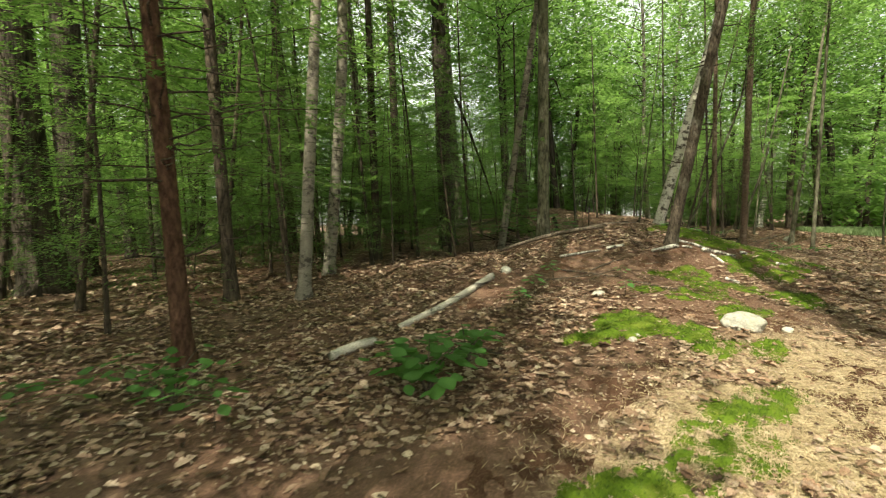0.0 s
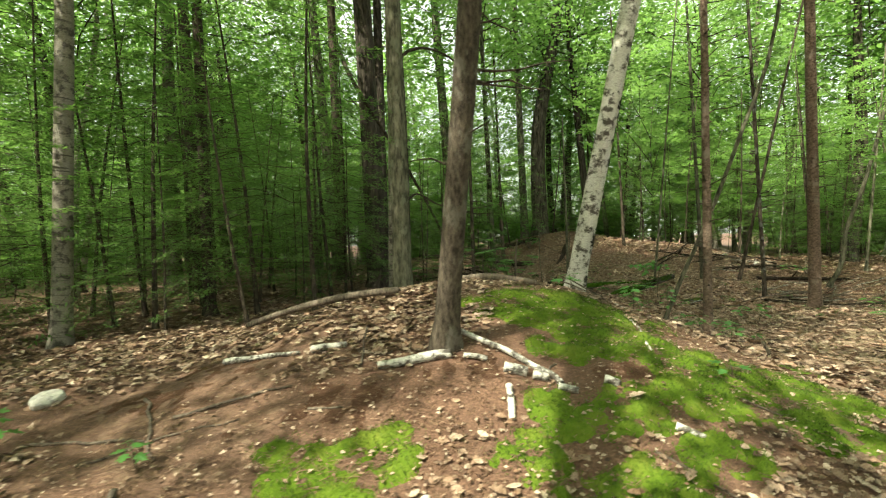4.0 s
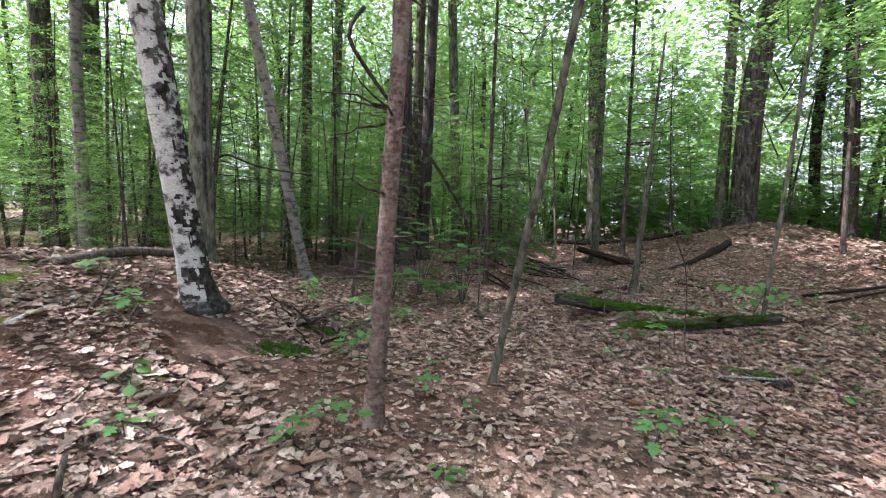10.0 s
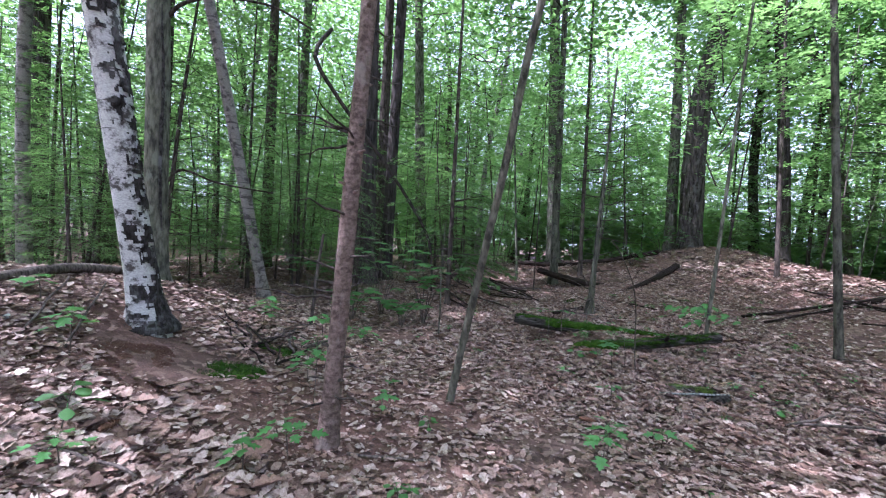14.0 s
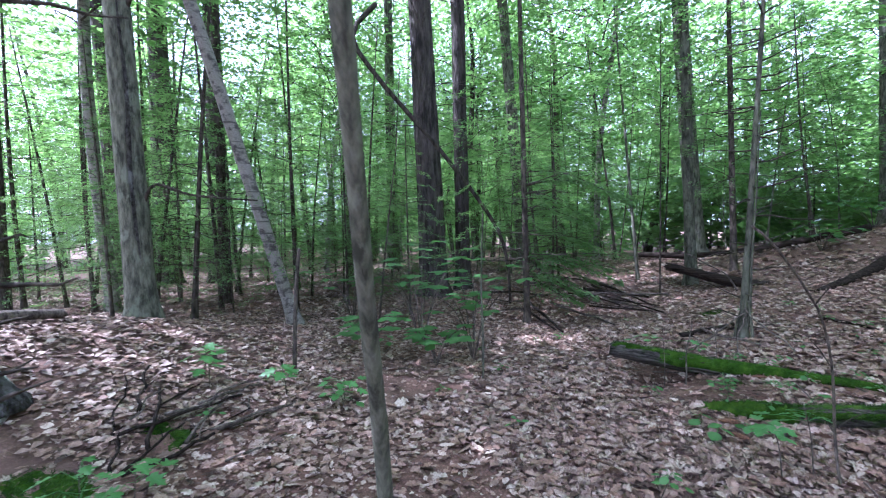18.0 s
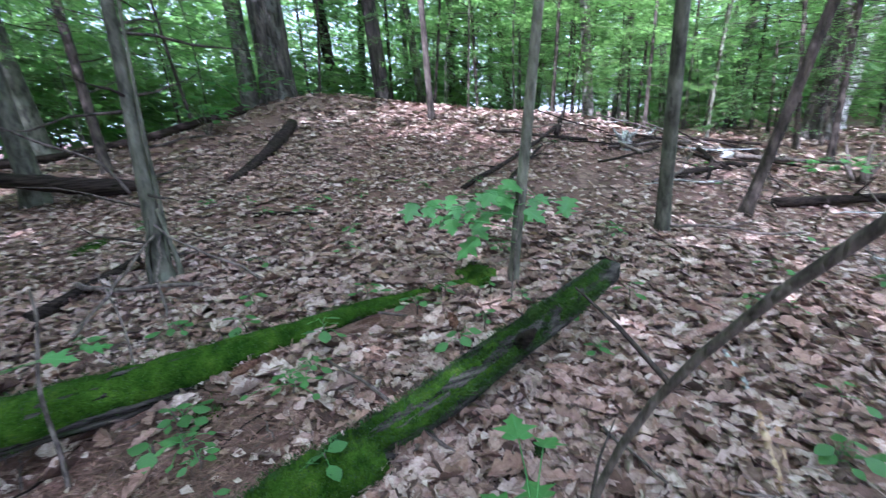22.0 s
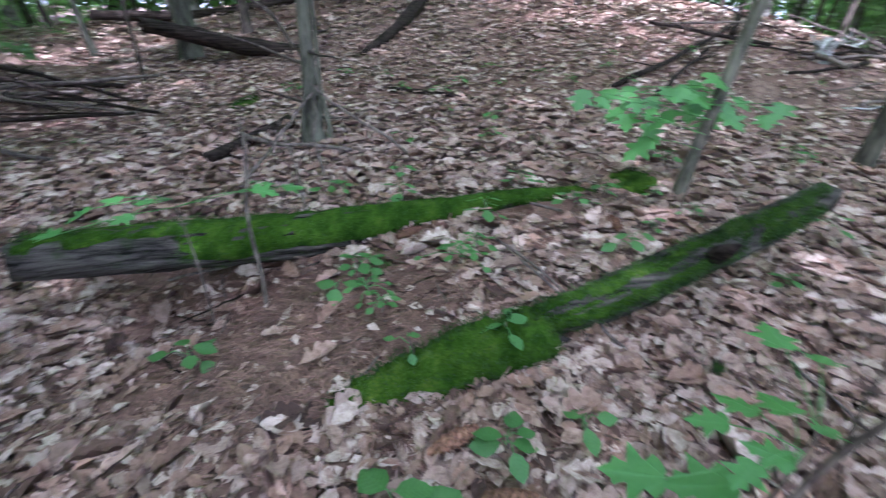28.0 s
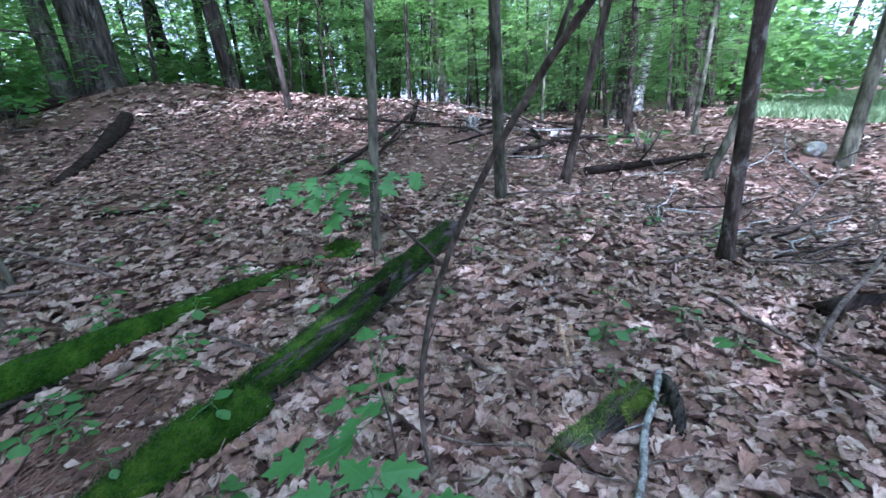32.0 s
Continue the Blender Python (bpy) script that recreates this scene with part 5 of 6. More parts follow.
birch_branch([(-0.30, 2.24, 0.01), (-0.31, 2.14, 0.01), (-0.33, 2.0, 0.0)], 0.021, 0.018)
stick(0.53, 1.91, 0.64, 1.83, 0.022, M_BIRCH_OLD, WB, "birch_branch", 0.01, side_twigs=0)
stick(0.95, 3.30, 0.81, 2.69, 0.013, M_BIRCH_OLD, WB, "birch_branch", 0.03)
stick(0.98, 4.09, 1.16, 3.72, 0.016, M_BIRCH_OLD, WB, "birch_branch", 0.02)
stick(2.72, 3.02, 2.65, 2.60, 0.014, M_BIRCH_OLD, WB, "birch_branch", 0.03)
stick(-0.81, 1.53, -0.74, 1.39, 0.026, M_BIRCH_OLD, WB, "birch_branch", 0.01, side_twigs=0)
stick(-2.05, 2.95, -1.75, 2.88, 0.02, M_BIRCH_OLD, WB, "birch_branch", 0.05)
GS = "grey bare stick on the needle-covered ground"
stick(-2.21, 1.63, -1.93, 1.10, 0.016, M_STICK, GS)
stick(-2.33, 2.28, -1.67, 2.44, 0.011, M_STICK, GS, bend=0.12)
stick(-2.73, 2.63, -2.18, 1.86, 0.012, M_STICK, GS, bend=0.1)
stick(-3.39, 1.46, -2.82, 1.57, 0.010, M_STICK, GS)
stick(-1.50, 2.20, -1.29, 2.18, 0.008, M_STICK, GS)
stick(-1.24, 2.53, -1.24, 2.87, 0.009, M_STICK, GS, lift_end=0.08)
stick(-3.1, 2.2, -2.3, 2.05, 0.010, M_STICK, GS, bend=0.1)
stick(-2.6, 1.9, -1.9, 2.2, 0.008, M_STICK, GS, bend=0.1)
stick(1.36, 4.28, 0.84, 4.66, 0.010, M_STICK, GS, lift_end=0.2)
stick(1.2, 4.1, 0.6, 4.5, 0.009, M_STICK, GS, lift_end=0.12)
stick(2.99, 5.24, 3.45, 5.66, 0.010)
stick(2.13, 3.95, 2.62, 4.21, 0.010, M_STICK, GS, bend=0.1, lift_end=0.04)
stick(5.54, 11.67, 6.7, 12.7, 0.02, M_ROTTEN, "dark dead branch lying up the slope", "dead_branch")
stick(7.85, 10.76, 9.82, 10.24, 0.045, M_ROTTEN, "long dark dead branch under the saplings", "dead_branch", 0.03, side_twigs=3)
stick(5.25, 11.85, 7.3, 13.2, 0.026, M_ROTTEN, "long dark dead branch lying up the slope", "dead_branch", 0.03, side_twigs=2)
stick(7.0, 12.85, 7.9, 13.9, 0.035, M_ROTTEN, "dark log end on the crest", "dead_branch", 0.02)
stick(7.43, 11.43, 8.57, 11.53, 0.04, M_ROTTEN, "dark dead branch in the brush", "dead_branch", 0.04, side_twigs=3)
stick(0.03, 12.55, 0.95, 13.2, 0.03, M_ROTTEN, "thin dark branch on the hollow's floor", "dead_branch", 0.05)
stick(2.35, 11.05, 2.75, 11.6, 0.04, M_ROTTEN, "dark rotten wood at the dead sapling's foot", "dead_branch", 0.03)
stick(2.62, 10.75, 2.98, 11.2, 0.010, M_STICK, GS, bend=0.08, lift_end=0.3)
stick(3.55, 10.85, 2.99, 11.2, 0.009, M_STICK, GS, bend=0.1, lift_end=0.35)
stick(3.05, 10.7, 3.0, 11.22, 0.008, M_STICK, GS, bend=0.1, lift_end=0.28)
stick(2.5, 11.3, 3.2, 10.95, 0.015, M_STICK, GS, bend=0.1, lift=0.05)
stick(3.47, 12.12, 4.1, 11.8, 0.018, M_ROTTEN, "dark twig on the slope", "dead_branch")
stick(5.71, 8.05, 6.29, 8.61, 0.010)
stick(6.45, 9.72, 6.70, 9.11, 0.013)
stick(5.97, 8.82, 5.47, 8.01, 0.012, lift_end=0.1, side_twigs=3)
stick(5.55, 8.23, 7.30, 8.22, 0.012, lift=0.05, lift_end=0.35, side_twigs=4)
stick(7.85, 8.94, 9.93, 8.60, 0.012, lift=0.1, lift_end=0.5, bend=0.06, side_twigs=5)
stick(7.0, 9.0, 8.6, 8.3, 0.009, lift=0.05, lift_end=0.3, bend=0.08, side_twigs=5)
stick(6.6, 8.5, 8.0, 8.2, 0.008, lift=0.15, lift_end=0.45, bend=0.08, side_twigs=5)
stick(4.55, 9.01, 4.90, 8.79, 0.007, bend=0.1)
stick(4.60, 9.20, 4.75, 8.95, 0.009, M_ROTTEN, "dark twig among the leaves")
stick(4.23, 8.92, 4.55, 8.43, 0.010, M_STICK, GS, bend=0.08)
stick(4.40, 8.42, 4.33, 8.21, 0.012, M_STICK, GS)
stick(3.75, 9.71, 4.03, 9.31, 0.005, M_STICK, "thin curved twig across the mossy log", lift=0.10, lift_end=0.03)
stick(3.46, 9.09, 3.53, 9.18, 0.009)
stick(5.066, 8.583, 4.37, 8.34, 0.013, M_PALE, "pale lichen-covered stick leaning on the stub", "pale_stick", 0.03, lift=0.06, lift_end=0.0)
stick(5.10, 9.08, 4.88, 8.86, 0.016, M_SPLINTER, "fresh splinter of yellow wood", "wood_splinter", 0.01, side_twigs=0)
stick(5.13, 9.04, 4.96, 8.90, 0.012, M_SPLINTER, "fresh splinter of yellow wood", "wood_splinter", 0.01, side_twigs=0)
stick(5.3, 9.35, 5.1, 9.05, 0.016, M_PALE, "short grey stick beside the splinter", "pale_stick", 0.02, side_twigs=0)
stick(-4.2, 3.7, -3.0, 4.1, 0.012, M_STICK, GS, bend=0.1, side_twigs=4)
brush = random.Random(5)
for i in range(64):
    x, y = (brush.uniform(6.0, 9.6), brush.uniform(8.6, 10.6)) if i < 34 else (brush.uniform(6.2, 9.2), brush.uniform(11.3, 13.4))
    a, L = brush.uniform(-0.6, 0.9), brush.uniform(0.4, 1.3)
    stick(x, y, x + L * math.cos(a), y + L * math.sin(a), brush.uniform(0.004, 0.011), brush.choice((M_STICK, M_STICK, M_PALE, M_ROTTEN)), "thin dead stick tangled in the brush pile", bend=0.1, lift=brush.uniform(0.0, 0.06), lift_end=brush.uniform(0.0, 0.2), group="brush pile sticks", side_twigs=2)
stick(6.1, 8.31, 6.55, 8.14, 0.05, M_ROTTEN, "dark rotten chunk of wood", "wood_chunk", 0.02, side_twigs=0)
for i in range(26):
    a, b = 7.2 + 2.2 * random.random(), 11.2 + 1.9 * random.random()
    t = random.uniform(0, 6.28)
    L = random.uniform(0.5, 1.5)
    stick(a, b, a + L * math.cos(t), b + L * 0.6 * math.sin(t), random.uniform(0.008, 0.026), M_ROTTEN if i % 2 else M_STICK, "dead branch in the brush pile", "brush_branch", 0.08, lift=random.uniform(0, 0.08), lift_end=random.uniform(0, 0.2), group="brush pile", side_twigs=2)
for i in range(110):
    a, b = (random.uniform(-4.5, 9), random.uniform(1, 13)) if i < 60 else (random.uniform(2.3, 6.8), random.uniform(7.6, 11.5))
    if min(math.hypot(a - r[1], b - r[2]) for r in PATH) > 0.8:
        t = random.uniform(0, 6.28)
        L = random.uniform(0.15, 0.6)
        stick(a, b, a + L * math.cos(t), b + L * math.sin(t), random.uniform(0.003, 0.008), M_STICK, "small fallen twig on the leaf litter", "twig", 0.1, group="fallen twigs", side_twigs=1)

for i in range(16):
    a, b = 6.4 + 1.9 * random.random(), 7.9 + 1.4 * random.random()
    t = random.uniform(-0.9, 0.5)
    L = random.uniform(0.4, 1.3)
    stick(a, b, a + L * math.cos(t), b + L * math.sin(t), random.uniform(0.004, 0.013), M_ROTTEN if i % 2 else M_STICK, "dead branch in the tangle beside the slope", "brush_branch", 0.1, lift=random.uniform(0, 0.12), lift_end=random.uniform(0, 0.3), group="tangle of dead branches", side_twigs=4)
for i in range(16):
    a, b = -1.2 + 2.0 * random.random(), 10.9 + 1.7 * random.random()
    t = random.uniform(-0.5, 0.6)
    L = random.uniform(0.7, 1.7)
    stick(a, b, a + L * math.cos(t), b + L * math.sin(t), random.uniform(0.008, 0.024), M_ROTTEN if i % 3 else M_STICK, "dead branch lying under the hemlock boughs", "brush_branch", 0.07, lift=random.uniform(0.02, 0.3), lift_end=random.uniform(0, 0.25), group="brush under the hemlock", side_twigs=3)

for i in range(44):
    a, b = random.uniform(2.3, 4.1), random.uniform(9.15, 9.95)
    t = random.uniform(0, 6.28)
    L = random.uniform(0.08, 0.32)
    stick(a, b, a + L * math.cos(t), b + L * math.sin(t) * 0.6, random.uniform(0.002, 0.005), M_ROTTEN if i % 2 else M_STICK, "thin dead twig in the needle duff", "twig", 0.12, lift=0.012, group="fallen twigs", side_twigs=1)

for i in range(18):
    a, b = random.uniform(0.9, 2.0), random.uniform(5.5, 6.3)
    t = random.uniform(-0.5, 0.7) + 2.4
    L = random.uniform(0.3, 0.9)
    stick(a, b, a + L * math.cos(t), b + L * math.sin(t), random.uniform(0.005, 0.014), M_ROTTEN if i % 2 else M_STICK, "dead branch in a low heap below the birch", "brush_branch", 0.08, lift=random.uniform(0.01, 0.06), group="heap of sticks", side_twigs=2)

# upright dead stems by the logs, the bent sapling and the pine's drooping dead limb
def upright(name, pts, r0, r1, mat, label, category="twig"):
    root = thing(name, *pts[0], label, category)
    p = curve_points([np.array(q) - np.array(pts[0]) for q in pts], 18)
    part("stem", mesh_from("stem", *tube(p, np.linspace(r0, r1, 18), 8, 0.04, 3), mat), root)
    return root


z = gz(2.92, 9.74)
upright("bare_sapling", [(2.92, 9.74, z - 0.05), (2.93, 9.76, z + 0.12), (2.90, 9.84, z + 0.33), (2.91, 9.93, z + 0.52), (2.90, 9.97, z + 0.62)], 0.009, 0.004, M_STICK, "thin bare stem leaning against the mossy log")
z = gz(3.02, 10.2)
upright("bare_sapling", [(3.02, 10.2, z - 0.05), (3.0, 10.3, z + 0.2), (2.93, 10.4, z + 0.42)], 0.006, 0.003, M_STICK, "thin dry stem beside the mossy log")
z = gz(4.15, 8.86)
upright("bent_sapling", [(4.15, 8.813, 0.02), (4.135, 8.813, 0.2), (4.122, 8.813, 0.3), (4.113, 8.791, 0.5), (4.116, 8.74, 0.7), (4.121, 8.653, 0.9), (4.119, 8.522, 1.1), (4.102, 8.34, 1.3), (4.03, 7.96, 1.6), (3.98, 7.8, 1.7)], 0.0085, 0.005, M_STICK, "thin dark sapling bent over the leaf litter", "sapling")
for k, (a, b) in enumerate((((-0.03, -0.02, 0.50), (0.10, 0.06, 0.62)), ((-0.03, -0.16, 0.88), (-0.14, -0.10, 1.02)), ((-0.05, -0.46, 1.27), (0.05, -0.48, 1.42)))):
    part("side_twig", mesh_from("side_twig", *tube(np.array([a, (np.array(a) + b) / 2 + (0, 0.01, 0.01), b]), [0.004, 0.003, 0.0012], 6), M_DARKBARK), bpy.data.objects["bent_sapling"])
upright("dead_limb", [(-2.75, 9.9, 6.2), (-2.4, 9.2, 5.3), (-1.9, 9.4, 4.44), (-1.14, 10.09, 3.18), (-0.51, 10.7, 1.95), (-0.33, 10.87, 1.26), (-0.3, 10.9, 0.5)], 0.05, 0.022, M_DARKBARK, "long dead limb drooping from the big pine", "branch")
upright("dead_limb", [(-1.20, 5.82, 4.11), (-0.97, 5.94, 4.38), (-0.67, 6.24, 4.54), (-0.28, 6.76, 4.58), (0.05, 7.14, 4.37)], 0.028, 0.012, M_DARKBARK, "crooked dead limb reaching from the maple", "branch")
upright("dead_limb", [(-1.16, 5.92, 2.09), (-0.94, 6.02, 2.31), (-0.63, 6.33, 2.18), (-0.23, 6.87, 2.11)], 0.020, 0.008, M_DARKBARK, "crooked low limb of the maple", "branch")
upright("bare_sapling", [(0.62, 6.9, gz(0.62, 6.9) - 0.05), (0.66, 6.9, 0.75), (0.68, 6.92, 1.2), (0.72, 6.95, 1.6)], 0.022, 0.016, M_STICK, "broken grey stem standing in the shade", "stem")
upright("bare_sapling", [(2.5, 3.7, gz(2.5, 3.7) - 0.05), (2.49, 3.72, 0.4), (2.46, 3.75, 0.5)], 0.02, 0.012, M_STICK, "low broken stub in the litter", "stem")

# splintered pale stump on the crest and the torn stump in the brush
stump = thing("birch_stump", 7.53, 12.27, gz(7.53, 12.27), "splintered pale birch stump on the crest", "stump")
part("body", mesh_from("body", *tube(np.array([(0, 0, -0.1), (0, 0, 0.06), (0.01, 0, 0.14), (0.03, 0.01, 0.2)]), [0.08, 0.065, 0.05, 0.02], 12, 0.2, 4), M_PALE), stump)
for i in range(6):
    a = i * 1.05
    part("splinter", mesh_from("splinter", *tube(np.array([(0.05 * math.cos(a), 0.05 * math.sin(a), 0.1), (0.1 * math.cos(a), 0.1 * math.sin(a), 0.17), (0.17 * math.cos(a), 0.15 * math.sin(a), 0.16 + 0.05 * (i % 3))]), [0.018, 0.013, 0.004], 6, 0.2, i), M_PALE), stump, "white peeled strip")
stump = thing("torn_stump", 9.4, 10.9, gz(9.4, 10.9), "torn brown stump leaning in the brush", "stump")
for i in range(5):
    a = i * 1.3
    part("root_spike", mesh_from("root_spike", *tube(np.array([(0, 0, -0.1), (0.10 * math.cos(a), 0.10 * math.sin(a), 0.12), (0.22 * math.cos(a), 0.2 * math.sin(a), 0.30 + 0.12 * (i % 2))]), [0.035, 0.022, 0.006], 7, 0.2, i), M_STICK), stump)


# ---- stones and cones ----
def stone(x, y, sx, sy, sz, label, turn=0, mat=M_STONE):
    bm = bmesh.new()
    bmesh.ops.create_icosphere(bm, subdivisions=4, radius=1)
    for v in bm.verts:
        n = noise.noise(v.co * 1.3 + Vector((x, y, 0))) * 0.22 + noise.noise(v.co * 3.5 + Vector((y, x, 3))) * 0.07
        v.co *= 1 + n
        v.co = Vector((v.co.x * sx, v.co.y * sy, v.co.z * sz))
    for f in bm.faces:
        f.smooth = True
    me = bpy.data.meshes.new("stone")
    bm.to_mesh(me)
    bm.free()
    me.materials.append(mat)
    return single("stone", me, pose(x, y, gz(x, y) + sz * 0.35, 0, 0, turn), label, "stone")


stone(-2.22, 0.06, 0.17, 0.10, 0.10, "rounded pale granite stone in the mossy bank", -35)
stone(-2.84, 1.33, 0.08, 0.06, 0.04, "small flat grey stone among sticks", 20)
stone(-3.42, 2.68, 0.11, 0.08, 0.06, "dull stone sunk in the litter", 70)
stone(-3.30, 0.17, 0.04, 0.035, 0.025, "small white pebble in the moss", 10)
stone(-3.22, 0.22, 0.03, 0.03, 0.02, "small white pebble in the moss", 50)
stone(-1.88, -0.07, 0.05, 0.04, 0.03, "small white pebble at the path's edge", 10)
stone(10.7, 9.35, 0.20, 0.12, 0.10, "grey stone at the edge of the gap", 10)
stone(8.69, 11.85, 0.10, 0.08, 0.07, "pale stone in the brush pile", 10)


def cone_mesh():
    pieces, n = [], 0
    v, f = tube(np.stack([np.linspace(0, 0.14, 10), np.zeros(10), np.zeros(10)], 1), 0.017 * np.sin(np.linspace(0.35, 3.0, 10)) + 0.003, 8)
    pieces.append((v, f))
    for i in range(70):
        a, u = i * 2.4, i / 70
        r = 0.020 * math.sin(0.35 + 2.6 * u)
        c = np.array([0.005 + 0.13 * u, r * math.cos(a), r * math.sin(a)])
        d = unit(np.array([-0.5, math.cos(a), math.sin(a)]))
        s = np.cross(d, (1, 0, 0)) * 0.008
        pieces.append((np.array([c - d * 0.006, c + s, c + d * 0.011, c - s]), [(0, 1, 2, 3)]))
    return mesh_from("pine_cone", *joined(pieces), M_CONE, False)


CONE = cone_mesh()
for x, y, a in ((3.41, 9.90, 40), (3.56, 9.10, 200), (3.66, 8.93, 170), (4.30, 9.85, 80), (3.95, 7.1, 20), (2.2, 4.2, 120)):
    single("pine_cone", CONE, pose(x, y, gz(x, y) + 0.045, 0, 4, a), "long brown pine cone lying in the litter", "pine cone", "pine cones")


# ---- moss on the ground ----
def moss_patch(cx, cy, rx, ry, turn, seed, light=True, thick=0.035, duff=False):
    """A cushion of moss that follows the ground, with a ragged edge."""
    n = int(max(rx, ry) * 2.6 / 0.035)
    u = np.linspace(-1.3, 1.3, n)
    U, V = np.meshgrid(u, u)
    c, s = math.cos(radians(turn)), math.sin(radians(turn))
    X, Y = cx + rx * U * c - ry * V * s, cy + rx * U * s + ry * V * c
    edge = 1 - np.hypot(U, V) + 0.32 * value_noise(X, Y, 0.22, seed) + 0.16 * value_noise(X, Y, 0.08, seed + 3)
    lump = 0.6 + 0.4 * value_noise(X, Y, 0.12, seed + 9) + 0.3 * value_noise(X, Y, 0.06, seed + 4)
    Z = ground_z(X, Y) - 0.02 + (thick + 0.02) * np.clip(edge * (1.6 if duff else 3.5), 0, 1) ** 0.6 * lump + 0.006 * value_noise(X, Y, 0.04, seed)
    keep = edge > -0.06
    idx = np.arange(n * n).reshape(n, n)
    cell = keep[:-1, :-1] & keep[1:, :-1] & keep[:-1, 1:] & keep[1:, 1:]
    f = np.stack([idx[:-1, :-1][cell], idx[:-1, 1:][cell], idx[1:, 1:][cell], idx[1:, :-1][cell]], 1)
    base = np.array([cx, cy, gz(cx, cy)])
    v = np.stack([X.ravel(), Y.ravel(), Z.ravel()], 1) - base
    used = np.unique(f)
    remap = np.zeros(n * n, int)
    remap[used] = np.arange(len(used))
    if duff:
        ob = new("needle_mat", mesh_from("needle_mat", v[used], remap[f], M_DUFF))
        ob.location = base
        tagged(ob, "mat of red-brown needles and crumbled leaves on the ground", "needles", "needle mats")
        MOSSY.append((cx, cy, (rx, ry, turn)))
        return
    root = thing("moss_patch", *base, "soft yellow-green moss cushion on the ground" if light else "dark green moss cushion on the ground", "moss", "moss patches")
    part("cushion", mesh_from("cushion", v[used], remap[f], M_MOSS_LIGHT if light else M_MOSS), root)
    top = v[(edge > 0.05).ravel()]
    if len(top):
        m = min(14000, int(rx * ry * 24000) + 400)
        tagged(part("moss_fuzz", tufts(top, np.tile((0, 0, 1.0), (len(top), 1)), seed, m, M_TUFT_LIGHT if light else M_TUFT, 0.016), root), kind="stuff")
    MOSSY.append((cx, cy, max(rx, ry)))


MOSSY = []
moss_patch(-2.6, 0.55, 1.1, 0.55, 15, 61, False, 0.012, True)
moss_patch(-1.6, 0.15, 0.8, 0.4, 10, 62, False, 0.012, True)
moss_patch(-3.9, -0.45, 0.9, 0.4, 20, 63, False, 0.012, True)
moss_patch(-2.5, -0.95, 1.1, 0.4, 25, 64, False, 0.012, True)
moss_patch(0.3, 0.95, 0.9, 0.35, 20, 65, False, 0.012, True)
moss_patch(-4.9, -1.0, 0.8, 0.4, 30, 66, False, 0.012, True)
moss_patch(3.02, 9.62, 0.6, 0.22, 14, 41, False, 0.012, True)
moss_patch(2.55, 9.45, 0.4, 0.2, 30, 42, False, 0.012, True)
moss_patch(3.12, 9.36, 0.5, 0.26, 10, 56, False, 0.012, True)
moss_patch(4.05, 10.1, 0.36, 0.13, 10, 43, False, 0.012, True)
moss_patch(1.48, 4.63, 0.7, 0.45, -20, 45, False, 0.012, True)
moss_patch(1.66, 3.34, 0.55, 0.3, -30, 48, False, 0.012, True)
moss_patch(0.5, 2.35, 0.35, 0.22, 0, 49, False, 0.012, True)
moss_patch(-0.53, 2.43, 0.5, 0.25, 0, 50, False, 0.012, True)
moss_patch(1.47, 3.67, 0.6, 0.3, 0, 51, False, 0.012, True)
moss_patch(1.27, 3.22, 0.35, 0.25, 0, 52, False, 0.012, True)
moss_patch(-2.37, 2.81, 0.9, 0.45, 20, 53, False, 0.012, True)
moss_patch(-1.49, 2.16, 0.7, 0.4, 0, 54, False, 0.012, True)
moss_patch(-4.27, 1.82, 0.6, 0.35, 30, 55, False, 0.012, True)
moss_patch(0.35, 3.35, 0.95, 0.55, 20, 1)
moss_patch(0.75, 2.75, 0.55, 0.42, -30, 2)
moss_patch(1.20, 2.45, 0.60, 0.42, 10, 3)
moss_patch(1.95, 2.62, 0.50, 0.38, 30, 4)
moss_patch(0.15, 2.05, 0.42, 0.26, 0, 5)
moss_patch(1.55, 1.98, 0.45, 0.24, 10, 6)
moss_patch(0.75, 2.12, 0.40, 0.22, -10, 7)
moss_patch(0.15, 2.68, 0.30, 0.18, 0, 8)
moss_patch(2.45, 3.35, 0.34, 0.22, 40, 9)
moss_patch(-1.15, 1.75, 0.45, 0.26, 30, 10)
moss_patch(-0.95, 1.25, 0.40, 0.22, -20, 11)
moss_patch(-0.55, 0.92, 0.42, 0.20, 10, 12)
moss_patch(-1.75, 0.95, 0.42, 0.24, 0, 13)
moss_patch(-3.15, 0.45, 0.50, 0.26, 15, 14)
moss_patch(-2.75, 0.12, 0.35, 0.20, 0, 15)
moss_patch(-1.85, 0.35, 0.42, 0.20, 15, 16)
moss_patch(-3.75, -1.15, 0.60, 0.28, 20, 17)
moss_patch(-4.45, -1.30, 0.40, 0.20, 0, 18)
moss_patch(-3.2, -0.95, 0.45, 0.18, 10, 19)
moss_patch(-1.51, 1.92, 0.20, 0.14, 0, 20)
moss_patch(-0.3, 1.75, 0.30, 0.18, 0, 23)
moss_patch(0.6, 1.72, 0.34, 0.18, 0, 24)
moss_patch(-3.15, 0.62, 0.36, 0.20, 20, 31)
moss_patch(-3.62, 0.38, 0.26, 0.18, -10, 32)
moss_patch(-1.35, 1.28, 0.34, 0.20, 10, 33)
moss_patch(-2.75, -0.15, 0.30, 0.18, 0, 34)
moss_patch(-2.42, -0.32, 0.22, 0.16, 30, 35)
moss_patch(-2.25, 1.22, 0.24, 0.15, 0, 36)
moss_patch(-0.55, 0.72, 0.34, 0.18, 25, 37)
moss_patch(0.15, 1.50, 0.40, 0.24, 15, 38)
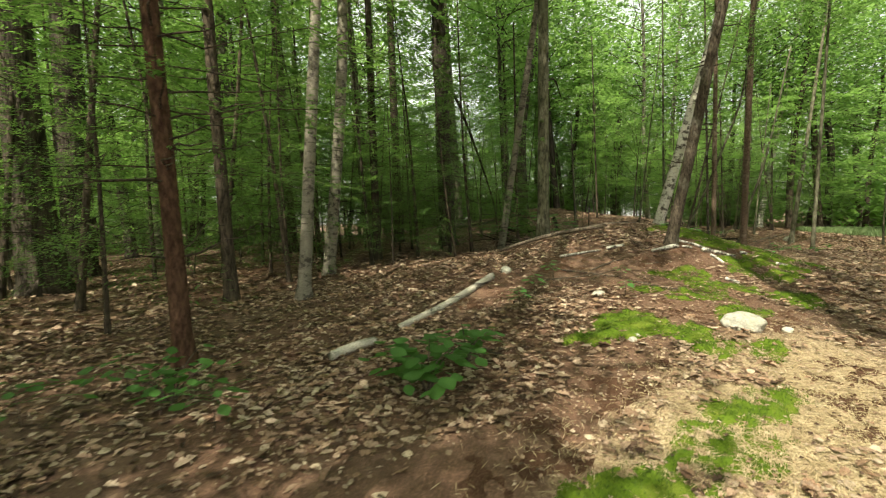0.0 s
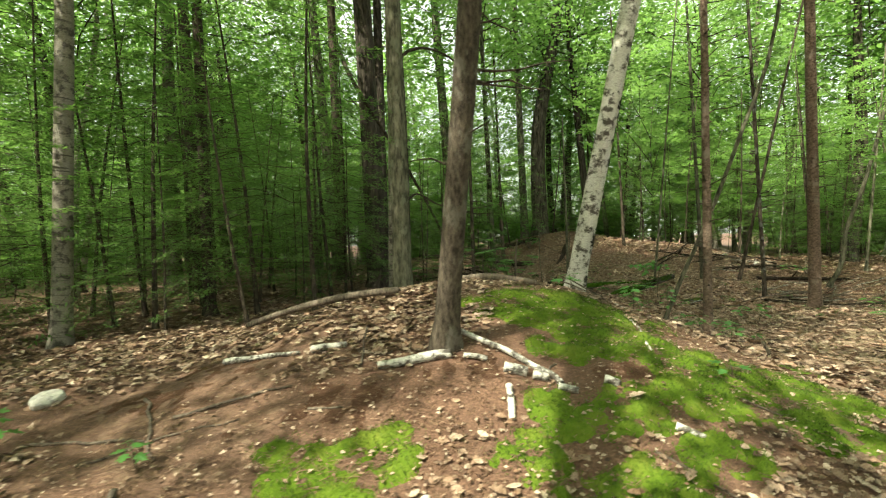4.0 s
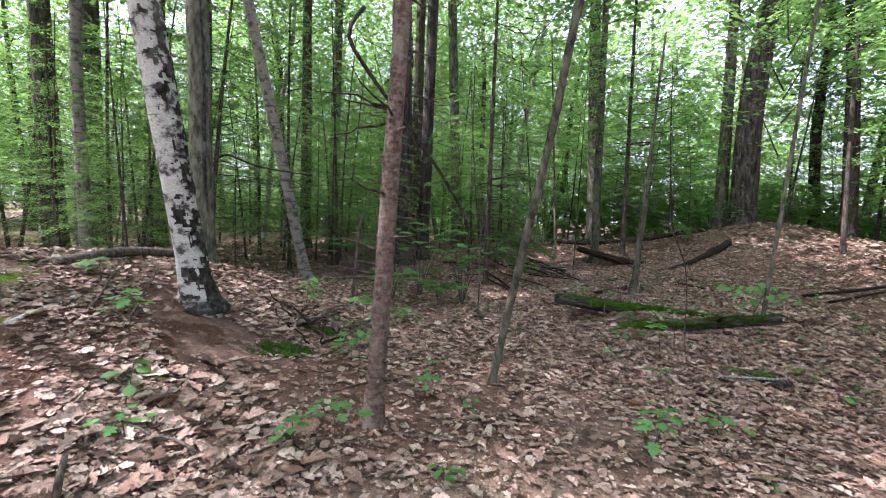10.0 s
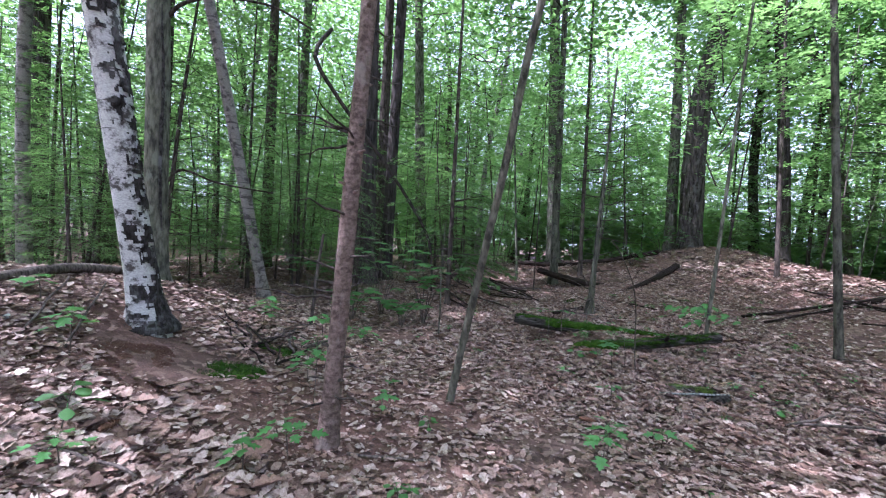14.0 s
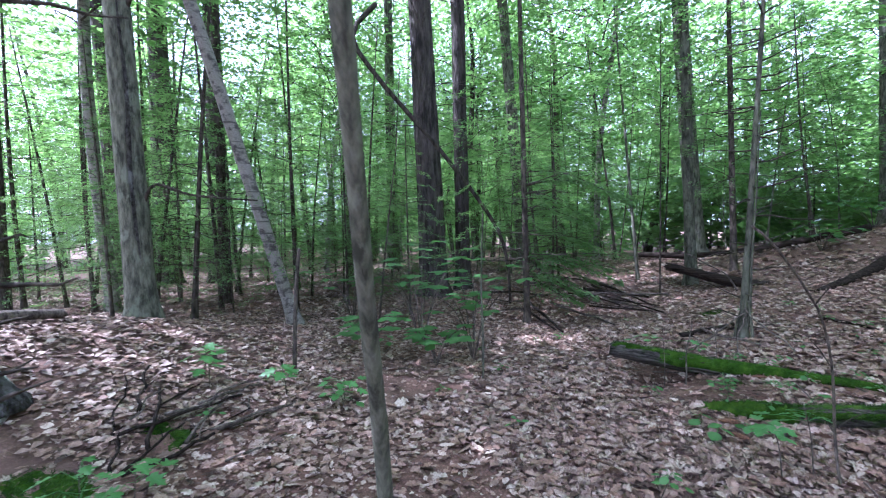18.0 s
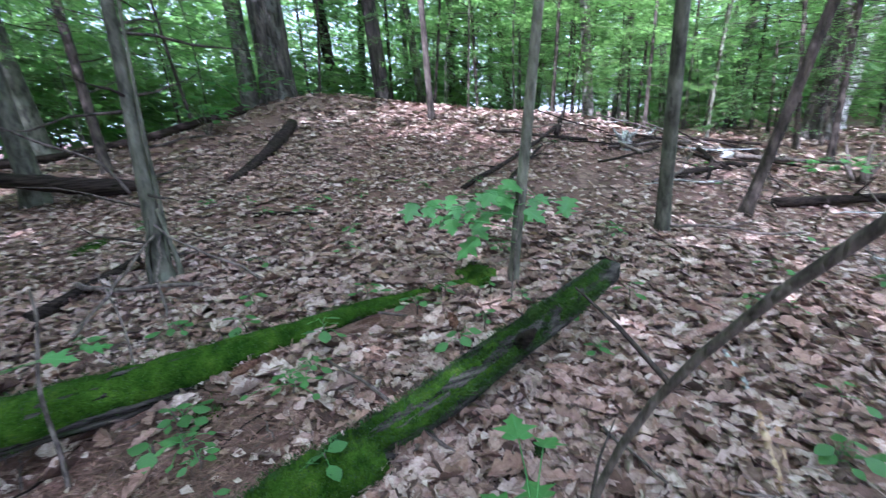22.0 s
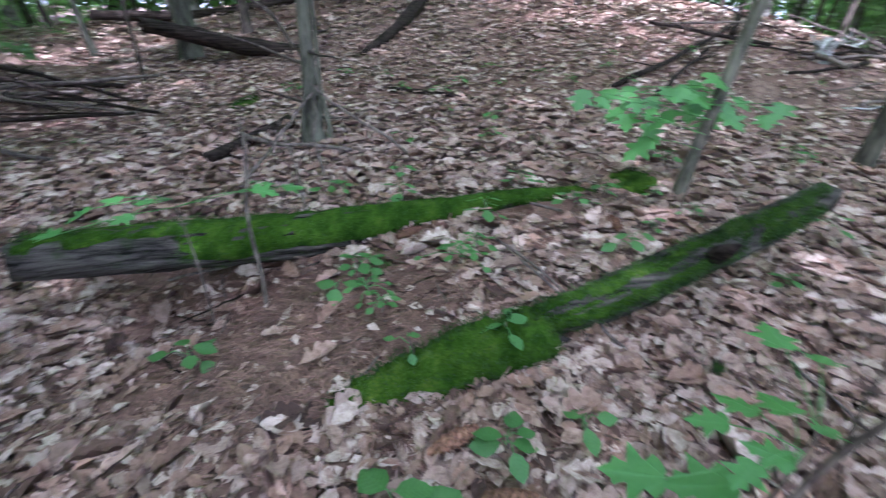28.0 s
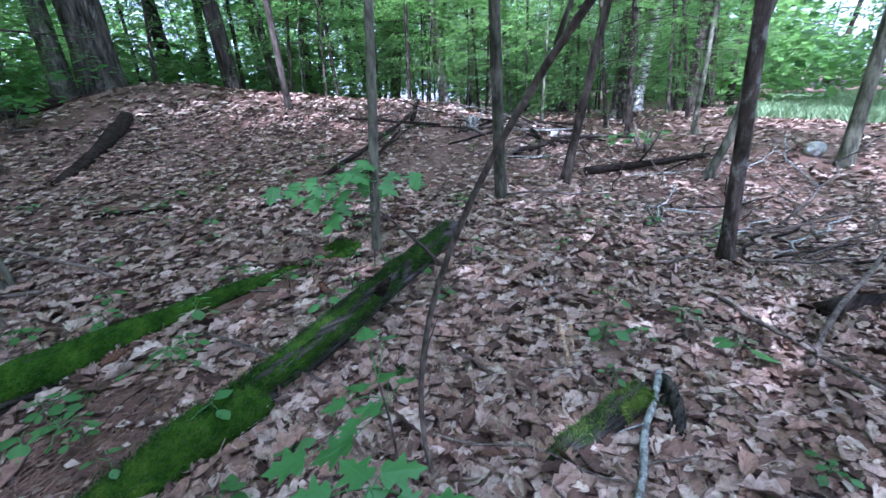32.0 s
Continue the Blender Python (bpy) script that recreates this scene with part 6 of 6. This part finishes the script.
moss_patch(1.72, 5.25, 0.30, 0.20, 50, 21, False, 0.02)
moss_patch(1.45, 5.80, 0.24, 0.16, 0, 22, False, 0.02)
moss_patch(4.30, 9.22, 0.05, 0.04, 0, 25, False)
moss_patch(4.58, 10.33, 0.20, 0.09, 20, 26, False, 0.04)
moss_patch(3.33, 9.80, 0.12, 0.08, 20, 27, False, 0.02)
moss_patch(2.3, 12.2, 0.22, 0.12, 60, 28, False, 0.02)


for a, b, c, d in ((4.22, 8.93, 4.58, 8.42), (4.38, 8.58, 4.39, 8.39), (3.83, 9.69, 4.05, 9.29), (4.55, 9.22, 4.6, 8.97), (4.74, 8.91, 4.91, 8.8), (4.61, 8.48, 4.83, 8.33)):
    stick(a, b, c, d, 0.0045, M_STICK, "thin dark twig lying across the leaf litter", "twig", 0.08, lift=0.03, group="fallen twigs", side_twigs=2)


# ---- green plants ----
def leaf_mesh(outline, mat, cup):
    v, f = lobed_leaves(np.zeros((1, 3)) + np.array([0.5, 0, 0]), np.array([[1.0, 0, 0]]), np.array([[0, 0, 1.0]]), np.array([1.0]), np.array([1.0]), outline, cup)
    return mesh_from("leaf", v, f, mat, False)


MAPLE = [leaf_mesh(MAPLE_LEAF, M_MAPLE, c) for c in (-0.12, 0.05, 0.14)]
OVAL = [leaf_mesh(OVAL_LEAF, M_FERN, c) for c in (-0.1, 0.12)]


def put_leaf(root, meshes, r, at, size, turn, tilt=18, droop=(2, 24)):
    m = pose(*at, r.uniform(-tilt, tilt), r.uniform(*droop), turn) @ Matrix.Scale(size, 4)
    part("leaf", meshes[int(r.integers(len(meshes)))], root, at=m)


def seedling(x, y, tall, n, size, kind="maple", spread=0.12, label=""):
    r = np.random.default_rng(int(abs(x * 517 + y * 331)) + 1)
    label = label or {"maple": "small maple seedling with flat green leaves", "oval": "low plant with oval green leaves"}[kind]
    root = thing("seedling", x, y, gz(x, y), label, "plant", "seedlings")
    lean = r.normal(0, 0.12, 2)
    top = np.array([lean[0] * tall, lean[1] * tall, tall])
    part("stem", mesh_from("stem", *tube(np.array([(0, 0, -0.03), top * 0.5 + (0.01, 0, 0), top]), [0.0035, 0.003, 0.0015], 5), M_STICK), root)
    meshes = MAPLE if kind == "maple" else OVAL
    for i in range(n):
        a = math.degrees(i * 2.4 + r.uniform(-0.4, 0.4))
        u = 1 - 0.55 * (i / max(1, n)) * r.uniform(0.6, 1)
        d = np.array([math.cos(radians(a)), math.sin(radians(a)), 0])
        off = d * spread * r.uniform(0.15, 1.0) * (0.5 + i / n)
        part("petiole", mesh_from("petiole", *tube(np.array([top * u * 0.92, top * u + off * 0.6 + (0, 0, 0.012), top * u + off]), 0.0014, 4, close=False), M_MAPLE), root)
        put_leaf(root, meshes, r, top * u + off, size * r.uniform(0.7, 1.15), a)
    return root


def placed_leaves(name, x, y, tall, places, label, category, leanto, meshes, facing=None):
    """A plant whose leaves hang at given places: x, y, z and size."""
    r = np.random.default_rng(int(abs(x * 91 + y * 57)))
    zb = gz(x, y)
    root = thing(name, x, y, zb, label, category)
    base = np.array([x, y, zb])
    top = np.array(leanto) - base
    line = curve_points([(0, 0, -0.03), tuple(top * 0.5 + np.array([0.01, 0.0, tall * 0.06])), tuple(top)], 12)
    part("stem", mesh_from("stem", *tube(line, np.linspace(0.005, 0.002, 12), 6), M_STICK), root)
    for px, py, pz, size in places:
        p = np.array([px, py, pz]) - base
        k = line[np.argmin(np.linalg.norm(line - p, axis=1))]
        d = p - k
        a = math.degrees(math.atan2(d[1], d[0])) + r.uniform(-25, 25)
        if facing is not None:
            a = facing + r.uniform(-60, 60)
        q = p - np.array([math.cos(radians(a)), math.sin(radians(a)), 0]) * size * 0.5
        part("petiole", mesh_from("petiole", *tube(np.array([k, (k + q) / 2 + (0, 0, 0.01), q]), 0.0014, 4, close=False), M_MAPLE), root)
        put_leaf(root, meshes, r, q, size, a, 12 if facing is None else 16, (2, 24) if facing is None else (22, 46))
    return root


placed_leaves("maple_seedling", 4.02, 8.80, 0.45, [(4.048, 8.934, 0.66, 0.085), (4.088, 8.87, 0.66, 0.065), (4.063, 8.89, 0.55, 0.088), (4.09, 8.808, 0.55, 0.06), (3.975, 8.889, 0.55, 0.077), (3.894, 8.858, 0.55, 0.068), (3.949, 8.788, 0.55, 0.075), (3.882, 8.754, 0.55, 0.065), (3.843, 8.787, 0.5, 0.112), (3.743, 8.818, 0.5, 0.105)], "leafy maple seedling with broad bright green leaves", "plant", (3.98, 8.76, 0.62), MAPLE)
placed_leaves("maple_seedling", 3.90, 8.66, 0.38, [(3.856, 8.693, 0.5, 0.098), (3.941, 8.611, 0.5, 0.10), (3.754, 8.688, 0.5, 0.09), (3.863, 8.585, 0.5, 0.065), (3.906, 8.536, 0.5, 0.06), (3.778, 8.583, 0.5, 0.115), (3.967, 8.484, 0.5, 0.10), (3.836, 8.47, 0.5, 0.11)], "leafy maple seedling with broad bright green leaves", "plant", (3.86, 8.62, 0.50), MAPLE)
placed_leaves("maple_branchlet", 4.63, 9.96, 0.5, [(4.28, 10.36, 0.85, 0.13), (4.40, 10.35, 0.85, 0.13), (4.50, 10.43, 0.78, 0.15), (4.48, 10.26, 0.75, 0.13), (4.61, 10.22, 0.78, 0.16), (4.84, 10.33, 0.78, 0.14), (4.52, 10.24, 0.66, 0.16), (4.9, 10.30, 0.74, 0.15), (4.87, 10.08, 0.79, 0.13), (4.98, 10.0, 0.84, 0.12), (5.12, 10.18, 0.76, 0.12), (4.77, 10.12, 0.95, 0.14), (4.70, 10.36, 0.68, 0.14)] + [(4.72 + 0.36 * math.cos(k * 2.4) * (k % 5 + 1) / 5, 10.24 + 0.17 * math.sin(k * 2.4) * (k % 5 + 1) / 5, 0.80 + 0.03 * (k % 4), 0.085 + 0.01 * (k % 4)) for k in range(18)], "flat spray of maple leaves low on the sapling", "sapling", (4.84, 10.19, 0.95), MAPLE, -120)
placed_leaves("maple_seedling", 2.72, 9.78, 0.4, [(2.46, 9.72, 0.62, 0.08), (2.52, 9.80, 0.63, 0.07), (2.58, 9.71, 0.60, 0.07), (2.40, 9.66, 0.58, 0.08), (2.62, 9.78, 0.62, 0.06), (2.98, 9.84, 0.63, 0.09), (3.06, 9.90, 0.62, 0.08)], "maple seedling leaning over the mossy log", "plant", (2.70, 9.80, 0.62), MAPLE)
seedling(4.32, 6.22, 0.34, 11, 0.10)
seedling(4.30, 6.55, 0.26, 8, 0.10)
seedling(4.07, 7.72, 0.22, 7, 0.08, "oval")
seedling(3.47, 7.97, 0.20, 10, 0.07, "oval", 0.09)
seedling(4.61, 6.91, 0.15, 6, 0.09)
seedling(2.17, 5.59, 0.30, 8, 0.10)
seedling(6.47, 6.46, 0.24, 6, 0.11)
seedling(6.71, 6.11, 0.16, 6, 0.09)
seedling(2.82, 5.75, 0.20, 7, 0.08)
seedling(2.84, 4.91, 0.24, 9, 0.085)
seedling(2.83, 4.63, 0.20, 8, 0.085)
seedling(2.32, 4.01, 0.16, 7, 0.07)
seedling(2.07, 4.07, 0.22, 7, 0.10, "oval")
seedling(0.76, 4.30, 0.20, 6, 0.12)
seedling(0.87, 6.15, 0.26, 7, 0.11)
seedling(2.45, 5.42, 0.55, 16, 0.07, "maple", 0.14)
seedling(1.46, 7.00, 0.16, 10, 0.09, "oval", 0.16)
seedling(1.12, 6.66, 0.28, 9, 0.11)
seedling(0.76, 6.13, 0.30, 9, 0.12)
seedling(1.36, 7.05, 0.20, 12, 0.09, "maple", 0.2)
seedling(0.31, 8.10, 0.20, 7, 0.10)
seedling(-7.26, 0.56, 0.30, 12, 0.10, "oval", 0.2)
seedling(-6.51, -0.20, 0.30, 14, 0.10, "oval", 0.25)
seedling(-7.65, 0.12, 0.30, 14, 0.10, "oval", 0.25)
seedling(-6.9, 0.1, 0.25, 10, 0.10, "oval", 0.2)
seedling(-3.07, 1.96, 0.30, 9, 0.09)
seedling(-3.48, 1.66, 0.26, 9, 0.10)
seedling(-3.87, 1.22, 0.30, 10, 0.11)
seedling(-2.21, 1.78, 0.16, 6, 0.07)
seedling(-2.65, 1.12, 0.18, 5, 0.09)
seedling(5.85, 5.09, 0.22, 14, 0.11, "oval", 0.16)
seedling(5.60, 5.45, 0.20, 8, 0.09)
seedling(8.53, 6.57, 0.22, 9, 0.10, "oval")
seedling(1.23, 2.46, 0.12, 5, 0.09)
seedling(1.44, 4.28, 0.32, 8, 0.11)
seedling(3.29, 9.61, 0.08, 9, 0.035, "oval", 0.07)
seedling(3.61, 9.70, 0.10, 14, 0.04, "oval", 0.10)
seedling(3.18, 9.65, 0.06, 3, 0.08, "oval", 0.04)
seedling(3.69, 9.78, 0.09, 10, 0.04, "oval", 0.09)
seedling(3.33, 9.53, 0.08, 9, 0.035, "oval", 0.07)
seedling(5.55, 8.71, 0.08, 7, 0.045, "oval", 0.08)
seedling(5.46, 8.47, 0.10, 4, 0.11, "oval", 0.05)
seedling(9.45, 10.84, 0.30, 14, 0.12, "maple", 0.3)
seedling(8.9, 10.95, 0.30, 12, 0.12, "maple", 0.3)
seedling(3.50, 8.85, 0.10, 3, 0.12, "oval", 0.05)
seedling(3.35, 8.95, 0.10, 3, 0.11, "oval", 0.05)
seedling(5.85, 5.45, 0.2, 9, 0.10)
for i in range(112):
    a, b = (random.uniform(0.5, 8.5), random.uniform(5.0, 12.5)) if i < 46 else (random.uniform(2.6, 7.2), random.uniform(8.6, 12.6))
    if min(math.hypot(a - r[1], b - r[2]) for r in PATH) > 0.6:
        seedling(a, b, random.uniform(0.06, 0.13), random.randint(3, 6), random.uniform(0.035, 0.07), "oval", 0.06, "tiny green seedling among dry leaves")


def shrub(x, y, tall, radius, n, size, label, category="shrub"):
    """A leafy bush: stems and many leaves in loose layers."""
    r = np.random.default_rng(int(abs(x * 77 + y * 39)) + 2)
    root = thing("shrub", x, y, gz(x, y), label, category, "shrubs")
    for i in range(7):
        a = i * 0.9 + r.uniform(0, 0.5)
        end = np.array([math.cos(a) * radius * r.uniform(0.4, 1), math.sin(a) * radius * r.uniform(0.4, 1), tall * r.uniform(0.6, 1)])
        line = curve_points([(0, 0, -0.05), tuple(end * (0.35, 0.35, 0.6)), tuple(end)], 10)
        part("stem", mesh_from("stem", *tube(line, np.linspace(0.009, 0.002, 10), 5), M_STICK), root)
        if "whorls" in label or "layers" in label:
            for k in range(max(2, n // 30)):
                p = line[9 - 2 * k] + r.normal(0, 1, 3) * (radius * 0.16, radius * 0.16, tall * 0.02)
                part("twig", mesh_from("twig", *tube(np.array([line[max(3, 7 - 2 * k)], (line[max(3, 7 - 2 * k)] + p) / 2 + (0, 0, 0.01), p]), 0.0018, 4, close=False), M_STICK), root)
                a = r.uniform(0, 360)
                for j in range(5):
                    put_leaf(root, OVAL, r, p, size * r.uniform(0.75, 1.15), a + 72 * j + r.uniform(-14, 14), 9, (2, 16))
            continue
        for k in range(n // 7):
            p = line[int(r.integers(4, 10))] + r.normal(0, 1, 3) * (radius * 0.28, radius * 0.28, tall * 0.06)
            put_leaf(root, OVAL, r, p, size * r.uniform(0.7, 1.2), r.uniform(0, 360), 20)
    return root


shrub(-5.16, -0.02, 0.42, 0.36, 98, 0.135, "bushy green plant with long leaves on the bank")
shrub(-4.75, 0.35, 0.32, 0.30, 56, 0.12, "bushy green plant with long leaves on the bank")
shrub(0.97, 8.86, 1.4, 0.75, 98, 0.15, "open shrub with layers of broad green leaves")
shrub(0.3, 8.6, 1.3, 0.7, 84, 0.15, "open shrub with layers of broad green leaves")
shrub(-6.9, 0.3, 0.35, 0.4, 49, 0.10, "low green bush under the conifer")
shrub(3.4, 17.2, 0.7, 0.9, 77, 0.16, "low green growth at the oak's foot")
shrub(2.9, 15.6, 0.6, 0.6, 56, 0.14, "low green growth at the oak's foot")
shrub(0.94, 8.33, 0.45, 0.38, 35, 0.15, "young beech with whorls of long green leaves")
shrub(0.42, 7.82, 0.5, 0.42, 42, 0.15, "young beech with whorls of long green leaves")
shrub(-1.17, 8.42, 0.8, 0.65, 56, 0.15, "young beech with whorls of long green leaves")
upright("bare_sapling", [(1.54, 8.46, gz(1.54, 8.46) - 0.05), (1.53, 8.48, 0.7), (1.50, 8.50, 1.2), (1.52, 8.52, 1.9)], 0.013, 0.006, M_GREYBARK, "thin pale sapling stem beside the young beech", "sapling")


# ---- dry leaves and needles on the ground ----
def litter(name, n, xs, ys, near, far, size, outline, seed, label, curl=(-0.35, 0.6), tilt=0.2, least=0.0):
    r = np.random.default_rng(seed)
    x, y = r.uniform(*xs, n * 5), r.uniform(*ys, n * 5)
    d = np.full(len(x), 99.0)
    for p in WALKED[::2]:
        d = np.minimum(d, np.hypot(x - p[0], y - p[1]))
    dens = 0.72 + 0.4 * value_noise(x, y, 1.3, 21) + 0.35 * value_noise(x, y, 0.5, 22)
    bare = np.exp(-(((x + 2.2) / 1.9) ** 2 + ((y - 1.9) / 0.9) ** 2)) + 1.3 * np.exp(-(((x - 3.25) / 0.8) ** 2 + ((y - 9.55) / 0.42) ** 2)) + 0.7 * np.exp(-(((x - 0.6) / 1.5) ** 2 + ((y - 2.7) / 0.9) ** 2)) + 0.6 * np.exp(-(((x - 1.5) / 0.8) ** 2 + ((y - 4.9) / 0.6) ** 2)) + 0.55 * np.exp(-(((x + 4.0) / 3.0) ** 2 + ((y + 0.6) / 1.6) ** 2)) + 0.35 * np.exp(-(((x - 3.0) / 1.6) ** 2 + ((y - 6.4) / 0.8) ** 2)) + 0.5 * np.exp(-(((x - 3.6) / 2.2) ** 2 + ((y - 2.9) / 1.1) ** 2)) + 0.3 * np.exp(-(((x - 3.8) / 1.1) ** 2 + ((y - 4.7) / 0.8) ** 2)) - 0.7 * np.exp(-(((x - 2.5) / 0.7) ** 2 + ((y - 4.1) / 0.7) ** 2))
    dens = dens - 0.75 * bare
    for cx, cy, rad in MOSSY:
        if isinstance(rad, tuple):
            c, s = math.cos(radians(rad[2])), math.sin(radians(rad[2]))
            u, w = ((x - cx) * c + (y - cy) * s) / rad[0], ((y - cy) * c - (x - cx) * s) / rad[1]
            dens = dens - 0.6 * np.clip(1.6 - 1.5 * np.hypot(u, w), 0, 1)
        else:
            dens = dens - 0.62 * (np.hypot(x - cx, y - cy) < rad * 0.62)
    dens = np.maximum(dens, least)
    ok = (d > near) & (d < far) & (r.uniform(0, 1, len(x)) < dens)
    x, y = x[ok][:n], y[ok][:n]
    m = len(x)
    e = 0.03
    nx = -(ground_z(x + e, y) - ground_z(x - e, y)) / (2 * e)
    ny = -(ground_z(x, y + e) - ground_z(x, y - e)) / (2 * e)
    normal = unit(np.stack([nx, ny, np.ones(m)], 1) + r.normal(0, tilt, (m, 3)))
    a = r.uniform(0, 2 * np.pi, m)
    along = np.stack([np.cos(a), np.sin(a), r.normal(0, 0.15, m)], 1)
    L = size * r.uniform(0.55, 1.25, m)
    c = np.stack([x, y, ground_z(x, y) + 0.005 + r.uniform(0, 0.024, m)], 1)
    if outline is None:
        v, f = leaf_blades(c, along, normal, L, L * 0.6, 0.25)
    else:
        v, f = lobed_leaves(c, along, normal, L, L * r.uniform(0.6, 0.95, m), outline, r.uniform(*curl, m))
    return tagged(new(name, mesh_from(name, v, f, M_LITTER, False)), label, "leaf litter", kind="stuff")


litter("leaf_litter", 21000, (-7.5, 9.5), (-4.5, 13), 0.0, 3.0, 0.100, OAK_LEAF, 1, "curled brown and tan oak leaves strewn over the ground", (-0.7, 0.9), 0.28)
litter("leaf_litter", 6000, (-7.5, 9.5), (-4.5, 13), 0.0, 3.0, 0.064, MAPLE_LEAF, 4, "crumpled pale maple leaves strewn over the ground")
litter("leaf_litter", 28000, (-7.5, 9.5), (-4.5, 13), 0.0, 3.4, 0.066, OVAL_LEAF, 5, "small curled beech leaves strewn over the ground")
litter("leaf_litter", 90000, (-9, 12), (-5, 16), 2.8, 6.5, 0.074, None, 2, "brown and tan dry leaves strewn over the ground")
litter("leaf_litter", 10500, (1.6, 6.8), (7.4, 12), 0.0, 3.2, 0.112, OAK_LEAF, 6, "tan oak leaves lying thick round the mossy logs", (-1.1, 1.2), 0.36)
litter("leaf_litter", 20000, (1.6, 6.8), (7.4, 12), 0.0, 3.4, 0.062, OVAL_LEAF, 7, "small tan beech leaves lying thick round the mossy logs", (-1.0, 1.2), 0.4)
litter("leaf_crumbs", 70000, (-7.5, 9.5), (-4.5, 13), 0.0, 3.4, 0.032, None, 8, "small broken bits of dry leaf among the litter")
litter("leaf_litter", 420, (1.8, 3.2), (3.5, 4.8), 0.0, 3.0, 0.15, OAK_LEAF, 23, "heap of broad tan oak leaves below the birch", (-0.6, 0.8), 0.3, 0.6)
litter("leaf_crumbs", 1800, (2.1, 4.2), (9.1, 10.0), 0.0, 3.0, 0.040, None, 18, "crumbled leaf and needles round the mossy logs", least=0.3)
litter("leaf_litter", 70, (2.1, 4.2), (9.1, 10.0), 0.0, 3.0, 0.11, OAK_LEAF, 19, "scattered oak leaves on the needle mat", (-0.8, 0.9), 0.3, 0.8)
litter("leaf_crumbs", 20000, (-5, 6.0), (-1.5, 4.6), 0.0, 3.4, 0.034, None, 20, "crumbled leaf on the red needle duff of the mound", least=0.5)
litter("leaf_litter", 80000, (-18, 20), (-14, 25), 6.0, 16.0, 0.12, None, 3, "brown dry leaves strewn farther into the wood")
r = np.random.default_rng(9)
m = 46000
x = np.concatenate([r.normal(-2.0, 1.5, 12000), r.uniform(-5, 8, 12000), r.normal(3.0, 0.6, 14000), r.normal(1.2, 0.9, 8000)])
y = np.concatenate([r.normal(1.6, 0.9, 12000), r.uniform(0, 11, 12000), r.normal(9.5, 0.3, 14000), r.normal(3.6, 0.9, 8000)])
a = r.uniform(0, 2 * np.pi, m)
v, f = leaf_blades(np.stack([x, y, ground_z(x, y) + 0.016], 1), np.stack([np.cos(a), np.sin(a), r.normal(0, 0.1, m)], 1), np.stack([np.zeros(m), np.zeros(m), np.ones(m)], 1) + r.normal(0, 0.3, (m, 3)), r.uniform(0.05, 0.12, m), 0.0045, 0.1)
tagged(new("needle_litter", mesh_from("needle_litter", v, f, M_NEEDLE_DUFF, False)), "fallen red-brown pine needles on the ground", "needles", kind="stuff")

# ---- dry grass and needles, coloured pale to brighten the sunlit patch of the bank ----
r = np.random.default_rng(15)
m = 15000
u, w = r.normal(0, 0.95, m), r.normal(0, 0.42, m)
x, y = -3.4 + 0.88 * u - 0.48 * w, -1.15 + 0.48 * u + 0.88 * w
a = r.uniform(0, 2 * np.pi, m)
v, f = leaf_blades(np.stack([x, y, ground_z(x, y) + 0.014], 1), np.stack([np.cos(a), np.sin(a), r.uniform(0, 0.5, m)], 1), np.stack([np.zeros(m), np.zeros(m), np.ones(m)], 1) + r.normal(0, 0.4, (m, 3)), r.uniform(0.04, 0.10, m), 0.004, 0.1)
tagged(new("dry_grass", mesh_from("dry_grass", v, f, M_SUNLIT_STRAW, False)), "pale straw and dry needles strewn to brighten the sunlit bank", "dry grass", kind="stuff")

# ---- grass in the sunny gap ----
r = np.random.default_rng(12)
m = 16000
x = 14.0 + 14 * r.uniform(0, 1, m) ** 1.2
y = 8.4 + (x - 11.5) * 0.08 + r.uniform(0, 1, m) * (2.6 + (x - 11.5) * 0.14)
a = r.uniform(0, 2 * np.pi, m)
up = np.stack([0.5 * np.cos(a), 0.5 * np.sin(a), np.ones(m)], 1)
L = r.uniform(0.10, 0.28, m)
v, f = leaf_blades(np.stack([x, y, ground_z(x, y) + L * 0.4], 1), up, np.stack([np.sin(a), np.cos(a), np.zeros(m)], 1), L, L * 0.16, 0.1)
tagged(new("grass", mesh_from("grass", v, f, M_GRASS, False)), "short pale green grass in a sunny gap", "grass", kind="stuff")
